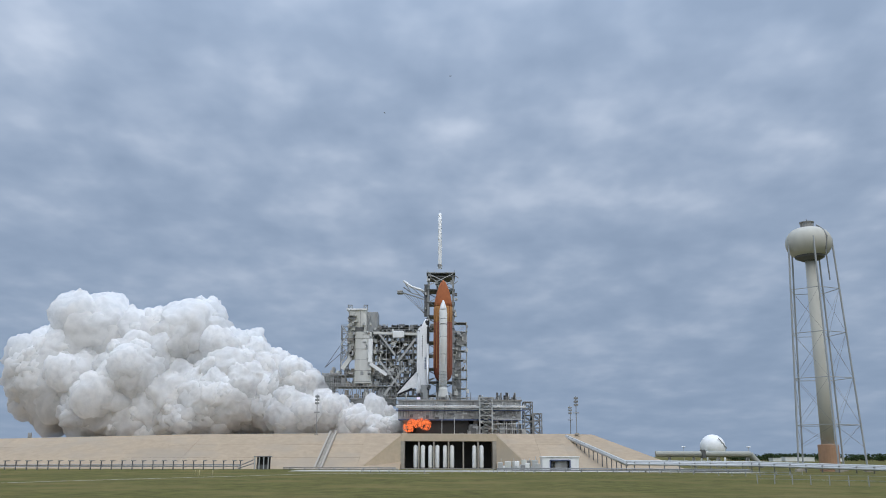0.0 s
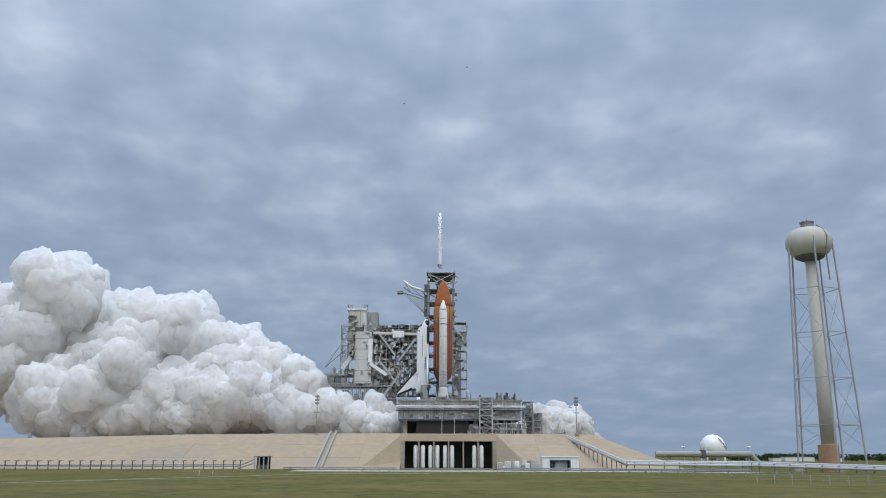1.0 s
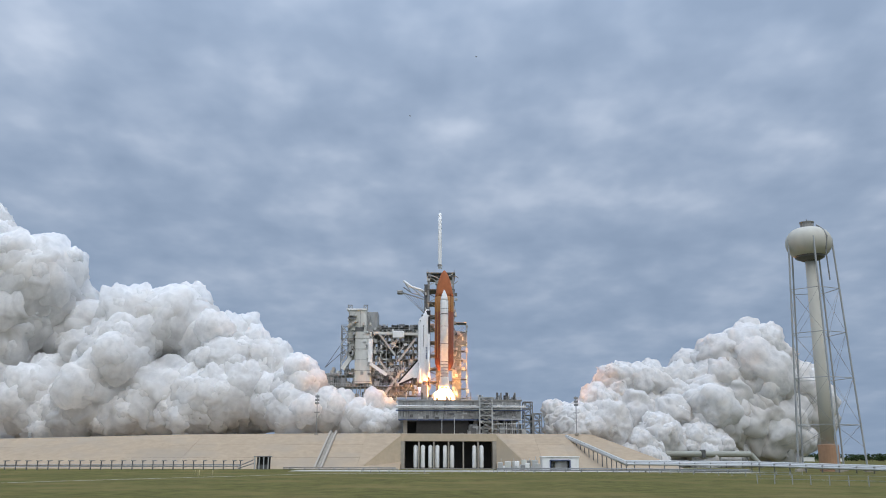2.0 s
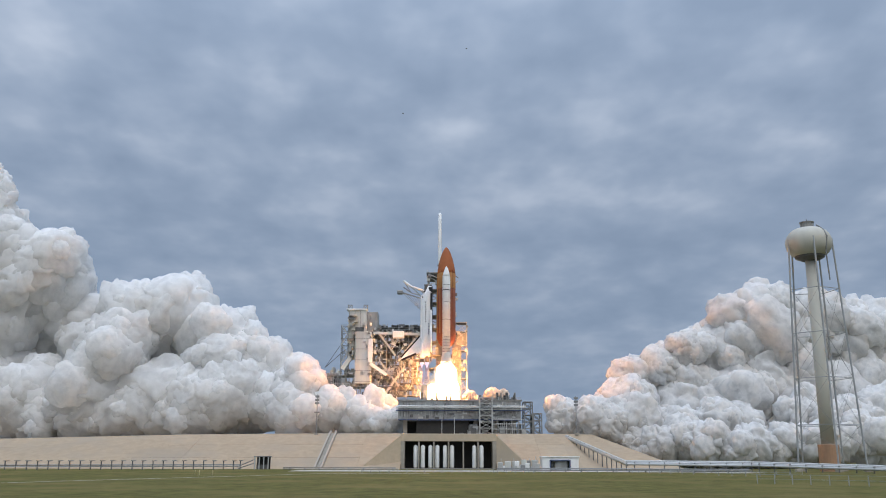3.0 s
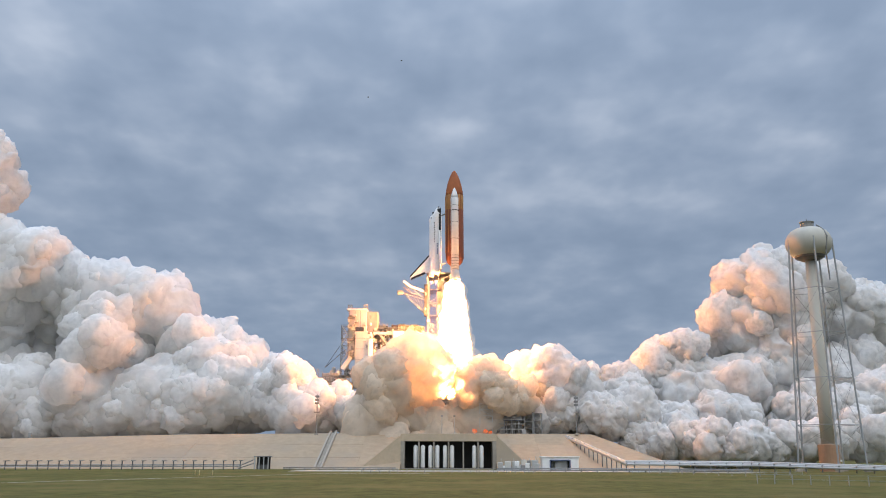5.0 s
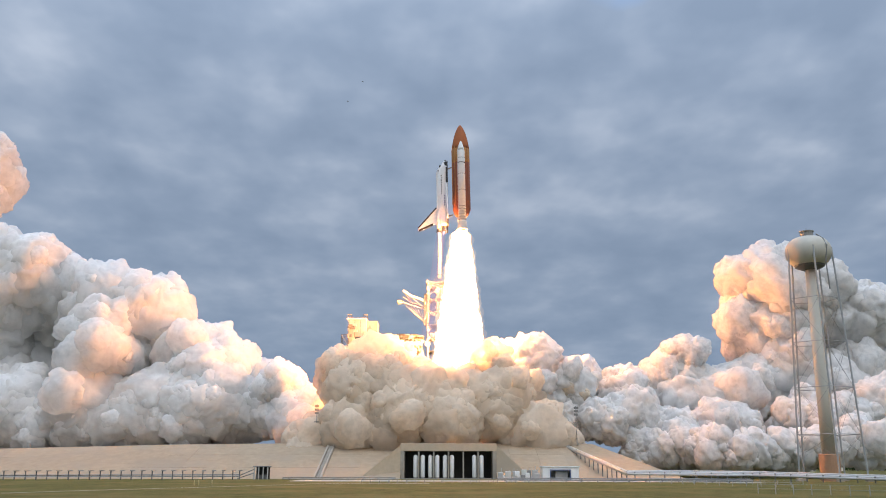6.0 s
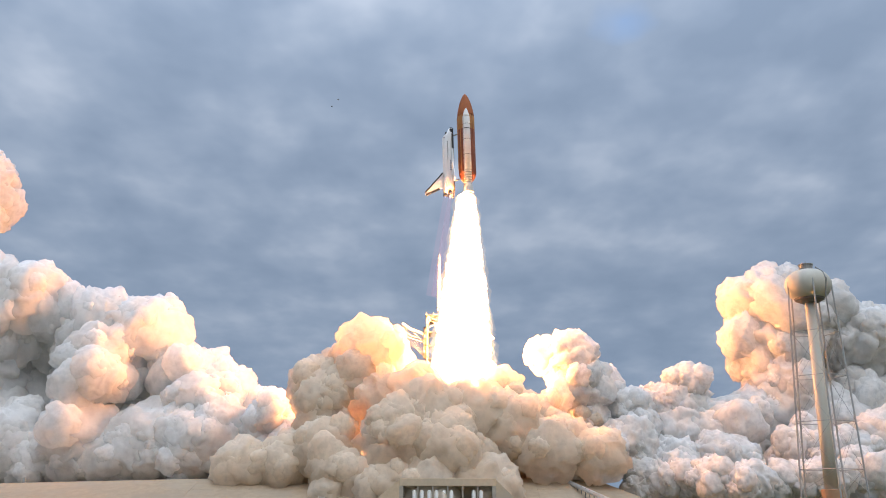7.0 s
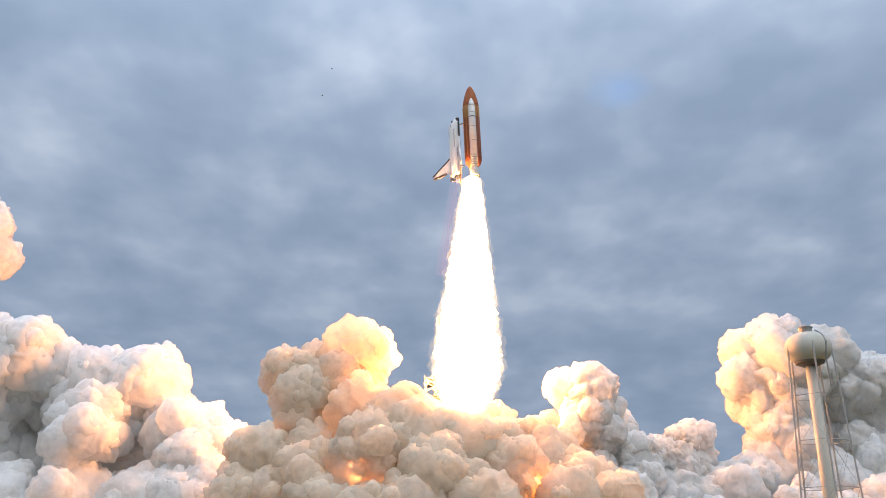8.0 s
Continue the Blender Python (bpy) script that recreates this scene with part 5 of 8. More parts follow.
SHUTTLE_ROWS = [
    (0, pose(0.17, 410, 30.61, 0, 0.0, 0)),
    (1.3, pose(0.17, 410, 30.61, 0, 0.0, 0)),
    (1.5, pose(0.30, 410, 31.86, 0, 0.0, 0)),
    (1.75, pose(0.44, 410, 33.37, 0, 0.0, 0)),
    (2.3, pose(0.97, 410, 38.09, 0, 0.0, 0)),
    (2.8, pose(1.37, 410, 43.66, 0, 0.0, 0)),
    (3, pose(1.63, 410, 46.74, 0, 0.0, 0)),
    (3.5, pose(2.31, 410, 54.35, 0, 0.0, 0)),
    (4, pose(3.26, 410, 63.16, 0, 0.0, 0)),
    (4.5, pose(3.95, 410, 73.78, 0, 0.0, 0)),
    (5.2, pose(6.53, 410, 90.72, 0, -0.5, 0)),
    (6, pose(9.40, 410, 114.46, 0, -1.0, 0)),
    (6.5, pose(11.21, 410, 131.78, 0, -1.3, 0)),
    (7, pose(12.93, 410, 150.11, 0, -1.6, 0)),
    (7.5, pose(15.26, 410, 170.18, 0, -1.9, 0)),
    (8, pose(17.28, 410, 192.67, 0, -2.2, 0)),
]


def motions():
    walk(stack, SHUTTLE_ROWS)
    for e in flames:
        if "plume" in e.name:
            hung = [(t, Matrix.Translation(m.translation) @ pose(-0.4 * max(0, t - 4), 0, 0, 0, 0.4 * max(0, t - 3.5), 0)) for t, m in SHUTTLE_ROWS[2:]]
            walk(e, [(0, pose(0, 410, -12)), (1.3, pose(0, 410, -12))] + hung)
        else:
            walk(e, [(t, m @ pose(0, 0, 0, 0, min(9, max(0, 4 * (t - 4.2))), 0)) for t, m in SHUTTLE_ROWS])
    walk(left[0], drift(7600, 14, (0, -199.3, 452.0, 51.8), (0.5, -212.3, 452.0, 63.5), (1, -219.5, 452.0, 75.3), (1.5, -230.5, 452.0, 93.3), (3, -248.4, 452.0, 117.8), (8, -271.2, 452.0, 130.3)))
    walk(left[1], drift(7601, 14, (0, -175.1, 447.0, 62.9), (0.5, -184.5, 447.0, 70.2), (1, -196.2, 447.0, 84.9), (1.5, -204.4, 447.0, 92.4), (3, -210.6, 447.0, 95.4), (4.5, -213.7, 447.0, 96.9), (8, -214.5, 447.0, 104.4)))
    walk(left[2], drift(7602, 14, (0, -150.0, 442.0, 59.4), (1, -156.6, 442.0, 69.5), (1.5, -158.1, 442.0, 71.0), (3, -158.4, 442.0, 73.9), (4.5, -169.3, 442.0, 82.6), (8, -173.2, 442.0, 94.4)))
    walk(left[3], drift(7603, 14, (0, -130.1, 447.0, 61.6), (1, -134.6, 447.0, 64.5), (1.5, -137.6, 447.0, 65.9), (3, -138.3, 447.0, 74.7), (4.5, -147.0, 447.0, 74.7), (8, -151.4, 447.0, 92.5)))
    walk(left[4], drift(7604, 14, (0, -109.4, 442.0, 51.0), (1, -111.0, 442.0, 53.8), (3, -114.4, 442.0, 62.4), (4.5, -121.2, 442.0, 56.6), (8, -127.7, 442.0, 68.1)))
    walk(left[5], drift(7605, 14, (0, -89.4, 444.0, 42.7), (1, -89.5, 444.0, 45.5), (3, -89.7, 444.0, 48.4), (4.5, -98.3, 444.0, 48.4), (8, -107.5, 444.0, 59.8)))
    walk(left[6], drift(7606, 14, (0, -68.2, 420.0, 35.4), (1, -66.8, 420.0, 35.4), (3, -66.8, 420.0, 35.4), (4.5, -71.0, 420.0, 38.0), (8, -82.0, 420.0, 43.3)))
    walk(left[7], drift(7607, 14, (0, -52.0, 422.0, 21.0), (3, -49.4, 422.0, 24.7), (8, -60.3, 422.0, 31.8)))
    walk(left[8], drift(7608, 14, (0, -38.0, 417.0, 19.6), (3, -38.1, 417.0, 23.8), (8, -43.4, 417.0, 26.3)))
    walk(left[9], drift(7609, 14, (0, -29.4, 417.0, 19.0), (3, -29.5, 417.0, 24.2), (8, -32.8, 417.0, 27.3)))
    walk(left[10], drift(7610, 14, (0, -179.5, 432.0, 37.3), (1, -191.6, 432.0, 33.2), (8, -205.4, 432.0, 33.2)))
    walk(left[11], drift(7611, 14, (0, -156.3, 427.0, 30.2), (1, -162.0, 427.0, 32.9), (8, -173.2, 427.0, 35.6)))
    walk(left[12], drift(7612, 14, (0, -132.7, 430.0, 30.5), (1, -134.2, 430.0, 31.8), (8, -141.2, 430.0, 33.2)))
    walk(left[13], drift(7613, 14, (0, -110.2, 428.0, 29.1), (1, -110.8, 428.0, 30.4), (8, -113.2, 428.0, 33.1)))
    walk(left[14], drift(7614, 14, (0, -91.3, 430.0, 26.5), (1, -91.4, 430.0, 27.3), (8, -91.5, 430.0, 29.2)))
    walk(left[15], drift(7615, 14, (0, -69.0, 412.0, 23.1), (1, -69.0, 412.0, 23.6), (8, -69.1, 412.0, 24.4)))
    walk(left[16], drift(7616, 14, (0, -113.6, 420.0, 31.3), (1, -115.2, 420.0, 33.9), (3, -119.1, 420.0, 32.6), (8, -124.8, 420.0, 37.9)))
    walk(left[17], drift(7617, 14, (0, -169.2, 420.0, 23.2), (1, -179.9, 420.0, 23.2), (3, -171.8, 420.0, 21.9), (8, -172.0, 420.0, 24.5)))
    walk(left[18], drift(7618, 14, (0, -202.6, 457.0, 47.9), (0.5, -226.2, 457.0, 61.1), (1, -248.8, 457.0, 76.0), (1.5, -248.5, 457.0, 97.3), (3, -248.7, 457.0, 130.8), (4.5, -250.8, 457.0, 148.4), (8, -257.0, 457.0, 172.9)))
    walk(left[19], drift(7619, 14, (0, -198.6, 457.0, 52.3), (0.5, -220.6, 457.0, 64.1), (1, -246.9, 457.0, 85.1), (1.5, -250.0, 457.0, 109.7), (3, -249.0, 457.0, 146.1), (4.5, -249.7, 457.0, 162.4), (6, -249.3, 457.0, 169.0), (8, -256.1, 457.0, 188.9)))
    walk(left[20], drift(7620, 14, (0, -195.1, 457.0, 46.5), (0.5, -214.0, 457.0, 58.2), (1, -236.8, 457.0, 76.0), (1.5, -236.8, 457.0, 100.4), (3, -241.5, 457.0, 127.0), (4.5, -243.7, 457.0, 138.1), (6, -249.0, 457.0, 146.1), (8, -252.2, 457.0, 162.4)))
    walk(left[21], drift(7621, 14, (0, -199.0, 437.0, 43.2), (1, -212.5, 437.0, 50.2), (1.5, -212.2, 437.0, 73.0), (3, -199.6, 437.0, 102.2), (4.5, -206.8, 437.0, 102.2), (8, -210.7, 437.0, 111.1)))
    walk(left[22], drift(7622, 14, (0, -190.9, 442.0, 39.5), (1, -223.1, 442.0, 47.9), (3, -226.2, 442.0, 73.7), (8, -233.4, 442.0, 85.4)))
    walk(left[23], drift(7623, 14, (0, -147.5, 422.0, 43.4), (1, -151.8, 422.0, 46.1), (3, -159.1, 422.0, 51.5), (8, -168.6, 422.0, 65.2)))
    walk(left[24], drift(7624, 14, (0, -96.0, 424.0, 36.9), (3, -98.8, 424.0, 38.3), (8, -110.1, 424.0, 43.6)))
    walk(left[25], drift(7625, 14, (0, -196.3, 462.0, 38.1), (1.5, -207.4, 462.0, 58.8), (4.5, -200.2, 462.0, 76.9), (8, -201.5, 462.0, 89.2)))
    walk(left[26], drift(7626, 14, (0, -151.8, 432.0, 21.1), (1, -182.0, 432.0, 21.0), (1.5, -204.1, 432.0, 22.3), (8, -209.8, 432.0, 23.6)))
    walk(left[27], drift(7627, 14, (0, -142.8, 430.0, 19.7), (8, -148.4, 430.0, 21.0)))
    walk(left[28], drift(7628, 14, (0, -132.5, 432.0, 19.8), (1.5, -176.5, 432.0, 21.0), (8, -182.0, 432.0, 21.0)))
    walk(left[29], drift(7629, 14, (0, -120.4, 428.0, 19.7), (8, -120.5, 428.0, 21.0)))
    walk(left[30], drift(7630, 14, (0, -185.4, 455.0, 46.3), (0.5, -212.4, 455.0, 52.1), (1, -227.4, 455.0, 55.0), (1.5, -233.5, 455.0, 56.4), (8, -234.0, 455.0, 60.8)))
    walk(left[31], drift(7631, 14, (0, -69.8, 420.0, 38.2), (3, -67.1, 420.0, 39.8), (4.5, -71.1, 420.0, 39.0), (8, -82.3, 420.0, 47.7)))
    walk(left[32], drift(7632, 14, (0, -154.7, 452.0, 40.3), (4.5, -159.0, 452.0, 57.7), (8, -164.9, 452.0, 75.4)))
    walk(left[33], drift(7633, 14, (0, -21.8, 412.0, 17.8), (3, -21.8, 412.0, 20.6), (8, -24.5, 412.0, 23.2)))
    walk(left[34], drift(7634, 14, (0, -194.6, 444.2, 45.4), (0.5, -209.0, 444.2, 53.2), (1, -220.7, 444.2, 61.1), (1.5, -226.4, 444.2, 73.1), (3, -236.3, 444.2, 94.8), (8, -251.1, 444.2, 106.8)))
    walk(left[35], drift(7635, 14, (0, -197.7, 437.6, 45.6), (0.5, -207.3, 437.6, 53.0), (1, -214.2, 437.6, 60.4), (1.5, -219.4, 437.6, 80.5), (3, -221.7, 437.6, 107.0), (4.5, -228.6, 437.6, 108.8), (8, -238.3, 437.6, 117.5)))
    walk(left[36], drift(7636, 14, (0, -184.8, 450.4, 55.8), (0.5, -195.9, 450.4, 65.2), (1, -205.4, 450.4, 78.5), (1.5, -214.9, 450.4, 91.2), (3, -226.8, 450.4, 104.9), (4.5, -231.8, 450.4, 107.5), (8, -240.1, 450.4, 115.6)))
    walk(left[37], drift(7637, 14, (0, -187.6, 435.3, 49.3), (0.5, -195.5, 435.3, 54.5), (1, -204.5, 435.3, 63.3), (1.5, -208.3, 435.3, 78.4), (3, -205.1, 435.3, 94.4), (4.5, -210.2, 435.3, 95.1), (8, -212.5, 435.3, 103.2)))
    walk(left[38], drift(7638, 14, (0, -184.3, 455.7, 50.7), (0.5, -190.9, 455.7, 57.8), (1, -198.6, 455.7, 68.6), (1.5, -204.5, 455.7, 75.9), (3, -205.9, 455.7, 81.9), (4.5, -205.7, 455.7, 87.2), (8, -206.8, 455.7, 97.1)))
    walk(left[39], drift(7639, 14, (0, -181.8, 445.2, 47.3), (0.5, -194.6, 445.2, 53.0), (1, -208.6, 445.2, 62.3), (1.5, -213.0, 445.2, 69.2), (3, -217.2, 445.2, 80.6), (4.5, -219.8, 445.2, 83.1), (8, -222.7, 445.2, 90.9)))
    walk(left[40], drift(7640, 14, (0, -140.8, 444.0, 59.4), (1, -146.4, 444.0, 65.9), (1.5, -148.6, 444.0, 67.4), (3, -149.1, 444.0, 73.2), (4.5, -158.9, 444.0, 77.6), (8, -163.1, 444.0, 92.3)))
    walk(left[41], drift(7641, 14, (0, -174.7, 454.7, 47.4), (1, -181.6, 454.7, 59.3), (1.5, -184.2, 454.7, 63.5), (3, -182.6, 454.7, 69.4), (4.5, -186.4, 454.7, 78.4), (8, -189.1, 454.7, 90.5)))
    walk(left[42], drift(7642, 14, (0, -146.7, 427.6, 49.9), (1, -152.1, 427.6, 56.1), (1.5, -153.7, 427.6, 57.5), (3, -156.6, 427.6, 61.0), (4.5, -163.3, 427.6, 67.2), (8, -168.6, 427.6, 77.8)))
    walk(left[43], drift(7643, 14, (0, -143.7, 445.2, 49.0), (1, -146.5, 445.2, 52.4), (1.5, -148.2, 445.2, 54.0), (3, -149.2, 445.2, 61.2), (4.5, -154.3, 445.2, 64.1), (8, -159.4, 445.2, 81.7)))
    walk(left[44], drift(7644, 14, (0, -121.4, 450.0, 54.0), (1, -124.5, 450.0, 56.9), (1.5, -126.5, 450.0, 58.7), (3, -128.1, 450.0, 66.4), (4.5, -135.9, 450.0, 63.4), (8, -141.4, 450.0, 78.2)))
    walk(left[45], drift(7645, 14, (0, -96.7, 436.5, 44.9), (1, -97.6, 436.5, 47.7), (3, -99.3, 436.5, 53.3), (4.5, -106.9, 436.5, 50.5), (8, -114.6, 436.5, 61.8)))
    walk(left[46], drift(7646, 14, (0, -103.7, 427.2, 43.8), (1, -104.9, 427.2, 45.4), (3, -107.5, 427.2, 50.0), (4.5, -112.5, 427.2, 48.0), (8, -119.6, 427.2, 55.4)))
    walk(left[47], drift(7647, 14, (0, -110.0, 434.6, 40.6), (1, -111.5, 434.6, 43.3), (3, -115.3, 434.6, 46.8), (4.5, -119.5, 434.6, 44.9), (8, -124.7, 434.6, 52.4)))
    walk(left[48], drift(7648, 14, (0, -92.3, 436.0, 36.8), (1, -92.8, 436.0, 38.4), (3, -93.8, 436.0, 40.3), (4.5, -99.8, 436.0, 41.1), (8, -108.3, 436.0, 48.6)))
    walk(left[49], drift(7649, 14, (0, -79.7, 439.2, 40.4), (1, -79.3, 439.2, 42.1), (3, -78.5, 439.2, 44.0), (4.5, -84.8, 439.2, 43.6), (8, -95.2, 439.2, 52.7)))
    walk(left[50], drift(7650, 14, (0, -70.1, 417.0, 36.9), (1, -69.0, 417.0, 37.2), (3, -68.2, 417.0, 37.7), (4.5, -72.2, 417.0, 38.7), (8, -83.2, 417.0, 44.6)))
    walk(left[51], drift(7651, 14, (0, -79.0, 423.2, 29.5), (1, -78.4, 423.2, 29.9), (3, -78.4, 423.2, 30.2), (4.5, -80.5, 423.2, 31.7), (8, -86.0, 423.2, 34.8)))
    walk(left[52], drift(7652, 14, (0, -66.0, 420.3, 26.8), (1, -65.4, 420.3, 27.1), (3, -65.4, 420.3, 27.2), (4.5, -67.4, 420.3, 28.6), (8, -72.9, 420.3, 31.4)))
    walk(left[53], drift(7653, 14, (0, -44.2, 418.6, 18.3), (3, -43.0, 418.6, 22.2), (8, -51.0, 418.6, 27.1)))
    walk(left[54], drift(7654, 14, (0, -60.3, 420.1, 19.1), (1, -59.9, 420.1, 20.0), (3, -59.0, 420.1, 21.3), (8, -64.4, 420.1, 25.2)))
    walk(left[55], drift(7655, 14, (0, -56.5, 414.2, 24.7), (1, -55.4, 414.2, 25.3), (3, -54.5, 414.2, 26.5), (4.5, -58.2, 414.2, 28.3), (8, -67.4, 414.2, 37.0)))
    walk(left[56], drift(7656, 14, (0, -35.5, 417.2, 18.6), (3, -35.6, 417.2, 23.3), (8, -39.9, 417.2, 25.1)))
    walk(left[57], drift(7657, 14, (0, -30.2, 411.0, 16.6), (3, -30.2, 411.0, 20.0), (8, -34.2, 411.0, 21.5)))
    walk(left[58], drift(7658, 14, (0, -24.7, 412.1, 16.9), (3, -24.7, 412.1, 20.9), (8, -27.7, 412.1, 23.7)))
    walk(left[59], drift(7659, 14, (0, -42.2, 419.5, 17.0), (3, -40.9, 419.5, 21.5), (8, -48.0, 419.5, 26.6)))
    walk(left[60], drift(7660, 14, (0, -162.5, 426.1, 28.2), (1, -183.3, 426.1, 26.1), (1.5, -194.8, 426.1, 26.8), (8, -203.9, 426.1, 27.4)))
    walk(left[61], drift(7661, 14, (0, -153.3, 432.4, 27.0), (1, -174.0, 432.4, 25.4), (1.5, -181.9, 432.4, 25.6), (8, -191.0, 432.4, 25.6)))
    walk(left[62], drift(7662, 14, (0, -173.1, 426.4, 30.6), (1, -184.4, 426.4, 28.5), (3, -182.2, 426.4, 27.9), (8, -187.2, 426.4, 29.2)))
    walk(left[63], drift(7663, 14, (0, -165.3, 424.1, 25.8), (1, -173.5, 424.1, 27.1), (3, -171.0, 424.1, 26.8), (8, -175.1, 424.1, 29.1)))
    walk(left[64], drift(7664, 14, (0, -145.7, 427.7, 21.5), (1, -163.1, 427.7, 23.2), (1.5, -170.7, 427.7, 23.5), (8, -178.6, 427.7, 24.8)))
    walk(left[65], drift(7665, 14, (0, -148.7, 422.8, 21.8), (1, -151.8, 422.8, 23.2), (8, -159.7, 422.8, 25.1)))
    walk(left[66], drift(7666, 14, (0, -123.4, 425.3, 28.6), (1, -124.9, 425.3, 30.6), (3, -127.9, 425.3, 30.1), (8, -133.3, 425.3, 33.3)))
    walk(left[67], drift(7667, 14, (0, -139.6, 425.6, 25.4), (1, -140.7, 425.6, 26.1), (8, -146.5, 425.6, 27.3)))
    walk(left[68], drift(7668, 14, (0, -124.4, 426.3, 24.0), (1, -125.2, 426.3, 24.8), (8, -128.7, 426.3, 26.0)))
    walk(left[69], drift(7669, 14, (0, -102.2, 419.6, 29.1), (1, -102.9, 419.6, 29.9), (3, -104.2, 419.6, 30.7), (8, -110.5, 419.6, 34.3)))
    walk(left[70], drift(7670, 14, (0, -109.6, 417.4, 28.8), (1, -110.7, 417.4, 30.8), (3, -113.0, 417.4, 30.5), (8, -116.7, 417.4, 34.1)))
    walk(left[71], drift(7671, 14, (0, -114.3, 430.9, 23.3), (1, -114.6, 430.9, 24.1), (8, -115.8, 430.9, 26.0)))
    walk(left[72], drift(7672, 14, (0, -80.2, 422.3, 24.6), (1, -80.2, 422.3, 25.3), (8, -80.2, 422.3, 26.6)))
    walk(left[73], drift(7673, 14, (0, -102.1, 430.9, 24.6), (1, -102.4, 430.9, 25.6), (8, -103.6, 430.9, 27.9)))
    walk(left[74], drift(7674, 14, (0, -112.6, 418.3, 22.2), (1, -113.3, 418.3, 23.5), (3, -115.3, 418.3, 23.0), (8, -118.1, 418.3, 26.1)))
    walk(left[75], drift(7675, 14, (0, -155.3, 432.1, 21.2), (1, -175.5, 432.1, 21.6), (1.5, -181.8, 432.1, 21.7), (3, -179.3, 432.1, 21.2), (8, -181.5, 432.1, 22.5)))
    walk(left[76], drift(7676, 14, (0, -198.2, 450.4, 40.3), (1, -208.7, 450.4, 50.6), (1.5, -210.4, 450.4, 65.6), (3, -202.2, 450.4, 85.0), (4.5, -204.1, 450.4, 89.5), (8, -206.7, 450.4, 100.1)))
    walk(left[77], drift(7677, 14, (0, -193.9, 435.3, 39.9), (1, -216.4, 435.3, 47.5), (1.5, -216.7, 435.3, 61.9), (3, -211.6, 435.3, 86.0), (4.5, -216.3, 435.3, 87.7), (8, -220.7, 435.3, 96.2)))
    walk(left[78], drift(7678, 14, (0, -185.0, 446.9, 39.7), (0.5, -206.3, 446.9, 44.7), (1, -221.8, 446.9, 48.2), (1.5, -225.1, 446.9, 52.1), (3, -226.4, 446.9, 62.4), (8, -230.2, 446.9, 69.9)))
    walk(left[79], drift(7679, 14, (0, -150.3, 430.1, 38.4), (1, -152.9, 430.1, 41.6), (3, -157.6, 430.1, 48.0), (4.5, -159.7, 430.1, 52.9), (8, -165.9, 430.1, 66.1)))
    walk(left[80], drift(7680, 14, (0, -168.0, 440.9, 38.1), (1, -173.7, 440.9, 46.1), (1.5, -176.4, 440.9, 50.1), (3, -177.5, 440.9, 56.5), (4.5, -177.3, 440.9, 62.9), (8, -181.3, 440.9, 73.7)))
    walk(left[81], drift(7681, 14, (0, -106.0, 422.7, 33.7), (1, -107.2, 422.7, 35.2), (3, -110.1, 422.7, 35.0), (8, -118.6, 422.7, 40.3)))
    walk(left[82], drift(7682, 14, (0, -141.2, 425.4, 17.8), (1, -170.4, 425.4, 18.2), (1.5, -188.5, 425.4, 19.0), (8, -194.0, 425.4, 19.7)))
    walk(left[83], drift(7683, 14, (0, -161.3, 423.0, 22.1), (1, -181.5, 423.0, 22.0), (1.5, -191.3, 423.0, 22.5), (3, -188.8, 423.0, 22.2), (8, -191.1, 423.0, 24.0)))
    walk(left[84], drift(7684, 14, (0, -131.0, 433.9, 17.2), (8, -133.8, 433.9, 18.5)))
    walk(left[85], drift(7685, 14, (0, -128.5, 420.6, 22.0), (1, -129.6, 420.6, 23.4), (3, -132.3, 420.6, 22.9), (8, -136.9, 420.6, 25.9)))
    walk(left[86], drift(7686, 14, (0, -187.1, 447.8, 40.6), (0.5, -203.5, 447.8, 42.4), (1, -214.0, 447.8, 42.7), (1.5, -217.4, 447.8, 43.4), (8, -224.4, 447.8, 45.5)))
    walk(left[87], drift(7687, 14, (0, -169.8, 441.4, 30.8), (0.5, -190.5, 441.4, 33.6), (1, -205.5, 441.4, 34.9), (1.5, -219.8, 441.4, 36.3), (8, -222.9, 441.4, 39.1)))
    walk(left[88], drift(7688, 14, (0, -79.2, 428.2, 33.5), (1, -78.8, 428.2, 34.2), (3, -77.9, 428.2, 35.0), (4.5, -80.0, 428.2, 34.8), (8, -85.7, 428.2, 38.7)))
    walk(left[89], drift(7689, 14, (0, -151.0, 448.3, 48.2), (1, -154.8, 448.3, 55.2), (1.5, -155.8, 448.3, 56.9), (3, -156.7, 448.3, 61.2), (4.5, -162.9, 448.3, 68.5), (8, -167.8, 448.3, 83.3)))
    walk(left[90], drift(7690, 14, (0, -38.0, 414.9, 19.5), (3, -36.8, 414.9, 22.7), (8, -43.5, 414.9, 25.6)))
    walk(right[0], drift(8200, 14, (0, 54.7, 450.0, -36.3), (0.8, 54.7, 450.0, -36.3), (1, 57.3, 450.0, 8.3), (1.2, 93.2, 450.0, 16.8), (1.5, 135.5, 450.0, 30.9), (1.7, 146.3, 450.0, 40.9), (2.2, 161.9, 450.0, 55.4), (3, 164.6, 450.0, 71.5), (4.5, 167.3, 450.0, 86.4), (6, 171.2, 450.0, 96.9), (8, 175.2, 450.0, 109.1)))
    walk(right[1], drift(8201, 14, (0, 48.7, 445.0, -33.2), (0.9, 48.7, 445.0, -33.2), (1.1, 52.5, 445.0, 9.7), (1.5, 109.9, 445.0, 32.0), (3, 139.7, 445.0, 51.9), (3.5, 143.6, 445.0, 66.3), (4.5, 149.6, 445.0, 69.3), (6, 162.9, 445.0, 72.2), (8, 166.1, 445.0, 92.9)))
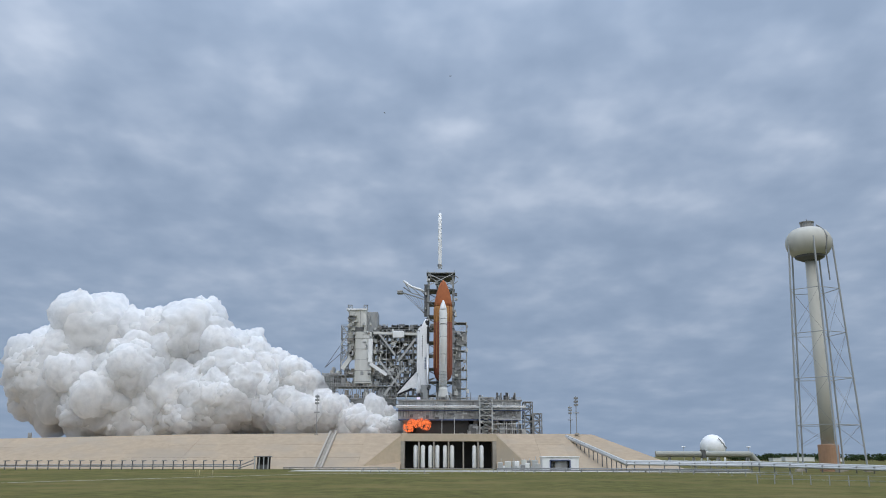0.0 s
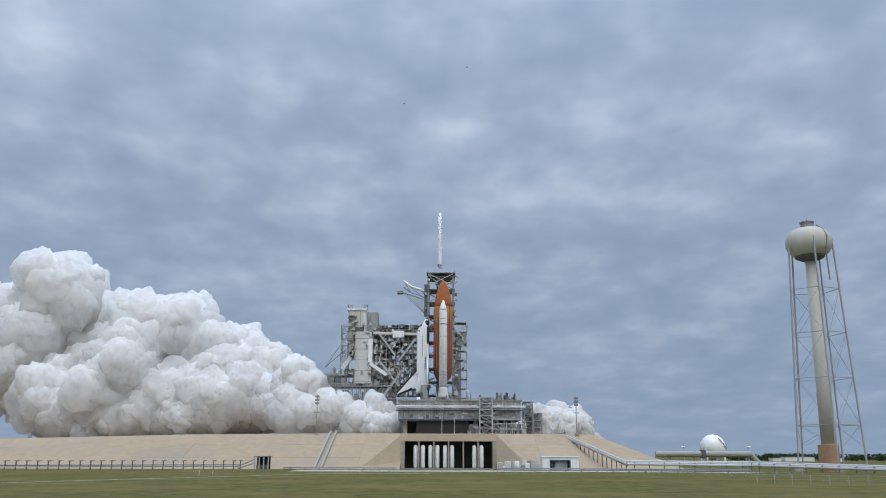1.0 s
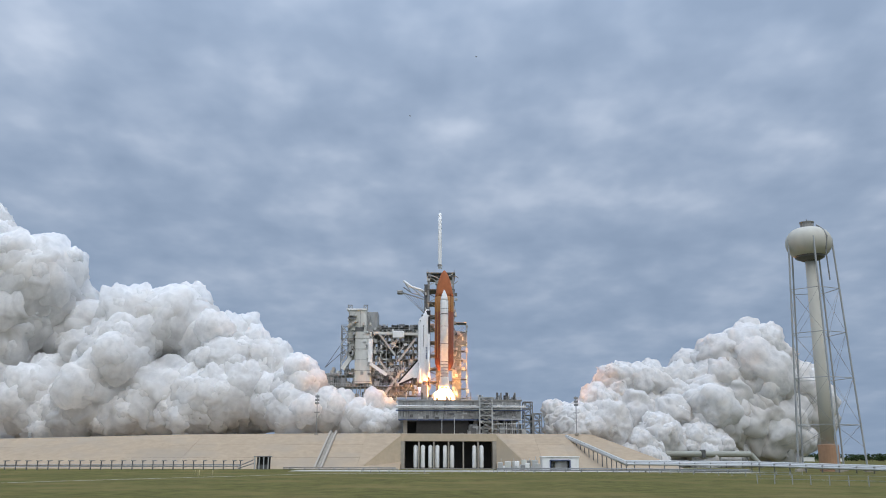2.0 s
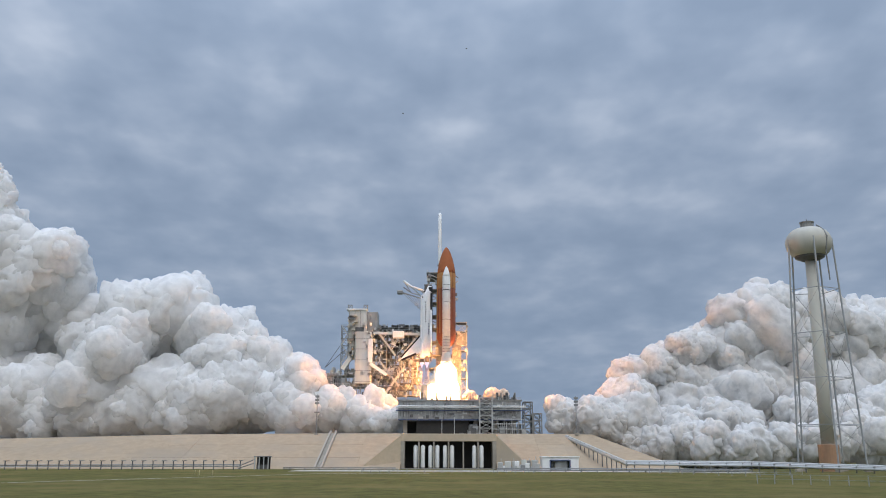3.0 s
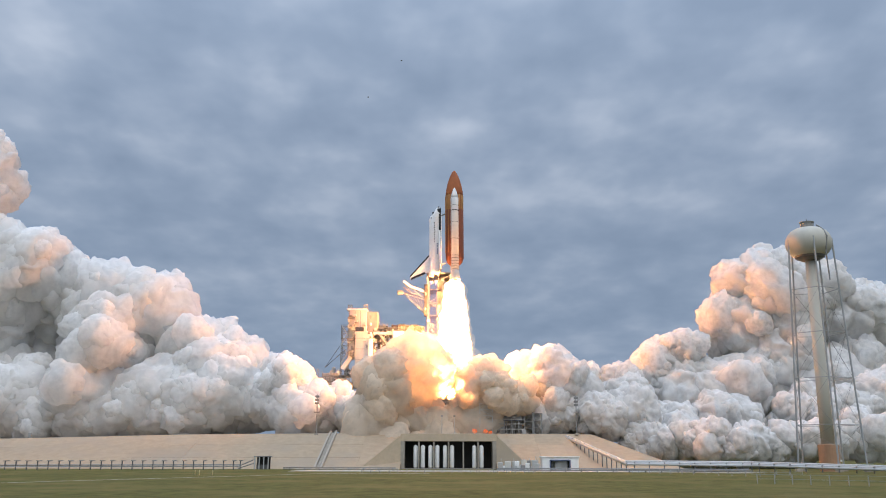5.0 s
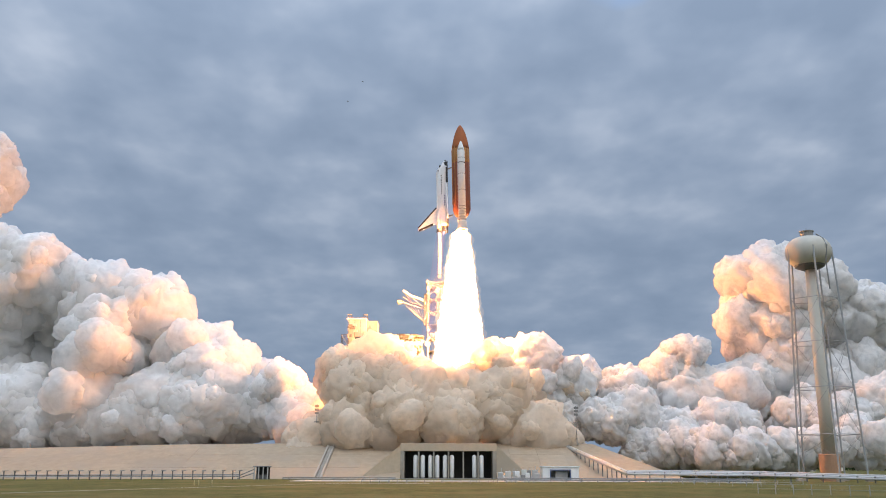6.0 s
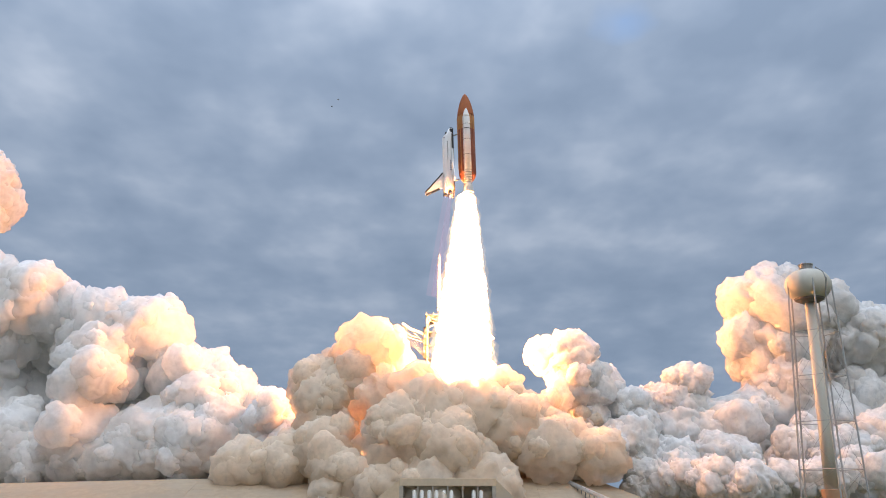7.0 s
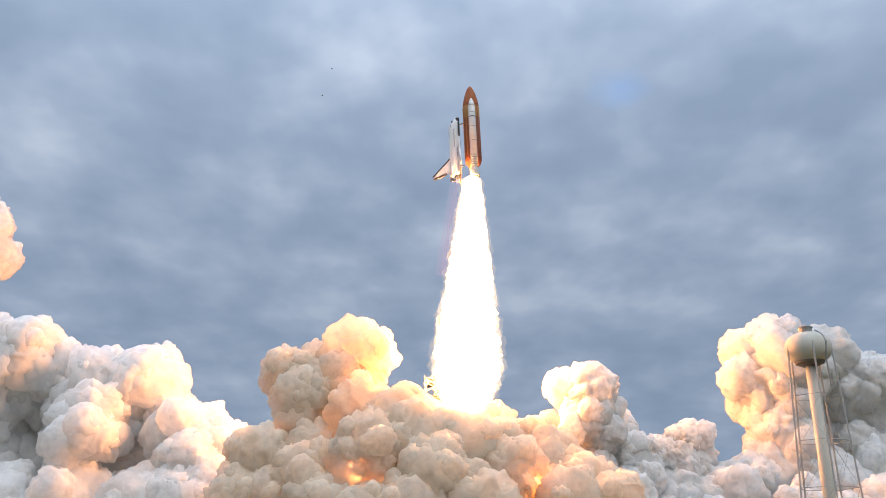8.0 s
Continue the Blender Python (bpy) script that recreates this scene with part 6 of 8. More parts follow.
    walk(right[2], drift(8202, 14, (0, 48.1, 440.0, -32.8), (1, 48.1, 440.0, -32.8), (1.2, 51.8, 440.0, 6.9), (1.5, 84.7, 440.0, 30.2), (3, 109.3, 440.0, 42.8), (4.5, 106.6, 440.0, 45.6), (6, 112.3, 440.0, 45.7), (8, 121.1, 440.0, 51.3)))
    walk(right[3], drift(8203, 14, (0, 47.7, 435.0, -27.2), (1.1, 47.7, 435.0, -27.2), (1.3, 48.6, 435.0, 9.5), (1.5, 68.5, 435.0, 31.3), (3, 92.7, 435.0, 42.4), (4.5, 91.0, 435.0, 36.8), (8, 103.2, 435.0, 56.4)))
    walk(right[4], drift(8204, 14, (0, 46.5, 400.0, -17.5), (0.8, 46.5, 400.0, -17.5), (1, 46.1, 400.0, 17.8), (1.5, 51.2, 400.0, 19.1), (3, 55.1, 400.0, 21.6), (8, 55.3, 400.0, 26.6)))
    walk(right[5], drift(8205, 14, (0, 58.0, 430.0, -19.2), (0.8, 58.0, 430.0, -19.2), (1, 64.6, 430.0, 18.8), (1.2, 75.7, 430.0, 22.9), (1.5, 89.4, 430.0, 22.9), (3, 81.1, 430.0, 22.9), (8, 81.7, 430.0, 36.4)))
    walk(right[6], drift(8206, 14, (0, 61.6, 460.0, -37.2), (1, 61.6, 460.0, -37.2), (1.2, 74.5, 460.0, 7.0), (1.5, 133.4, 460.0, 21.4), (3, 196.4, 460.0, 68.5), (4.5, 197.8, 460.0, 83.7), (8, 202.9, 460.0, 105.3)))
    walk(right[7], drift(8207, 14, (0, 62.2, 465.0, -37.6), (1.1, 62.2, 465.0, -37.6), (1.3, 81.2, 465.0, 7.1), (1.6, 122.9, 465.0, 18.7), (3, 222.4, 465.0, 66.2), (4.5, 229.1, 465.0, 72.3), (8, 237.2, 465.0, 90.8)))
    walk(right[8], drift(8208, 14, (0, 59.0, 440.0, -32.8), (1.2, 59.0, 440.0, -32.8), (1.4, 71.4, 440.0, 9.6), (1.7, 130.4, 440.0, 20.7), (3, 171.0, 440.0, 37.4), (8, 169.4, 440.0, 51.4)))
    walk(right[9], drift(8209, 14, (0, 65.1, 445.0, -35.8), (1.2, 65.1, 445.0, -35.8), (1.5, 83.3, 445.0, 7.0), (1.9, 145.8, 445.0, 18.1), (3, 197.8, 445.0, 29.4), (8, 195.8, 445.0, 37.8)))
    walk(right[10], drift(8210, 14, (0, 63.7, 435.0, -32.3), (1.3, 63.7, 435.0, -32.3), (1.6, 81.5, 435.0, 9.6), (2.2, 137.4, 435.0, 23.2), (3, 140.6, 435.0, 28.7), (8, 135.4, 435.0, 34.2)))
    walk(right[11], drift(8211, 14, (0, 57.7, 430.0, -29.4), (1.3, 57.7, 430.0, -29.4), (1.6, 67.0, 430.0, 9.5), (2.2, 100.3, 430.0, 23.0), (3, 114.1, 430.0, 25.7), (8, 112.0, 430.0, 36.5)))
    walk(right[12], drift(8212, 14, (0, 53.7, 398.0, -17.4), (1.4, 53.7, 398.0, -17.4), (1.7, 62.2, 398.0, 14.1), (3, 85.2, 398.0, 21.6), (8, 83.3, 398.0, 34.1)))
    walk(right[13], drift(8213, 14, (0, 48.5, 396.0, -17.3), (1.5, 48.5, 396.0, -17.3), (1.8, 54.4, 396.0, 14.0), (3, 67.2, 396.0, 21.5), (8, 70.0, 396.0, 28.9)))
    walk(right[14], drift(8214, 14, (0, 72.9, 395.0, -17.1), (1.6, 72.9, 395.0, -17.1), (2, 86.4, 395.0, 6.8), (3, 113.0, 375.0, 10.2), (8, 114.5, 375.0, 14.9)))
    walk(right[15], drift(8215, 14, (0, 77.8, 395.0, -17.1), (1.6, 77.8, 395.0, -17.1), (2.1, 93.7, 395.0, 4.4), (3, 129.6, 372.0, 9.1), (8, 128.8, 372.0, 13.7)))
    walk(right[16], drift(8216, 14, (0, 77.8, 395.0, -17.1), (1.7, 77.8, 395.0, -17.1), (2.2, 93.7, 395.0, 4.4), (3, 150.8, 375.0, 9.2), (8, 148.9, 375.0, 13.8)))
    walk(right[17], drift(8217, 14, (0, 77.8, 395.0, -17.1), (1.7, 77.8, 395.0, -17.1), (2.2, 103.7, 395.0, 4.4), (3, 179.5, 380.0, 11.6), (8, 177.6, 380.0, 16.3)))
    walk(right[18], drift(8218, 14, (0, 79.8, 432.0, -19.2), (1.7, 79.8, 432.0, -19.2), (2.2, 95.0, 432.0, 17.6), (3, 120.7, 432.0, 56.1), (4.5, 117.9, 432.0, 56.1), (8, 121.2, 432.0, 64.5)))
    walk(right[19], drift(8219, 14, (0, 72.1, 455.0, -36.7), (1.5, 72.1, 455.0, -36.7), (1.8, 96.6, 455.0, 7.1), (3, 232.3, 455.0, 38.6), (8, 233.9, 455.0, 53.2)))
    walk(right[20], drift(8220, 14, (0, 44.9, 408.0, -17.9), (4, 44.9, 408.0, -17.9), (4.5, 52.4, 408.0, 25.8), (5.2, 47.7, 408.0, 42.6), (6, 42.6, 408.0, 51.7), (6.5, 49.4, 408.0, 59.7), (7, 60.3, 408.0, 69.1), (7.5, 64.6, 408.0, 78.6), (8, 70.2, 408.0, 84.0)))
    walk(right[21], drift(8221, 14, (0, 47.3, 406.0, -15.4), (4.2, 47.3, 406.0, -15.4), (4.8, 51.9, 406.0, 16.8), (6, 46.0, 406.0, 37.2), (6.5, 52.7, 406.0, 45.0), (7, 62.2, 406.0, 55.5), (8, 68.0, 406.0, 68.8)))
    walk(right[22], drift(8222, 14, (0, 66.1, 398.0, -17.3), (1.7, 66.1, 398.0, -17.3), (2.2, 74.6, 398.0, 9.2), (3, 92.4, 398.0, 13.0), (8, 95.3, 398.0, 20.4)))
    walk(right[23], drift(8223, 14, (0, 68.5, 398.0, -17.3), (1.8, 68.5, 398.0, -17.3), (2.3, 79.5, 398.0, 6.8), (3, 105.1, 385.0, 10.4), (8, 104.1, 385.0, 15.1)))
    walk(right[24], drift(8224, 14, (0, 56.0, 415.0, -18.3), (1.6, 56.0, 415.0, -18.3), (2.2, 64.8, 415.0, 11.9), (3, 81.1, 415.0, 26.2), (6, 84.2, 415.0, 36.7), (8, 86.4, 415.0, 54.0)))
    walk(right[25], drift(8225, 14, (0, 65.1, 392.0, -17.0), (1.8, 65.1, 392.0, -17.0), (2.4, 75.8, 392.0, 6.8), (3, 83.4, 392.0, 9.2), (8, 86.0, 392.0, 11.6)))
    walk(right[26], drift(8226, 14, (0, 50.9, 455.1, -36.3), (0.8, 50.9, 455.1, -36.3), (1, 53.2, 455.1, -3.0), (1.2, 79.6, 455.1, 15.2), (1.5, 123.0, 455.1, 31.0), (1.7, 130.4, 455.1, 37.4), (2.2, 143.3, 455.1, 48.0), (3, 152.9, 455.1, 61.6), (4.5, 159.3, 455.1, 78.0), (6, 168.1, 455.1, 84.8), (8, 171.7, 455.1, 101.6)))
    walk(right[27], drift(8227, 14, (0, 55.2, 453.9, -37.7), (0.8, 55.2, 453.9, -37.7), (1, 56.5, 453.9, -15.5), (1.2, 80.9, 453.9, 10.8), (1.5, 131.3, 453.9, 25.0), (1.7, 140.7, 453.9, 33.1), (2.2, 158.8, 453.9, 48.0), (3, 176.9, 453.9, 68.7), (4.5, 179.0, 453.9, 83.6), (6, 182.0, 453.9, 93.5), (8, 185.4, 453.9, 105.7)))
    walk(right[28], drift(8228, 14, (0, 57.2, 446.5, -36.9), (0.8, 57.2, 446.5, -36.9), (1, 58.5, 446.5, -15.1), (1.2, 76.1, 446.5, -11.0), (1.5, 113.4, 446.5, 19.6), (1.7, 138.8, 446.5, 28.3), (2.2, 154.4, 446.5, 38.6), (3, 168.5, 446.5, 51.7), (4.5, 169.6, 446.5, 61.1), (6, 171.2, 446.5, 68.4), (8, 172.9, 446.5, 77.2)))
    walk(right[29], drift(8229, 14, (0, 56.5, 441.1, -34.5), (0.9, 56.5, 441.1, -34.5), (1.1, 58.4, 441.1, -13.5), (1.5, 102.9, 441.1, 20.8), (3, 157.9, 441.1, 42.7), (3.5, 159.8, 441.1, 50.5), (4.5, 162.6, 441.1, 53.3), (6, 168.9, 441.1, 56.9), (8, 170.1, 441.1, 69.9)))
    walk(right[30], drift(8230, 14, (0, 55.3, 454.7, -35.2), (0.9, 55.3, 454.7, -35.2), (1.1, 60.4, 454.7, -2.5), (1.5, 122.1, 454.7, 27.1), (3, 168.3, 454.7, 60.5), (3.5, 170.6, 454.7, 70.4), (4.5, 174.1, 454.7, 76.9), (6, 182.0, 454.7, 82.9), (8, 185.1, 454.7, 99.7)))
    walk(right[31], drift(8231, 14, (0, 67.3, 442.3, -27.4), (1, 67.3, 442.3, -27.4), (1.2, 69.3, 442.3, -7.5), (1.5, 85.7, 442.3, 4.0), (3, 119.0, 442.3, 49.1), (4.5, 116.3, 442.3, 50.5), (6, 119.8, 442.3, 52.3), (8, 125.3, 442.3, 57.7)))
    walk(right[32], drift(8232, 14, (0, 48.4, 441.8, -32.7), (1, 48.4, 441.8, -32.7), (1.2, 50.5, 441.8, -3.6), (1.5, 77.4, 441.8, 28.5), (3, 101.9, 441.8, 40.4), (4.5, 99.7, 441.8, 39.0), (6, 105.2, 441.8, 43.3), (8, 113.2, 441.8, 51.8)))
    walk(right[33], drift(8233, 14, (0, 52.0, 440.2, -33.8), (1, 52.0, 440.2, -33.8), (1.2, 53.8, 440.2, -14.2), (1.5, 73.3, 440.2, 10.6), (3, 111.3, 440.2, 32.0), (4.5, 109.7, 440.2, 35.0), (6, 112.2, 440.2, 36.7), (8, 116.1, 440.2, 41.8)))
    walk(right[34], drift(8234, 14, (0, 48.6, 418.6, -24.2), (1.1, 48.6, 418.6, -24.2), (1.3, 49.0, 418.6, -6.6), (1.5, 58.5, 418.6, 3.6), (3, 82.8, 418.6, 31.6), (4.5, 82.8, 418.6, 31.6), (8, 90.4, 418.6, 52.4)))
    walk(right[35], drift(8235, 14, (0, 50.4, 410.6, -23.0), (1.1, 50.4, 410.6, -23.0), (1.3, 50.8, 410.6, -5.7), (1.4, 55.5, 410.6, -0.8), (1.5, 61.6, 410.6, 9.7), (1.7, 66.1, 410.6, 21.5), (3, 87.9, 410.6, 29.9), (4.5, 86.8, 410.6, 29.2), (8, 91.8, 410.6, 42.9)))
    walk(right[36], drift(8236, 14, (0, 49.7, 402.2, -18.6), (0.8, 49.7, 402.2, -18.6), (1, 49.5, 402.2, -1.1), (1.5, 52.1, 402.2, -0.5), (1.8, 55.5, 402.2, 15.9), (3, 63.5, 402.2, 20.6), (8, 65.0, 402.2, 26.9)))
    walk(right[37], drift(8237, 14, (0, 53.4, 412.2, -18.7), (0.8, 53.4, 412.2, -18.7), (1, 56.4, 412.2, 17.7), (1.2, 62.8, 412.2, 19.9), (1.5, 70.9, 412.2, 20.3), (3, 69.0, 412.2, 21.6), (8, 69.3, 412.2, 30.7)))
    walk(right[38], drift(8238, 14, (0, 49.4, 404.3, -17.7), (0.8, 49.4, 404.3, -17.7), (1, 49.2, 404.3, -0.0), (1.4, 51.2, 404.3, 0.4), (1.5, 53.2, 404.3, 5.9), (1.7, 56.3, 404.3, 16.9), (3, 69.7, 404.3, 21.8), (8, 68.7, 404.3, 30.7)))
    walk(right[39], drift(8239, 14, (0, 54.0, 418.3, -20.9), (0.8, 54.0, 418.3, -20.9), (1, 57.1, 418.3, -2.7), (1.2, 62.4, 418.3, -0.8), (1.5, 69.0, 418.3, -0.7), (1.8, 71.5, 418.3, 16.0), (3, 75.1, 418.3, 19.9), (8, 76.8, 418.3, 30.4)))
    walk(right[40], drift(8240, 14, (0, 54.1, 417.2, -19.8), (0.8, 54.1, 417.2, -19.8), (1, 57.3, 417.2, -1.6), (1.2, 62.6, 417.2, 0.4), (1.4, 66.9, 417.2, 0.4), (1.5, 70.6, 417.2, 5.9), (1.7, 73.2, 417.2, 17.1), (3, 81.8, 417.2, 21.0), (8, 81.0, 417.2, 34.1)))
    walk(right[41], drift(8241, 14, (0, 59.2, 422.2, -18.7), (0.8, 59.2, 422.2, -18.7), (1, 62.4, 422.2, -0.2), (1.2, 67.8, 422.2, 1.7), (1.5, 74.4, 422.2, 1.7), (3, 83.4, 422.2, 24.6), (8, 86.3, 422.2, 45.3)))
    walk(right[42], drift(8242, 14, (0, 62.7, 455.7, -39.6), (1, 62.7, 455.7, -39.6), (1.2, 73.7, 455.7, -7.0), (1.5, 121.1, 455.7, 14.9), (3, 207.8, 455.7, 63.3), (4.5, 211.8, 455.7, 73.8), (8, 218.3, 455.7, 93.4)))
    walk(right[43], drift(8243, 14, (0, 67.4, 464.2, -41.3), (1.1, 67.4, 464.2, -41.3), (1.3, 76.8, 464.2, -19.3), (1.5, 90.4, 464.2, -15.6), (1.6, 101.5, 464.2, -6.2), (1.8, 116.9, 464.2, 12.2), (3, 228.7, 464.2, 48.5), (4.5, 232.3, 464.2, 53.7), (8, 236.9, 464.2, 68.0)))
    walk(right[44], drift(8244, 14, (0, 63.7, 460.9, -37.2), (1.1, 63.7, 460.9, -37.2), (1.3, 76.2, 460.9, -7.9), (1.6, 111.2, 460.9, 14.3), (3, 211.7, 460.9, 47.9), (4.5, 214.7, 460.9, 52.2), (8, 217.9, 460.9, 64.3)))
    walk(right[45], drift(8245, 14, (0, 61.0, 442.1, -37.6), (1.2, 61.0, 442.1, -37.6), (1.4, 73.2, 442.1, -2.4), (1.5, 86.1, 442.1, 6.6), (1.7, 121.3, 442.1, 13.0), (1.9, 140.0, 442.1, 17.1), (3, 183.0, 442.1, 29.7), (8, 181.2, 442.1, 40.9)))
    walk(right[46], drift(8246, 14, (0, 62.5, 435.4, -31.9), (1.2, 62.5, 435.4, -31.9), (1.3, 65.5, 435.4, -21.5), (1.4, 71.5, 435.4, -4.1), (1.6, 97.0, 435.4, 13.8), (1.7, 111.4, 435.4, 16.7), (2.2, 142.5, 435.4, 25.6), (3, 156.4, 435.4, 33.4), (8, 153.0, 435.4, 43.1)))
    walk(right[47], drift(8247, 14, (0, 71.7, 418.8, -26.0), (1.2, 71.7, 418.8, -26.0), (1.4, 77.7, 418.8, -5.9), (1.7, 105.5, 418.8, -0.8), (2.2, 121.4, 418.8, 13.8), (3, 164.0, 408.8, 20.9), (8, 162.2, 408.8, 29.9)))
    walk(right[48], drift(8248, 14, (0, 72.9, 415.6, -28.1), (1.2, 72.9, 415.6, -28.1), (1.5, 81.5, 415.6, -8.2), (1.7, 95.9, 415.6, -5.7), (1.9, 115.9, 415.6, 1.4), (2.2, 130.7, 415.6, 9.7), (3, 188.5, 408.1, 17.3), (8, 186.6, 408.1, 23.6)))
    walk(right[49], drift(8249, 14, (0, 71.3, 418.1, -25.9), (1.2, 71.3, 418.1, -25.9), (1.5, 79.9, 418.1, -5.8), (1.7, 94.5, 418.1, -3.3), (1.9, 112.5, 418.1, 3.9), (2.2, 124.2, 418.1, 12.3), (3, 172.3, 408.1, 18.4), (8, 170.3, 408.1, 24.8)))
    walk(right[50], drift(8250, 14, (0, 66.9, 409.3, -24.3), (1.3, 66.9, 409.3, -24.3), (1.6, 75.3, 409.3, -4.6), (2, 99.8, 409.3, 12.1), (2.2, 111.4, 407.3, 14.6), (3, 123.9, 399.3, 18.4), (8, 122.3, 399.3, 23.4)))
    walk(right[51], drift(8251, 14, (0, 62.5, 431.8, -32.1), (1.3, 62.5, 431.8, -32.1), (1.6, 76.1, 431.8, 8.1), (2.2, 120.5, 431.8, 21.6), (3, 129.0, 431.8, 25.7), (8, 125.4, 431.8, 33.8)))
    walk(right[52], drift(8252, 14, (0, 70.6, 417.2, -26.4), (1.3, 70.6, 417.2, -26.4), (1.6, 79.2, 417.2, -6.4), (2.1, 109.8, 417.2, 10.5), (2.2, 116.5, 415.9, 11.8), (3, 135.2, 405.7, 16.4), (8, 132.3, 405.7, 21.5)))
    walk(right[53], drift(8253, 14, (0, 59.6, 413.4, -25.4), (1.3, 59.6, 413.4, -25.4), (1.6, 64.1, 413.4, -6.9), (1.7, 66.7, 413.4, -5.8), (2.2, 84.4, 413.4, 13.4), (3, 100.3, 413.4, 16.7), (8, 100.8, 413.4, 25.7)))
    walk(right[54], drift(8254, 14, (0, 60.0, 407.0, -23.6), (1.3, 60.0, 407.0, -23.6), (1.6, 64.4, 407.0, -5.3), (1.8, 69.6, 407.0, -3.2), (2.2, 84.5, 407.0, 10.9), (2.3, 86.5, 407.0, 13.6), (3, 105.4, 400.5, 16.5), (8, 104.0, 400.5, 24.0)))
    walk(right[55], drift(8255, 14, (0, 49.5, 394.1, -20.1), (1.4, 49.5, 394.1, -20.1), (1.5, 50.9, 394.1, -15.0), (1.7, 55.6, 394.1, 5.7), (1.8, 57.5, 394.1, 11.3), (3, 74.3, 394.1, 18.4), (8, 74.8, 394.1, 28.2)))
    walk(right[56], drift(8256, 14, (0, 55.6, 407.1, -20.8), (1.4, 55.6, 407.1, -20.8), (1.6, 58.5, 407.1, -10.2), (1.7, 60.6, 407.1, -2.4), (2.2, 68.8, 407.1, 11.5), (3, 84.0, 407.1, 20.8), (6, 85.0, 407.1, 29.7), (8, 85.6, 407.1, 40.7)))
    walk(right[57], drift(8257, 14, (0, 70.2, 394.2, -17.6), (1.6, 70.2, 394.2, -17.6), (1.8, 73.5, 394.2, -11.7), (2, 79.0, 394.2, -1.0), (2.3, 86.5, 391.2, 6.8), (3, 108.2, 377.7, 9.8), (8, 108.5, 377.7, 14.4)))
    walk(right[58], drift(8258, 14, (0, 76.1, 388.9, -19.6), (1.6, 76.1, 388.9, -19.6), (2, 89.0, 388.9, 0.6), (2.1, 92.0, 387.9, 2.9), (3, 121.1, 367.4, 6.9), (8, 121.5, 367.4, 11.4)))
    walk(right[59], drift(8259, 14, (0, 75.9, 397.1, -19.6), (1.6, 75.9, 397.1, -19.6), (1.7, 77.5, 397.1, -17.4), (2.1, 90.2, 397.1, -0.2), (2.2, 93.9, 395.8, 2.3), (3, 138.6, 375.6, 6.9), (8, 137.2, 375.6, 11.5)))
    walk(right[60], drift(8260, 14, (0, 74.0, 389.0, -16.6), (1.7, 74.0, 389.0, -16.6), (2.2, 94.5, 389.0, 4.6), (3, 159.9, 371.5, 10.5), (8, 158.0, 371.5, 15.1)))
    walk(right[61], drift(8261, 14, (0, 76.2, 420.0, -27.2), (1.5, 76.2, 420.0, -27.2), (1.7, 83.7, 420.0, -13.8), (1.8, 90.3, 420.0, -4.8), (2.2, 121.9, 420.0, 9.2), (3, 204.2, 412.5, 22.6), (8, 203.9, 412.5, 31.7)))
    walk(right[62], drift(8262, 14, (0, 71.7, 432.4, -24.6), (1.3, 71.7, 432.4, -24.6), (1.6, 76.5, 432.4, -5.2), (1.7, 79.2, 432.4, -4.1), (2.2, 100.8, 432.4, 20.1), (3, 120.6, 432.4, 40.6), (4.5, 118.9, 432.4, 42.2), (8, 119.8, 432.4, 50.3)))
    walk(right[63], drift(8263, 14, (0, 64.0, 431.4, -25.6), (1.1, 64.0, 431.4, -25.6), (1.3, 64.6, 431.4, -7.6), (1.5, 74.4, 431.4, 2.9), (1.7, 76.0, 431.4, 3.6), (2.2, 87.5, 431.4, 24.1), (3, 106.6, 431.4, 46.2), (4.5, 104.4, 431.4, 43.5), (8, 112.1, 431.4, 57.4)))
    walk(right[64], drift(8264, 14, (0, 70.7, 447.7, -38.6), (1.2, 70.7, 447.7, -38.6), (1.5, 79.8, 447.7, -17.4), (1.8, 115.5, 447.7, 8.4), (1.9, 128.8, 447.7, 11.1), (3, 216.1, 447.7, 31.0), (8, 215.9, 447.7, 42.3)))
    walk(right[65], drift(8265, 14, (0, 44.9, 410.3, -17.8), (4, 44.9, 410.3, -17.8), (4.5, 49.8, 410.3, 12.1), (5.2, 47.6, 410.3, 32.2), (6, 43.0, 410.3, 43.7), (6.5, 49.8, 410.3, 51.6), (7, 60.1, 410.3, 61.7), (7.5, 63.7, 410.3, 69.8), (8, 67.9, 410.3, 75.9)))
    walk(right[66], drift(8266, 14, (0, 47.3, 405.0, -20.2), (4, 59.8, 405.0, 2.8), (4.5, 63.9, 405.0, 25.6), (5.2, 62.0, 405.0, 35.1), (6, 59.9, 405.0, 41.0), (6.5, 63.5, 405.0, 47.0), (7, 69.2, 405.0, 53.8), (7.5, 71.6, 405.0, 60.5), (8, 74.6, 405.0, 65.3)))
    walk(right[67], drift(8267, 14, (0, 45.0, 429.1, -25.6), (4, 66.2, 429.1, 6.3), (4.5, 70.2, 429.1, 28.8), (5.2, 68.9, 429.1, 39.5), (6, 67.6, 429.1, 46.5), (6.5, 72.1, 429.1, 52.0), (7, 78.7, 429.1, 58.3), (7.5, 81.8, 429.1, 64.6), (8, 85.6, 429.1, 68.8)))
    walk(right[68], drift(8268, 14, (0, 50.4, 412.9, -19.7), (4.2, 61.4, 412.9, 1.8), (4.8, 63.9, 412.9, 19.1), (6, 61.0, 412.9, 31.0), (6.5, 64.5, 412.9, 35.6), (7, 69.3, 412.9, 41.5), (8, 72.3, 412.9, 49.4)))
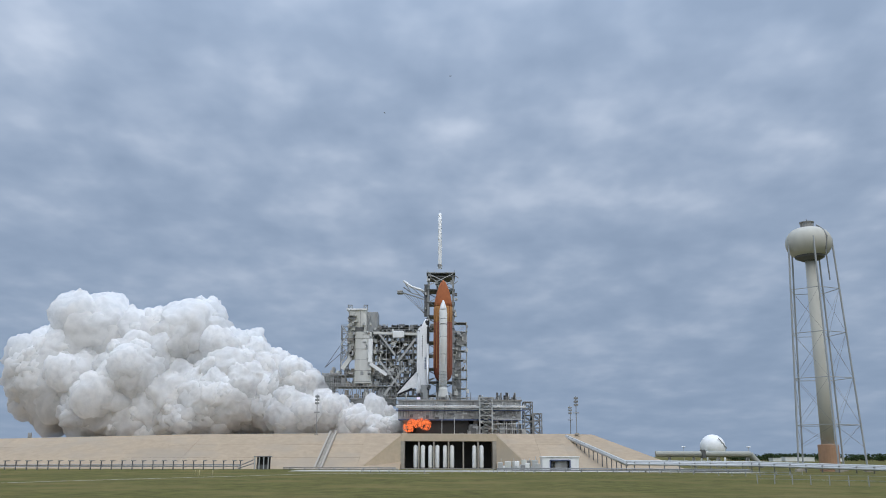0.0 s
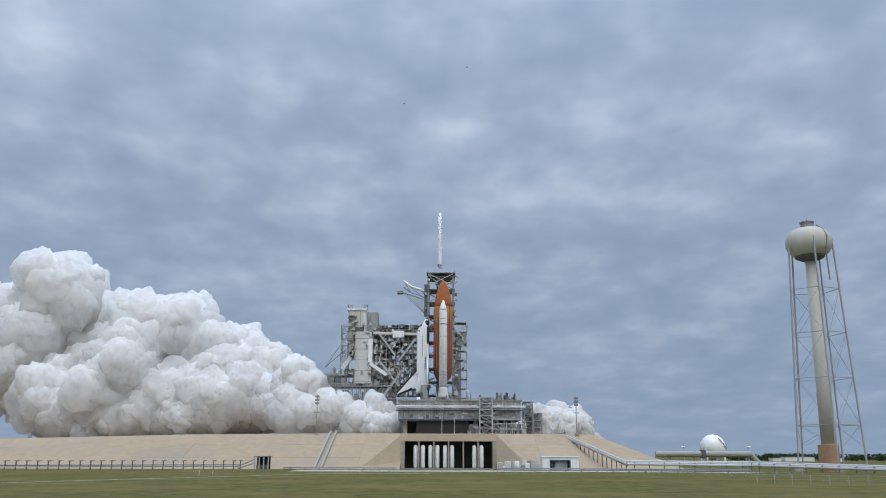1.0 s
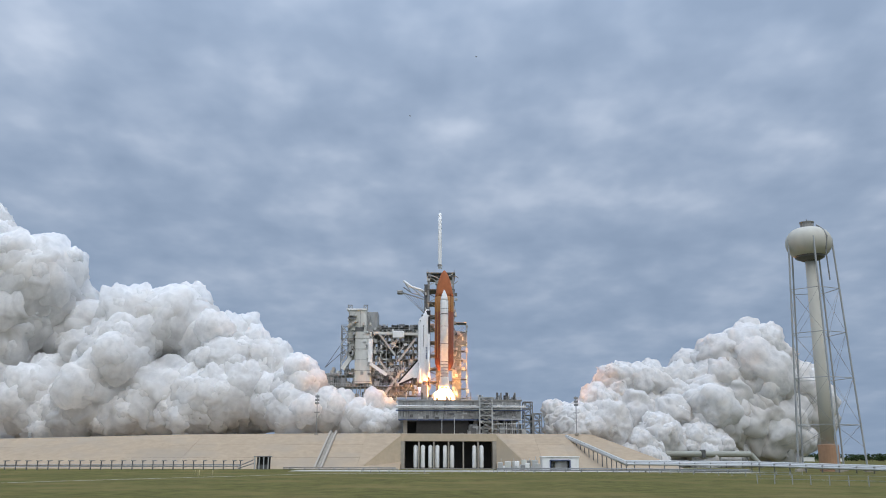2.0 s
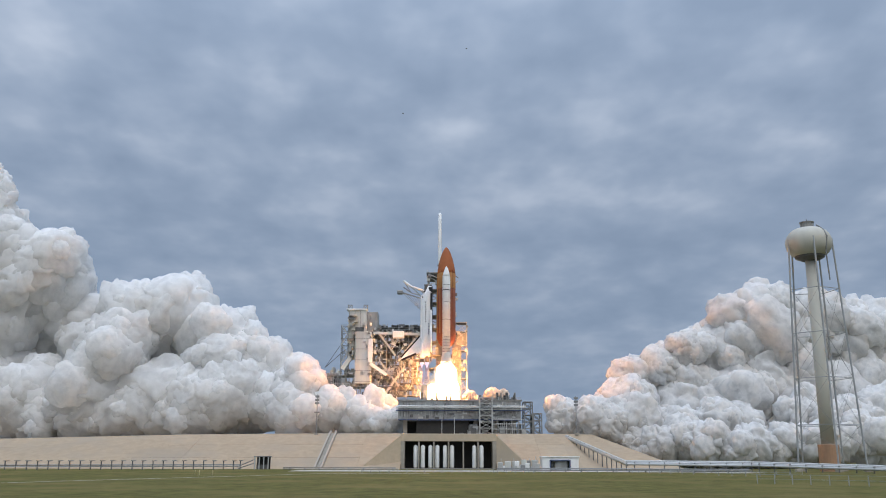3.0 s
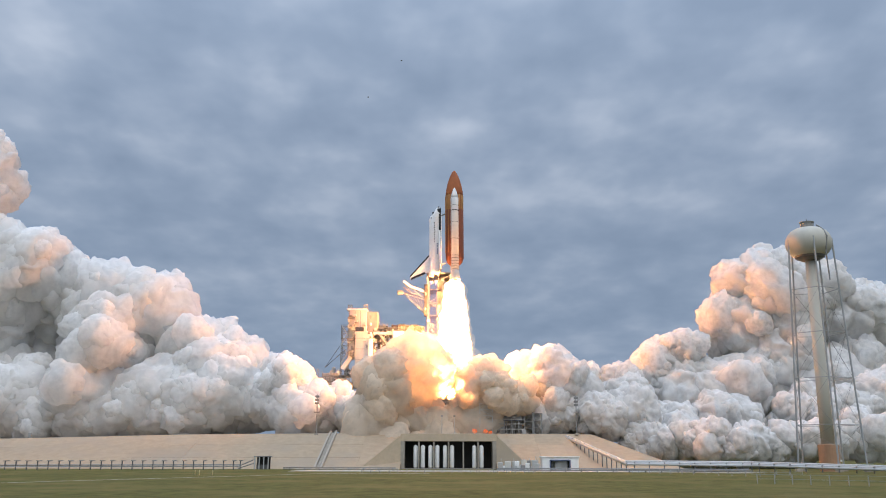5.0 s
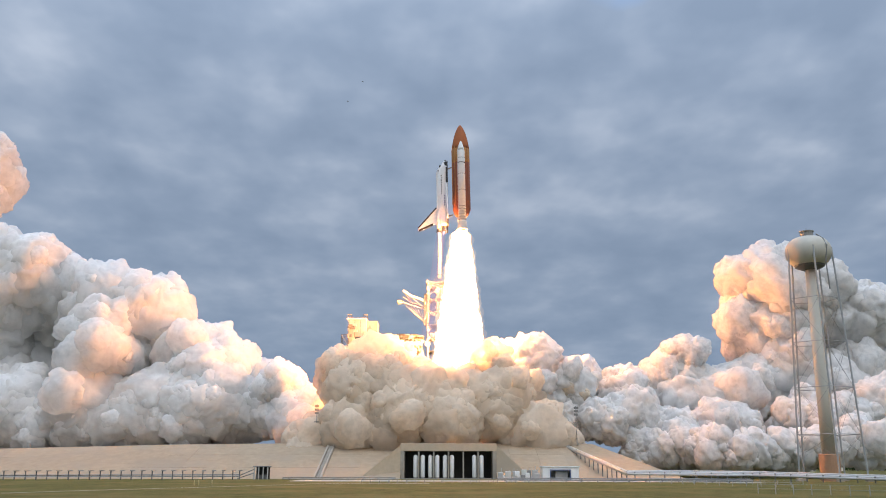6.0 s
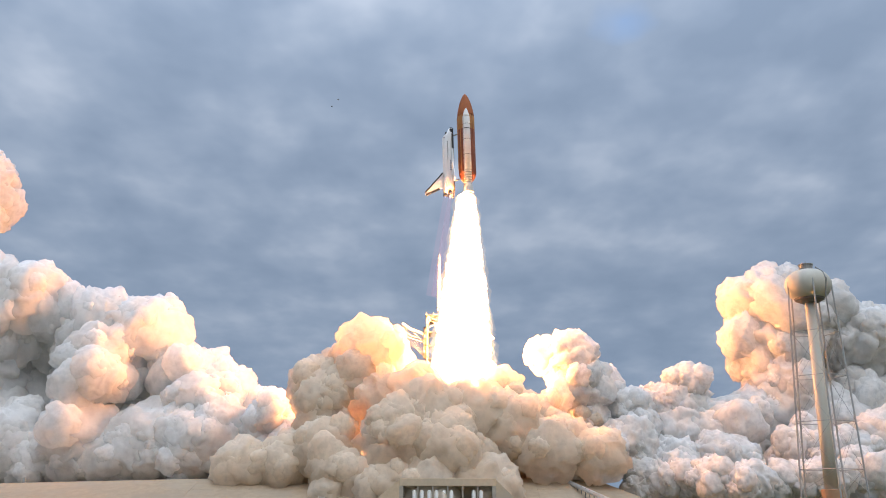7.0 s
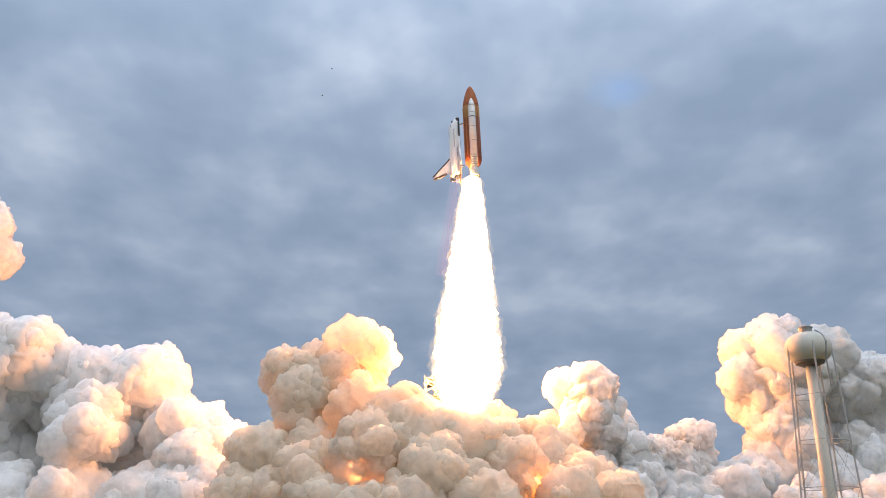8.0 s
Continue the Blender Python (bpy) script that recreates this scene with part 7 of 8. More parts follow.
    walk(right[69], drift(8269, 14, (0, 50.0, 405.0, -17.0), (4.2, 59.8, 405.0, 3.4), (4.8, 62.4, 405.0, 20.2), (6, 59.8, 405.0, 31.2), (6.5, 63.4, 405.0, 35.5), (7, 68.2, 405.0, 41.0), (8, 71.4, 405.0, 48.3)))
    walk(right[70], drift(8270, 14, (0, 64.6, 391.7, -19.8), (1.7, 64.6, 391.7, -19.8), (1.8, 65.4, 391.7, -17.2), (2.2, 72.3, 391.7, 1.1), (2.4, 76.3, 391.7, 5.6), (3, 86.6, 391.7, 8.1), (8, 89.3, 391.7, 13.0)))
    walk(right[71], drift(8271, 14, (0, 65.0, 391.6, -18.8), (1.7, 65.0, 391.6, -18.8), (1.8, 65.9, 391.6, -16.3), (2.2, 73.5, 391.6, 3.6), (2.3, 75.7, 391.6, 6.3), (3, 96.0, 385.1, 9.6), (8, 97.0, 385.1, 15.6)))
    walk(right[72], drift(8272, 14, (0, 66.3, 396.4, -19.2), (1.8, 66.3, 396.4, -19.2), (2.3, 76.2, 396.4, 2.7), (2.4, 79.0, 395.4, 5.0), (3, 93.8, 389.9, 7.8), (8, 94.6, 389.9, 11.4)))
    walk(right[73], drift(8273, 14, (0, 61.9, 394.0, -19.4), (1.4, 61.9, 394.0, -19.4), (1.7, 66.1, 394.0, -4.0), (1.8, 67.0, 394.0, -3.7), (2.4, 77.7, 394.0, 10.0), (3, 86.7, 394.0, 13.0), (8, 87.1, 394.0, 20.3)))
    walk(pad[0], drift(6700, 14, (0, 1.7, 393.0, -5.4), (2.9, 1.7, 393.0, -5.4), (3.3, 4.2, 393.0, 15.1), (3.5, 4.2, 393.0, 22.4), (4, -5.9, 393.0, 28.6), (4.5, -14.7, 393.0, 29.8), (5.2, -30.9, 390.0, 35.7), (6, -44.9, 390.0, 44.4), (6.5, -51.3, 390.0, 48.7), (7, -56.6, 390.0, 54.5), (7.5, -60.9, 390.0, 69.8), (8, -69.4, 390.0, 88.1)))
    walk(pad[1], drift(6701, 14, (0, 1.7, 409.8, -12.5), (3.2, 1.7, 409.8, -12.5), (4, 4.2, 409.8, 12.7), (4.5, -1, 388, 35.5), (6, -27.3, 390.0, 45.7), (6.5, -30.7, 390.0, 53.8), (7, -31.6, 390.0, 68.6), (7.5, -35.8, 390.0, 84.2), (8, -37.4, 390.0, 97.4)))
    walk(pad[2], drift(6702, 14, (0, 11.5, 392.0, -5.3), (3.2, 11.5, 392.0, -5.3), (4, 14.2, 392.0, 27.3), (4.5, 18.0, 392.0, 33.5), (6, 21.8, 390.0, 48.4), (6.5, 23.1, 390.0, 52.1), (7, 26.9, 390.0, 50.9), (8, 24.5, 390.0, 63.6)))
    walk(pad[3], drift(6703, 14, (0, 18.9, 392.0, -5.3), (3.4, 18.9, 392.0, -5.3), (4, 22.9, 392.0, 24.9), (4.5, 29.2, 392.0, 28.1), (6, 35.4, 390.0, 35.9), (6.5, 39.3, 390.0, 39.6), (7, 43.1, 390.0, 42.1), (8, 43.5, 390.0, 61.1)))
    walk(pad[4], drift(6704, 14, (0, -0.7, 411.5, -17.3), (3.6, -0.7, 411.5, -17.3), (4.5, -5.8, 411.5, 7.8), (5.2, -10.9, 394.0, 26.1), (6, -12.0, 386.0, 33.0), (6.5, -11.8, 380.0, 38.6), (7, -11.8, 378.0, 44.5), (8, -16.8, 375.0, 62.5)))
    walk(pad[5], drift(6705, 14, (0, 13.9, 410.3, -17.1), (3.8, 13.9, 410.3, -17.1), (4.5, 11.6, 410.3, 5.4), (5.2, 11.7, 392.0, 22.4), (6, 11.5, 384.0, 30.5), (6.5, 12.6, 380.0, 35.1), (7, 12.5, 377.0, 39.6), (8, 10.0, 374.0, 52.6)))
    walk(pad[6], drift(6706, 14, (0, -15.3, 410.8, -17.2), (4, -15.3, 410.8, -17.2), (4.6, -23.0, 392.0, 4.1), (6, -35.6, 388.0, 30.6), (6.5, -39.4, 388.0, 35.6), (7, -48.3, 388.0, 40.5), (8, -56.8, 388.0, 68.2)))
    walk(pad[7], drift(6707, 14, (0, 28.5, 408.6, -17.1), (4.2, 28.5, 408.6, -17.1), (4.8, 26.4, 408.6, 6.6), (6, 26.4, 388.0, 25.9), (6.5, 30.2, 388.0, 28.4), (8, 46.8, 388.0, 48.2)))
    walk(pad[8], drift(6708, 14, (0, -10.3, 408.4, -16.9), (5, -10.3, 388.0, -16.9), (6, -19.9, 376.0, 21.6), (6.5, -17.2, 368.0, 23.6), (7, -19.3, 362.0, 26.7), (8, -30.9, 358.0, 44.7)))
    walk(pad[9], drift(6709, 14, (0, 8.9, 407.8, -16.9), (5, 8.9, 388.0, -16.9), (6, 1.6, 376.0, 21.7), (6.5, 1.6, 366.0, 21.2), (7, 1.5, 360.0, 23.2), (8, -3.1, 355.0, 38.7)))
    walk(pad[10], drift(6710, 14, (0, -34.3, 386.0, -16.9), (5, -34.3, 386.0, -16.9), (6, -39.2, 378.0, 20.5), (7, -48.0, 370.0, 24.8), (8, -54.8, 364.0, 40.6)))
    walk(pad[11], drift(6711, 14, (0, -53.5, 386.0, -16.9), (5.2, -53.5, 386.0, -16.9), (6.2, -53.9, 380.0, 19.3), (7, -62.7, 374.0, 21.4), (8, -75.2, 370.0, 50.7)))
    walk(pad[12], drift(6712, 14, (0, 47.3, 386.0, -16.7), (5.2, 47.3, 386.0, -16.7), (6, 41.4, 380.0, 18.4), (7, 44.3, 372.0, 25.1), (8, 53.1, 366.0, 31.7)))
    walk(pad[13], drift(6713, 14, (0, 66.5, 386.0, -16.7), (5.6, 66.5, 386.0, -16.7), (6.5, 62.0, 380.0, 18.4), (7, 65.9, 374.0, 22.9), (8, 72.3, 368.0, 31.9)))
    walk(pad[14], drift(6714, 14, (0, -77.0, 384.0, -16.9), (5.6, -77.0, 384.0, -16.9), (6.5, -82.3, 378.0, 15.7), (7.2, -83.5, 372.0, 19.0), (8, -82.8, 366.0, 31.4)))
    walk(pad[15], drift(6715, 14, (0, -5.2, 407.1, -24.9), (6.2, -5.2, 372.0, -24.9), (7, -7.4, 354.0, 8.6), (7.5, -7.4, 350.0, 15.0), (8, -14.0, 346.0, 25.7)))
    walk(pad[16], drift(6716, 14, (0, 22.3, 407.1, -24.8), (6.2, 22.3, 372.0, -24.8), (7, 17.3, 356.0, 9.8), (7.5, 19.4, 352.0, 15.2), (8, 17.1, 348.0, 28.1)))
    walk(pad[17], drift(6717, 14, (0, -33.0, 374.0, -25.1), (6.2, -33.0, 374.0, -25.1), (7, -32.6, 360.0, 11.9), (8, -41.2, 352.0, 26.0)))
    walk(pad[18], drift(6718, 14, (0, 4.1, 410.7, -17.0), (4.6, 4.1, 410.7, -17.0), (5.2, 4.1, 390.0, 16.2), (6, 4.1, 384.0, 32.9), (6.5, 4.0, 380.0, 36.2), (7, 1.6, 376.0, 38.3), (8, -4.5, 372.0, 53.5)))
    walk(pad[19], drift(6719, 14, (0, 23.5, 408.5, -17.0), (4.8, 23.5, 408.5, -17.0), (5.4, 23.9, 390.0, 16.3), (6, 23.8, 384.0, 33.0), (7, 26.9, 376.0, 34.8), (8, 25.6, 372.0, 44.0)))
    walk(pad[20], drift(6720, 14, (0, -22.5, 390.0, -17.1), (4.8, -22.5, 390.0, -17.1), (5.4, -23.1, 390.0, 16.1), (6, -23.0, 384.0, 35.3), (7, -25.1, 376.0, 44.3), (8, -35.0, 372.0, 68.1)))
    walk(pad[21], drift(6721, 14, (0, -5.6, 406.0, -12.3), (2.9, -5.6, 406.0, -12.3), (3.3, -4.5, 406.0, -2.4), (3.5, -4.5, 406.0, 1.1), (4, -9.4, 406.0, 4.0), (4.5, -16.8, 406.0, 13.5), (5.2, -27.9, 382.5, 23.8), (6, -38.3, 381.3, 35.5), (6.5, -43.3, 381.3, 40.0), (7, -50.2, 381.3, 45.2), (7.5, -54.4, 381.3, 59.5), (8, -60.6, 381.3, 75.2)))
    walk(pad[22], drift(6722, 14, (0, -0.1, 405.6, -10.1), (2.9, -0.1, 405.6, -10.1), (3.3, 1.3, 405.6, 1.8), (3.5, 1.6, 405.6, 8.7), (4, -2.7, 405.6, 20.0), (4.5, -11.1, 405.6, 26.2), (5.2, -25.0, 398.7, 34.5), (6, -38.7, 397.7, 44.9), (6.5, -43.7, 397.7, 51.2), (7, -46.9, 397.7, 61.7), (7.5, -51.3, 397.7, 77.4), (8, -56.4, 397.7, 93.5)))
    walk(pad[23], drift(6723, 14, (0, -6.1, 407.7, -15.1), (3.2, -6.1, 407.7, -15.1), (4, -4.9, 407.7, -2.8), (4.5, -14, 389, 33.5), (6, -30.6, 386.8, 37.6), (6.5, -34.2, 386.8, 44.0), (7, -39.1, 386.8, 53.7), (7.5, -43.2, 386.8, 68.3), (8, -46.2, 386.8, 81.8)))
    walk(pad[24], drift(6724, 14, (0, 14.1, 386.4, -7.8), (3.2, 14.1, 386.4, -7.8), (3.4, 14.5, 386.4, -3.8), (4, 17.4, 386.4, 23.1), (4.5, 22.4, 386.4, 27.7), (6, 27.3, 384.4, 38.8), (6.5, 29.9, 384.4, 42.5), (7, 33.6, 384.4, 43.2), (8, 32.6, 384.4, 58.7)))
    walk(pad[25], drift(6725, 14, (0, 15.1, 405.0, -13.7), (3.2, 15.1, 405.0, -13.7), (4, 16.1, 405.0, 5.9), (4.5, 13, 389, 33.5), (6, 19.0, 392.6, 37.5), (6.5, 20.2, 390.6, 41.7), (7, 22.1, 389.1, 43.5), (8, 19.6, 387.6, 56.5)))
    walk(pad[26], drift(6726, 14, (0, 16.6, 404.0, -11.4), (3.4, 16.6, 404.0, -11.4), (4, 18.2, 404.0, 6.5), (4.5, 20.5, 404.0, 16.1), (6, 23.5, 381.0, 32.4), (6.5, 25.8, 379.0, 36.4), (7, 27.6, 377.5, 39.9), (8, 26.5, 376.0, 55.6)))
    walk(pad[27], drift(6727, 14, (0, -6.7, 407.5, -17.6), (3.6, -6.7, 407.5, -17.6), (4.5, -9.2, 407.5, -5.4), (5, -11.0, 388.0, 0.9), (5.2, -12.7, 386.8, 7.4), (6, -17.1, 378.0, 26.4), (6.5, -15.6, 371.0, 30.1), (7, -16.7, 367.0, 34.5), (8, -25.0, 363.5, 52.3)))
    walk(pad[28], drift(6728, 14, (0, 1.1, 408.5, -18.0), (3.6, 1.1, 408.5, -18.0), (4.5, -1.3, 408.5, -5.8), (4.6, -1.7, 408.5, -4.6), (5.2, -3.8, 386.8, 19.7), (6, -4.4, 379.8, 31.4), (6.5, -4.4, 374.8, 35.8), (7, -5.6, 371.8, 39.7), (8, -11.0, 368.3, 56.1)))
    walk(pad[29], drift(6729, 14, (0, 9.7, 406.7, -19.6), (3.8, 9.7, 406.7, -19.6), (4.5, 8.5, 406.7, -8.7), (5, 8.5, 384.0, -2.9), (5.2, 7.8, 382.8, 3.3), (6, 4.8, 374.0, 22.7), (6.5, 5.3, 367.0, 24.7), (7, 5.2, 362.5, 27.8), (8, 1.7, 358.5, 41.9)))
    walk(pad[30], drift(6730, 14, (0, 8.1, 407.9, -17.8), (3.8, 8.1, 407.9, -17.8), (4.5, 6.9, 407.9, -6.7), (4.6, 6.9, 407.9, -5.5), (5.2, 6.9, 390.8, 18.5), (6, 6.8, 383.8, 30.9), (6.5, 7.4, 379.8, 34.9), (7, 6.1, 376.3, 38.2), (8, 1.8, 372.8, 52.3)))
    walk(pad[31], drift(6731, 14, (0, -18.9, 398.9, -19.3), (4, -18.9, 398.9, -19.3), (4.6, -22.7, 398.9, -8.5), (4.8, -23.6, 398.6, -6.6), (5.4, -26.7, 397.7, 16.2), (6, -29.4, 393.9, 31.8), (6.5, -31.9, 391.9, 36.6), (7, -36.8, 389.9, 41.4), (8, -46.2, 387.9, 67.7)))
    walk(pad[32], drift(6732, 14, (0, -22.8, 390.3, -18.5), (4, -22.8, 390.3, -18.5), (4.6, -26.7, 390.3, -8.0), (5, -28.4, 389.7, -4.2), (6, -35.4, 384.3, 24.1), (6.5, -39.6, 382.3, 27.6), (7, -46.2, 380.3, 31.1), (8, -53.8, 377.3, 52.6)))
    walk(pad[33], drift(6733, 14, (0, 23.0, 406.2, -19.5), (4.2, 23.0, 406.2, -19.5), (4.8, 22.0, 406.2, -7.9), (5.4, 22.2, 384.2, 13.2), (6, 22.1, 380.2, 26.2), (6.5, 24.7, 378.2, 27.9), (7, 28.1, 376.2, 31.5), (8, 32.8, 374.2, 42.5)))
    walk(pad[34], drift(6734, 14, (0, 36.6, 388.4, -19.8), (4.2, 36.6, 388.4, -19.8), (4.8, 35.6, 388.4, -8.2), (5.2, 35.6, 387.7, -5.0), (6, 32.6, 383.4, 19.0), (6.5, 35.2, 381.4, 22.0), (7, 38.7, 379.4, 26.8), (8, 48.6, 376.4, 36.6)))
    walk(pad[35], drift(6735, 14, (0, -14.0, 406.3, -18.9), (4.8, -14.0, 406.3, -18.9), (5, -14.1, 382.9, -13.6), (5.4, -16.1, 380.5, 4.9), (6, -19.0, 373.9, 25.7), (6.5, -18.1, 367.9, 28.8), (7, -19.7, 362.9, 32.5), (8, -30.3, 358.9, 53.0)))
    walk(pad[36], drift(6736, 14, (0, 5.0, 406.8, -16.3), (4.6, 5.0, 406.8, -16.3), (5, 5.0, 384.4, -5.5), (5.2, 4.3, 383.2, 3.8), (6, 1.3, 375.4, 27.3), (6.5, 1.3, 368.4, 28.7), (7, 0.1, 363.4, 30.6), (8, -5.1, 358.9, 45.8)))
    walk(pad[37], drift(6737, 14, (0, -43.5, 393.7, -17.3), (5, -43.5, 393.7, -17.3), (5.2, -44.0, 392.9, -13.5), (6, -46.2, 387.3, 16.6), (6.2, -47.1, 385.9, 20.7), (7, -55.2, 379.7, 23.6), (8, -65.0, 374.7, 46.5)))
    walk(pad[38], drift(6738, 14, (0, -68.4, 387.2, -18.9), (5.2, -68.4, 387.2, -18.9), (5.6, -68.5, 386.0, -11.7), (6.2, -70.4, 382.2, 10.1), (6.5, -72.9, 380.0, 16.0), (7, -76.0, 376.0, 17.9), (7.2, -77.5, 374.8, 21.3), (8, -82.2, 370.2, 39.2)))
    walk(pad[39], drift(6739, 14, (0, 57.1, 394.0, -19.6), (5.2, 57.1, 394.0, -19.6), (5.6, 55.6, 392.5, -10.7), (6, 53.1, 389.6, 6.1), (6.5, 52.5, 386.0, 17.9), (7, 55.3, 381.0, 21.9), (8, 63.1, 375.0, 29.9)))
    walk(pad[40], drift(6740, 14, (0, 47.7, 386.1, -16.3), (4.2, 47.7, 386.1, -16.3), (4.8, 46.8, 386.1, -4.7), (5.6, 46.8, 384.8, 1.6), (6, 45.8, 382.8, 12.6), (6.5, 46.4, 381.1, 23.6), (7, 51.2, 378.1, 29.0), (8, 60.0, 375.1, 40.0)))
    walk(pad[41], drift(6741, 14, (0, -56.7, 383.6, -19.7), (5, -56.7, 383.6, -19.7), (5.6, -58.2, 381.2, -8.6), (6, -60.3, 378.3, 6.0), (6.5, -63.8, 374.6, 16.1), (7, -66.4, 370.5, 18.4), (7.2, -67.3, 369.0, 20.4), (8, -69.7, 363.6, 32.9)))
    walk(pad[42], drift(6742, 14, (0, -18.1, 371.6, -25.0), (6.2, -18.1, 371.6, -25.0), (7, -18.9, 355.6, 10.1), (7.5, -21.0, 351.6, 16.8), (8, -26.5, 347.6, 25.6)))
    walk(pad[43], drift(6743, 14, (0, 7.1, 405.0, -27.9), (6.2, 7.1, 376.3, -27.9), (7, 3.5, 359.3, 6.5), (7.5, 4.6, 355.3, 12.5), (8, 0.0, 351.3, 24.5)))
    walk(pad[44], drift(6744, 14, (0, 16.0, 405.3, -21.3), (5, 16.0, 383.6, -21.3), (6, 12.3, 377.6, -2.2), (6.2, 12.3, 375.6, -2.1), (6.5, 11.2, 369.6, 4.5), (7, 9.6, 361.6, 16.5), (7.5, 9.6, 358.3, 23.1), (8, 7.2, 355.1, 33.6)))
    walk(pad[45], drift(6745, 14, (0, -35.3, 375.1, -23.8), (5, -35.3, 375.1, -23.8), (6, -37.7, 371.1, -5.7), (6.2, -38.6, 370.3, -5.2), (7, -41.7, 360.1, 15.0), (8, -49.3, 353.1, 29.7)))
    walk(pad[46], drift(6746, 14, (0, 21.4, 406.9, -17.0), (4.8, 20.3, 406.9, -2.3), (5.4, 20.5, 389.2, 20.3), (6, 20.3, 383.2, 31.7), (7, 22.4, 375.7, 37.1), (8, 20.5, 372.2, 48.2)))
    walk(steam[0], drift(8300, 14, (0, 21.9, 398.0, 16.5), (2.2, 21.9, 398.0, 16.5), (2.8, 22.1, 398.0, 30.9), (3.2, 23.3, 398.0, 31.5), (4, 28.4, 398.0, 30.2), (5, 45.0, 398.0, 34.0), (8, 65.9, 398.0, 46.8)))
    walk(steam[1], drift(8301, 14, (0, 24.4, 398.0, 16.5), (2.2, 24.4, 398.0, 16.5), (2.8, 26.6, 398.0, 30.7), (3.2, 27.1, 398.0, 31.2), (4, 30.9, 398.0, 28.5), (5, 50.1, 398.0, 31.5), (8, 70.9, 398.0, 44.2)))
    walk(steam[2], drift(8302, 14, (0, 8.0, 398.0, 16.5), (2.1, 8.0, 398.0, 16.5), (2.7, 11.9, 398.0, 30.2), (3.2, 13.1, 398.0, 30.9), (4, 19.5, 398.0, 31.4), (5, 29.8, 398.0, 36.5), (8, 45.5, 398.0, 51.9)))
    walk(fires[0], drift(7000, 40, (0, -15.0, 386.0, 16.8), (0.5, -16.0, 386.0, 16.5), (0.9, -19.0, 386.0, 6.5), (8, -18.8, 386.0, -7.6)))
    walk(fires[1], drift(7001, 40, (0, -11.1, 386.0, 18.5), (0.5, -11.8, 386.0, 18.0), (0.9, -11.7, 386.0, 6.5), (8, -11.6, 386.0, -7.6)))
    walk(fires[2], drift(7002, 40, (0, -7.4, 386.0, 18.0), (0.5, -7.7, 386.0, 18.0), (0.9, -7.6, 386.0, 6.5), (8, -7.5, 386.0, -7.6)))
    walk(fires[3], drift(7003, 40, (0, -13.5, 386.0, 18.9), (0.5, -10.1, 386.0, 18.5), (0.9, -10.0, 386.0, 6.5), (8, -9.9, 386.0, -7.6)))
    walk(fires[4], drift(7004, 40, (0, -9.4, 386.0, 18.9), (0.5, -14.0, 386.0, 18.0), (0.9, -13.9, 386.0, 6.5), (8, -13.7, 386.0, -7.6)))
    walk(fires[5], drift(7005, 40, (0, 11.3, 382.0, 1.9), (3.2, 11.3, 382.0, 1.9), (3.6, 10.4, 382.0, 15.5), (4.5, 11.8, 382.0, 15.5), (5.5, 16.2, 382.0, 14.8), (6.4, 18.6, 382.0, 14.1), (7, 18.4, 382.0, -5.1), (8, 18.4, 382.0, -5.1)))
    walk(fires[6], drift(7006, 40, (0, 16.1, 382.0, 1.9), (3.4, 16.1, 382.0, 1.9), (4, 15.2, 382.0, 14.8), (4.5, 16.2, 382.0, 15.3), (5.5, 20.5, 382.0, 14.8), (6.4, 22.1, 382.0, 6.6), (7, 22.0, 382.0, -5.1), (8, 22.0, 382.0, -5.1)))
    walk(fires[7], drift(7007, 40, (0, 19.7, 382.0, 1.9), (4, 19.7, 382.0, 1.9), (4.4, 18.6, 382.0, 14.8), (5.8, 23.4, 382.0, 14.1), (6.2, 23.4, 382.0, 8.9), (7, 23.2, 382.0, -5.1), (8, 23.2, 382.0, -5.1)))
    walk(deck_fire[0], drift(6800, 40, (0, 0.5, 408.0, 1.6), (2.3, 0.5, 408.0, 1.6), (2.8, 0.4, 408.0, 28.2), (3, 0.4, 408.0, 34.6), (3.5, 1.7, 408.0, 40.4), (4, 4.3, 408.0, 45.1), (4.5, 5.1, 408.0, 50.3), (5.2, 5.1, 408.0, 42.5), (6, 8.3, 408.0, 42.5), (6.6, 8.3, 408.0, 32.1), (7.2, 4.3, 408.0, -8.3), (8, 4.3, 408.0, -8.3)))
    walk(deck_fire[1], drift(6801, 40, (0, -2.1, 405.0, 1.7), (2.4, -2.1, 405.0, 1.7), (2.8, -2.9, 405.0, 28.0), (3, -4.0, 405.0, 32.4), (3.5, -3.5, 405.0, 34.4), (4, -1.4, 405.0, 39.1), (4.5, 0.4, 405.0, 44.8), (5.2, 1.7, 405.0, 34.4), (6, 3.0, 405.0, 16.6), (6.6, 3.0, 405.0, -8.2), (8, 3.0, 405.0, -8.2)))
    walk(deck_fire[2], drift(6802, 40, (0, 4.4, 411.0, -3.4), (3, 4.4, 411.0, -3.4), (3.5, 4.4, 411.0, 34.9), (4, 3.8, 411.0, 52.0), (4.5, 5.2, 411.0, 57.3), (5.2, 6.0, 411.0, 52.0), (6, 7.6, 411.0, 48.0), (6.6, 5.7, 411.0, 32.3), (7.2, 4.4, 411.0, -8.3), (8, 4.4, 411.0, -8.3)))
    walk(inner[0], drift(7300, 40, (0, -15.8, 401.0, -6.1), (4.6, -15.8, 401.0, -6.1), (5.3, -23.8, 401.0, 21.0), (6, -36.9, 401.0, 36.1), (6.5, -44.6, 401.0, 37.3), (7, -47.2, 401.0, 38.6), (7.5, -50.1, 401.0, 48.9), (8, -55.7, 401.0, 59.3)))
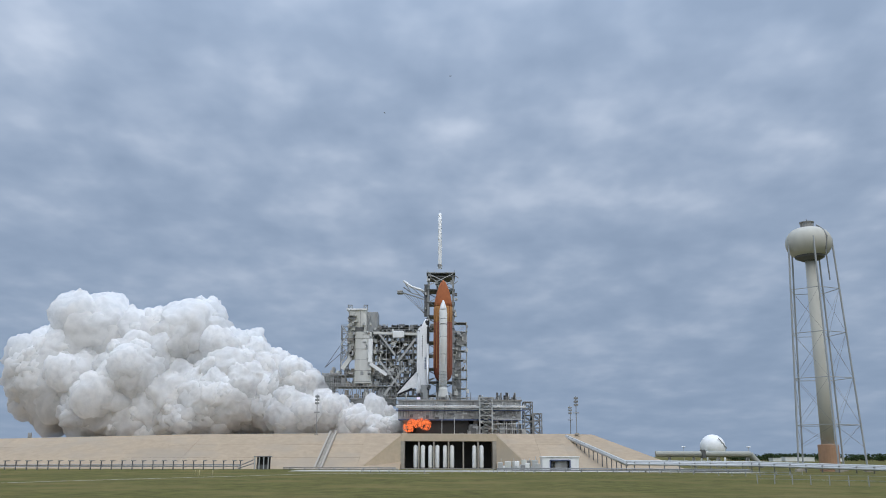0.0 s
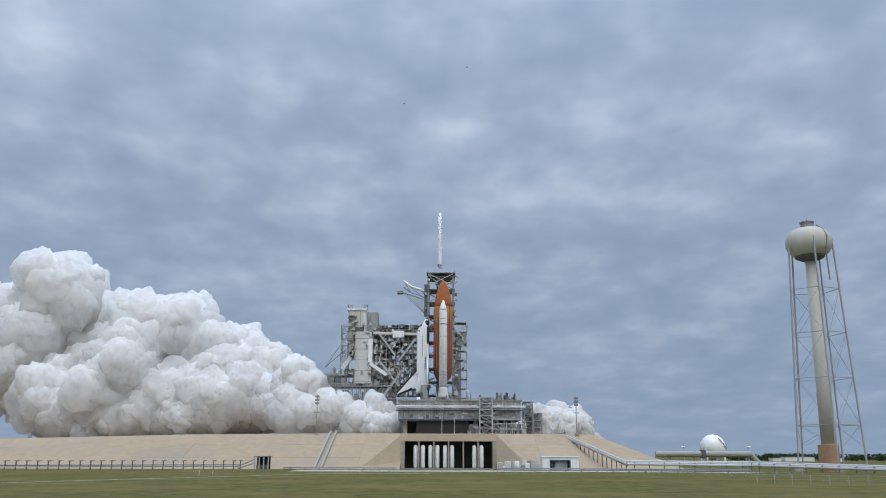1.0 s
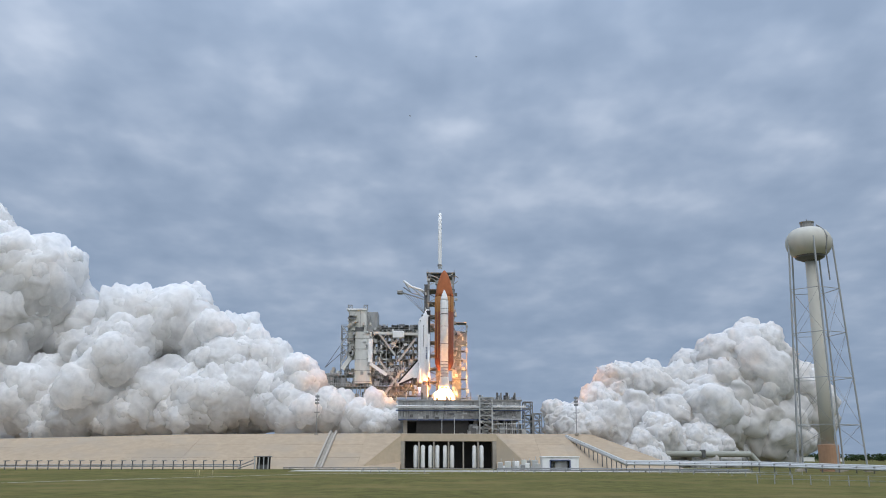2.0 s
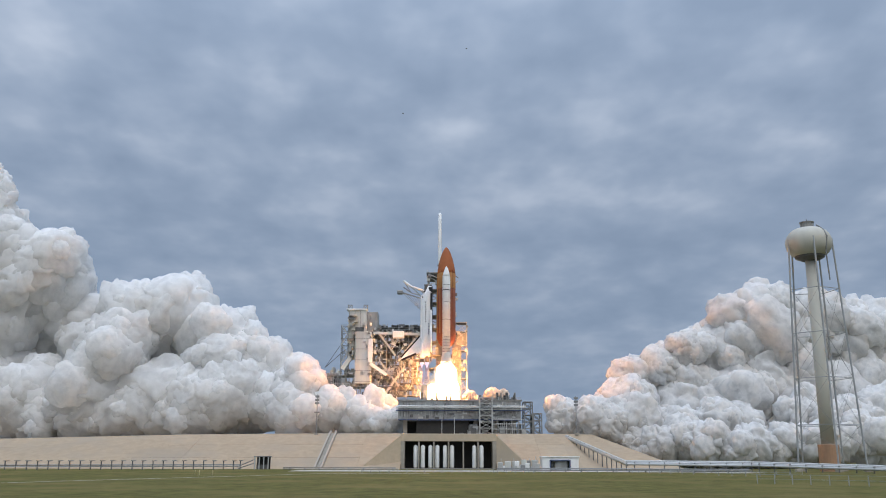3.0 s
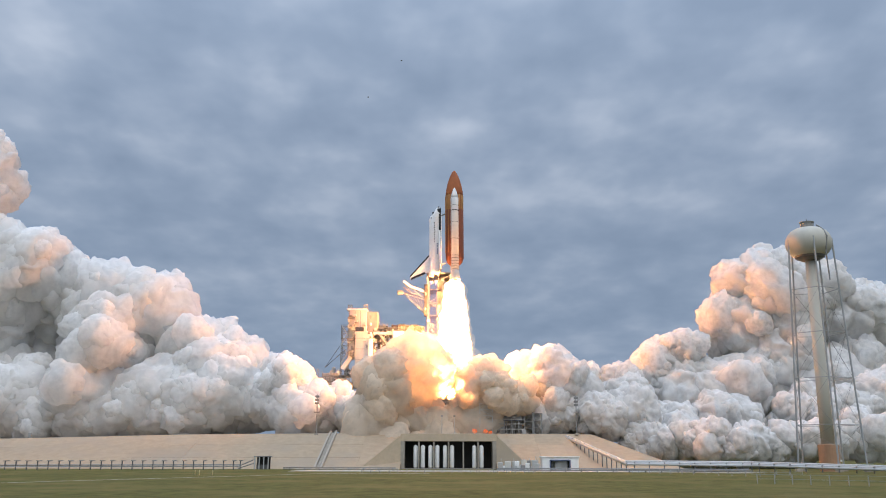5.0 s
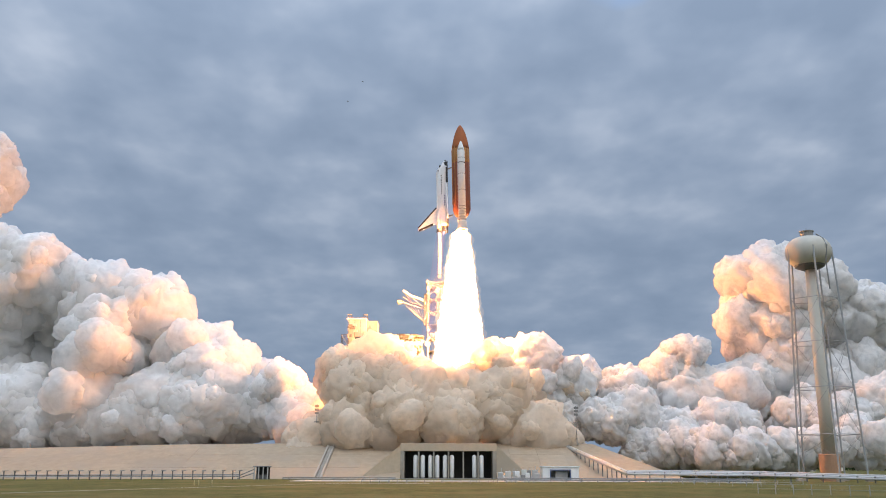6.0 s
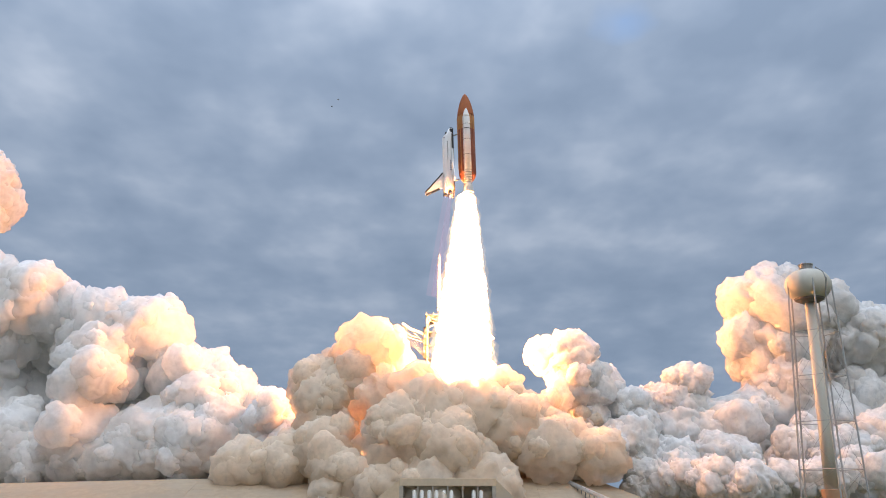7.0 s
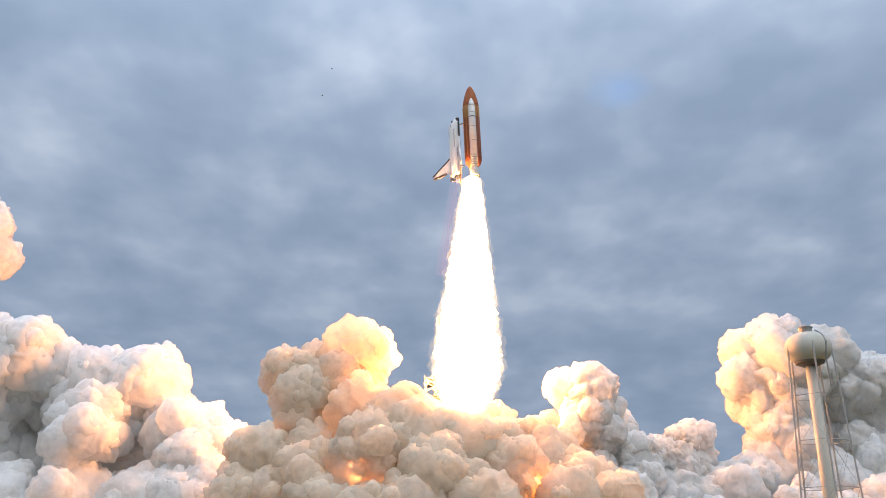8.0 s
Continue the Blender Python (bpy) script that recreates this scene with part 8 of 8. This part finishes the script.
    walk(inner[1], drift(7301, 40, (0, -0.7, 399.0, -6.0), (4.6, -0.7, 399.0, -6.0), (5.3, -3.4, 399.0, 20.9), (6, -11.1, 399.0, 33.5), (7, -16.3, 399.0, 38.5), (7.5, -21.5, 399.0, 48.7), (8, -27.0, 399.0, 64.3)))
    walk(inner[2], drift(7302, 40, (0, 19.2, 399.0, -6.0), (4.6, 19.2, 399.0, -6.0), (5.3, 19.5, 399.0, 21.0), (6, 19.6, 399.0, 33.5), (7, 24.7, 399.0, 36.1), (8, 27.4, 399.0, 48.9)))
    walk(inner[3], drift(7303, 40, (0, -35.7, 399.0, -6.1), (5, -35.7, 399.0, -6.1), (6, -46.6, 399.0, 25.8), (6.5, -51.7, 399.0, 24.6), (7, -56.9, 399.0, 27.0), (8, -65.2, 399.0, 43.5)))
    walk(inner[4], drift(7304, 40, (0, 4.1, 390.0, -7.7), (5.2, 4.1, 390.0, -7.7), (5.8, 4.1, 390.0, 21.1), (6.3, 2.9, 386.0, 30.6), (7, 1.6, 380.0, 32.6), (8, 0.4, 376.0, 44.3)))
    walk(inner[5], drift(7305, 40, (0, -15.3, 388.0, -7.6), (5.6, -15.3, 388.0, -7.6), (6.4, -22.9, 384.0, 30.4), (7, -25.0, 378.0, 32.4), (8, -34.5, 372.0, 43.8)))
    walk(inner[6], drift(7306, 40, (0, 33.4, 390.0, -7.6), (5.6, 33.4, 390.0, -7.6), (6.4, 32.5, 386.0, 30.7), (7, 33.3, 380.0, 32.7), (8, 37.7, 374.0, 39.4)))
    walk(back[0], drift(7800, 14, (0, -165, 475, 40), (1.5, -200, 475, 48), (4, -208, 475, 56), (8, -213, 475, 62)))
    walk(back[1], drift(7801, 14, (0, -140, 472, 38), (1.5, -160, 472, 44), (4, -167, 472, 54), (8, -172, 472, 60)))
    walk(back[2], drift(7802, 14, (0, -186, 470, 36), (1.5, -228, 470, 50), (4, -232, 470, 62), (8, -238, 470, 70)))
    walk(inner[7], drift(7307, 40, (0, -30, 404, -8), (4.8, -30, 404, -8), (5.6, -35, 403, 15), (6, -38, 402, 19), (7, -41, 400, 22), (8, -45, 398, 32)))
    walk(inner[8], drift(7308, 40, (0, -40, 404, -8), (5, -40, 404, -8), (5.7, -45, 404, 17), (6, -48, 404, 21), (7, -53, 402, 23), (8, -58, 400, 34)))
    walk(birds[0], drift(0, 30, (0, 1.3, 150.0, 73.4), (0.5, 2.7, 150.0, 74.6), (1, 4.4, 150.0, 75.2), (1.5, 6.3, 150.0, 76.2), (3.5, 2.3, 150.0, 79.2), (6.5, -17.7, 150.0, 73.8), (8, -21.7, 150.0, 98.0)))
    walk(birds[1], drift(1, 30, (0, -10.8, 150.0, 66.1), (0.5, -9.1, 150.0, 66.8), (1, -7.2, 150.0, 67.9), (1.5, -6.0, 150.0, 65.5), (3, -7.4, 150.0, 66.0), (4, -10.2, 150.0, 68.2), (6.5, -19.3, 150.0, 71.8), (8, -23.3, 150.0, 92.0)))


motions()
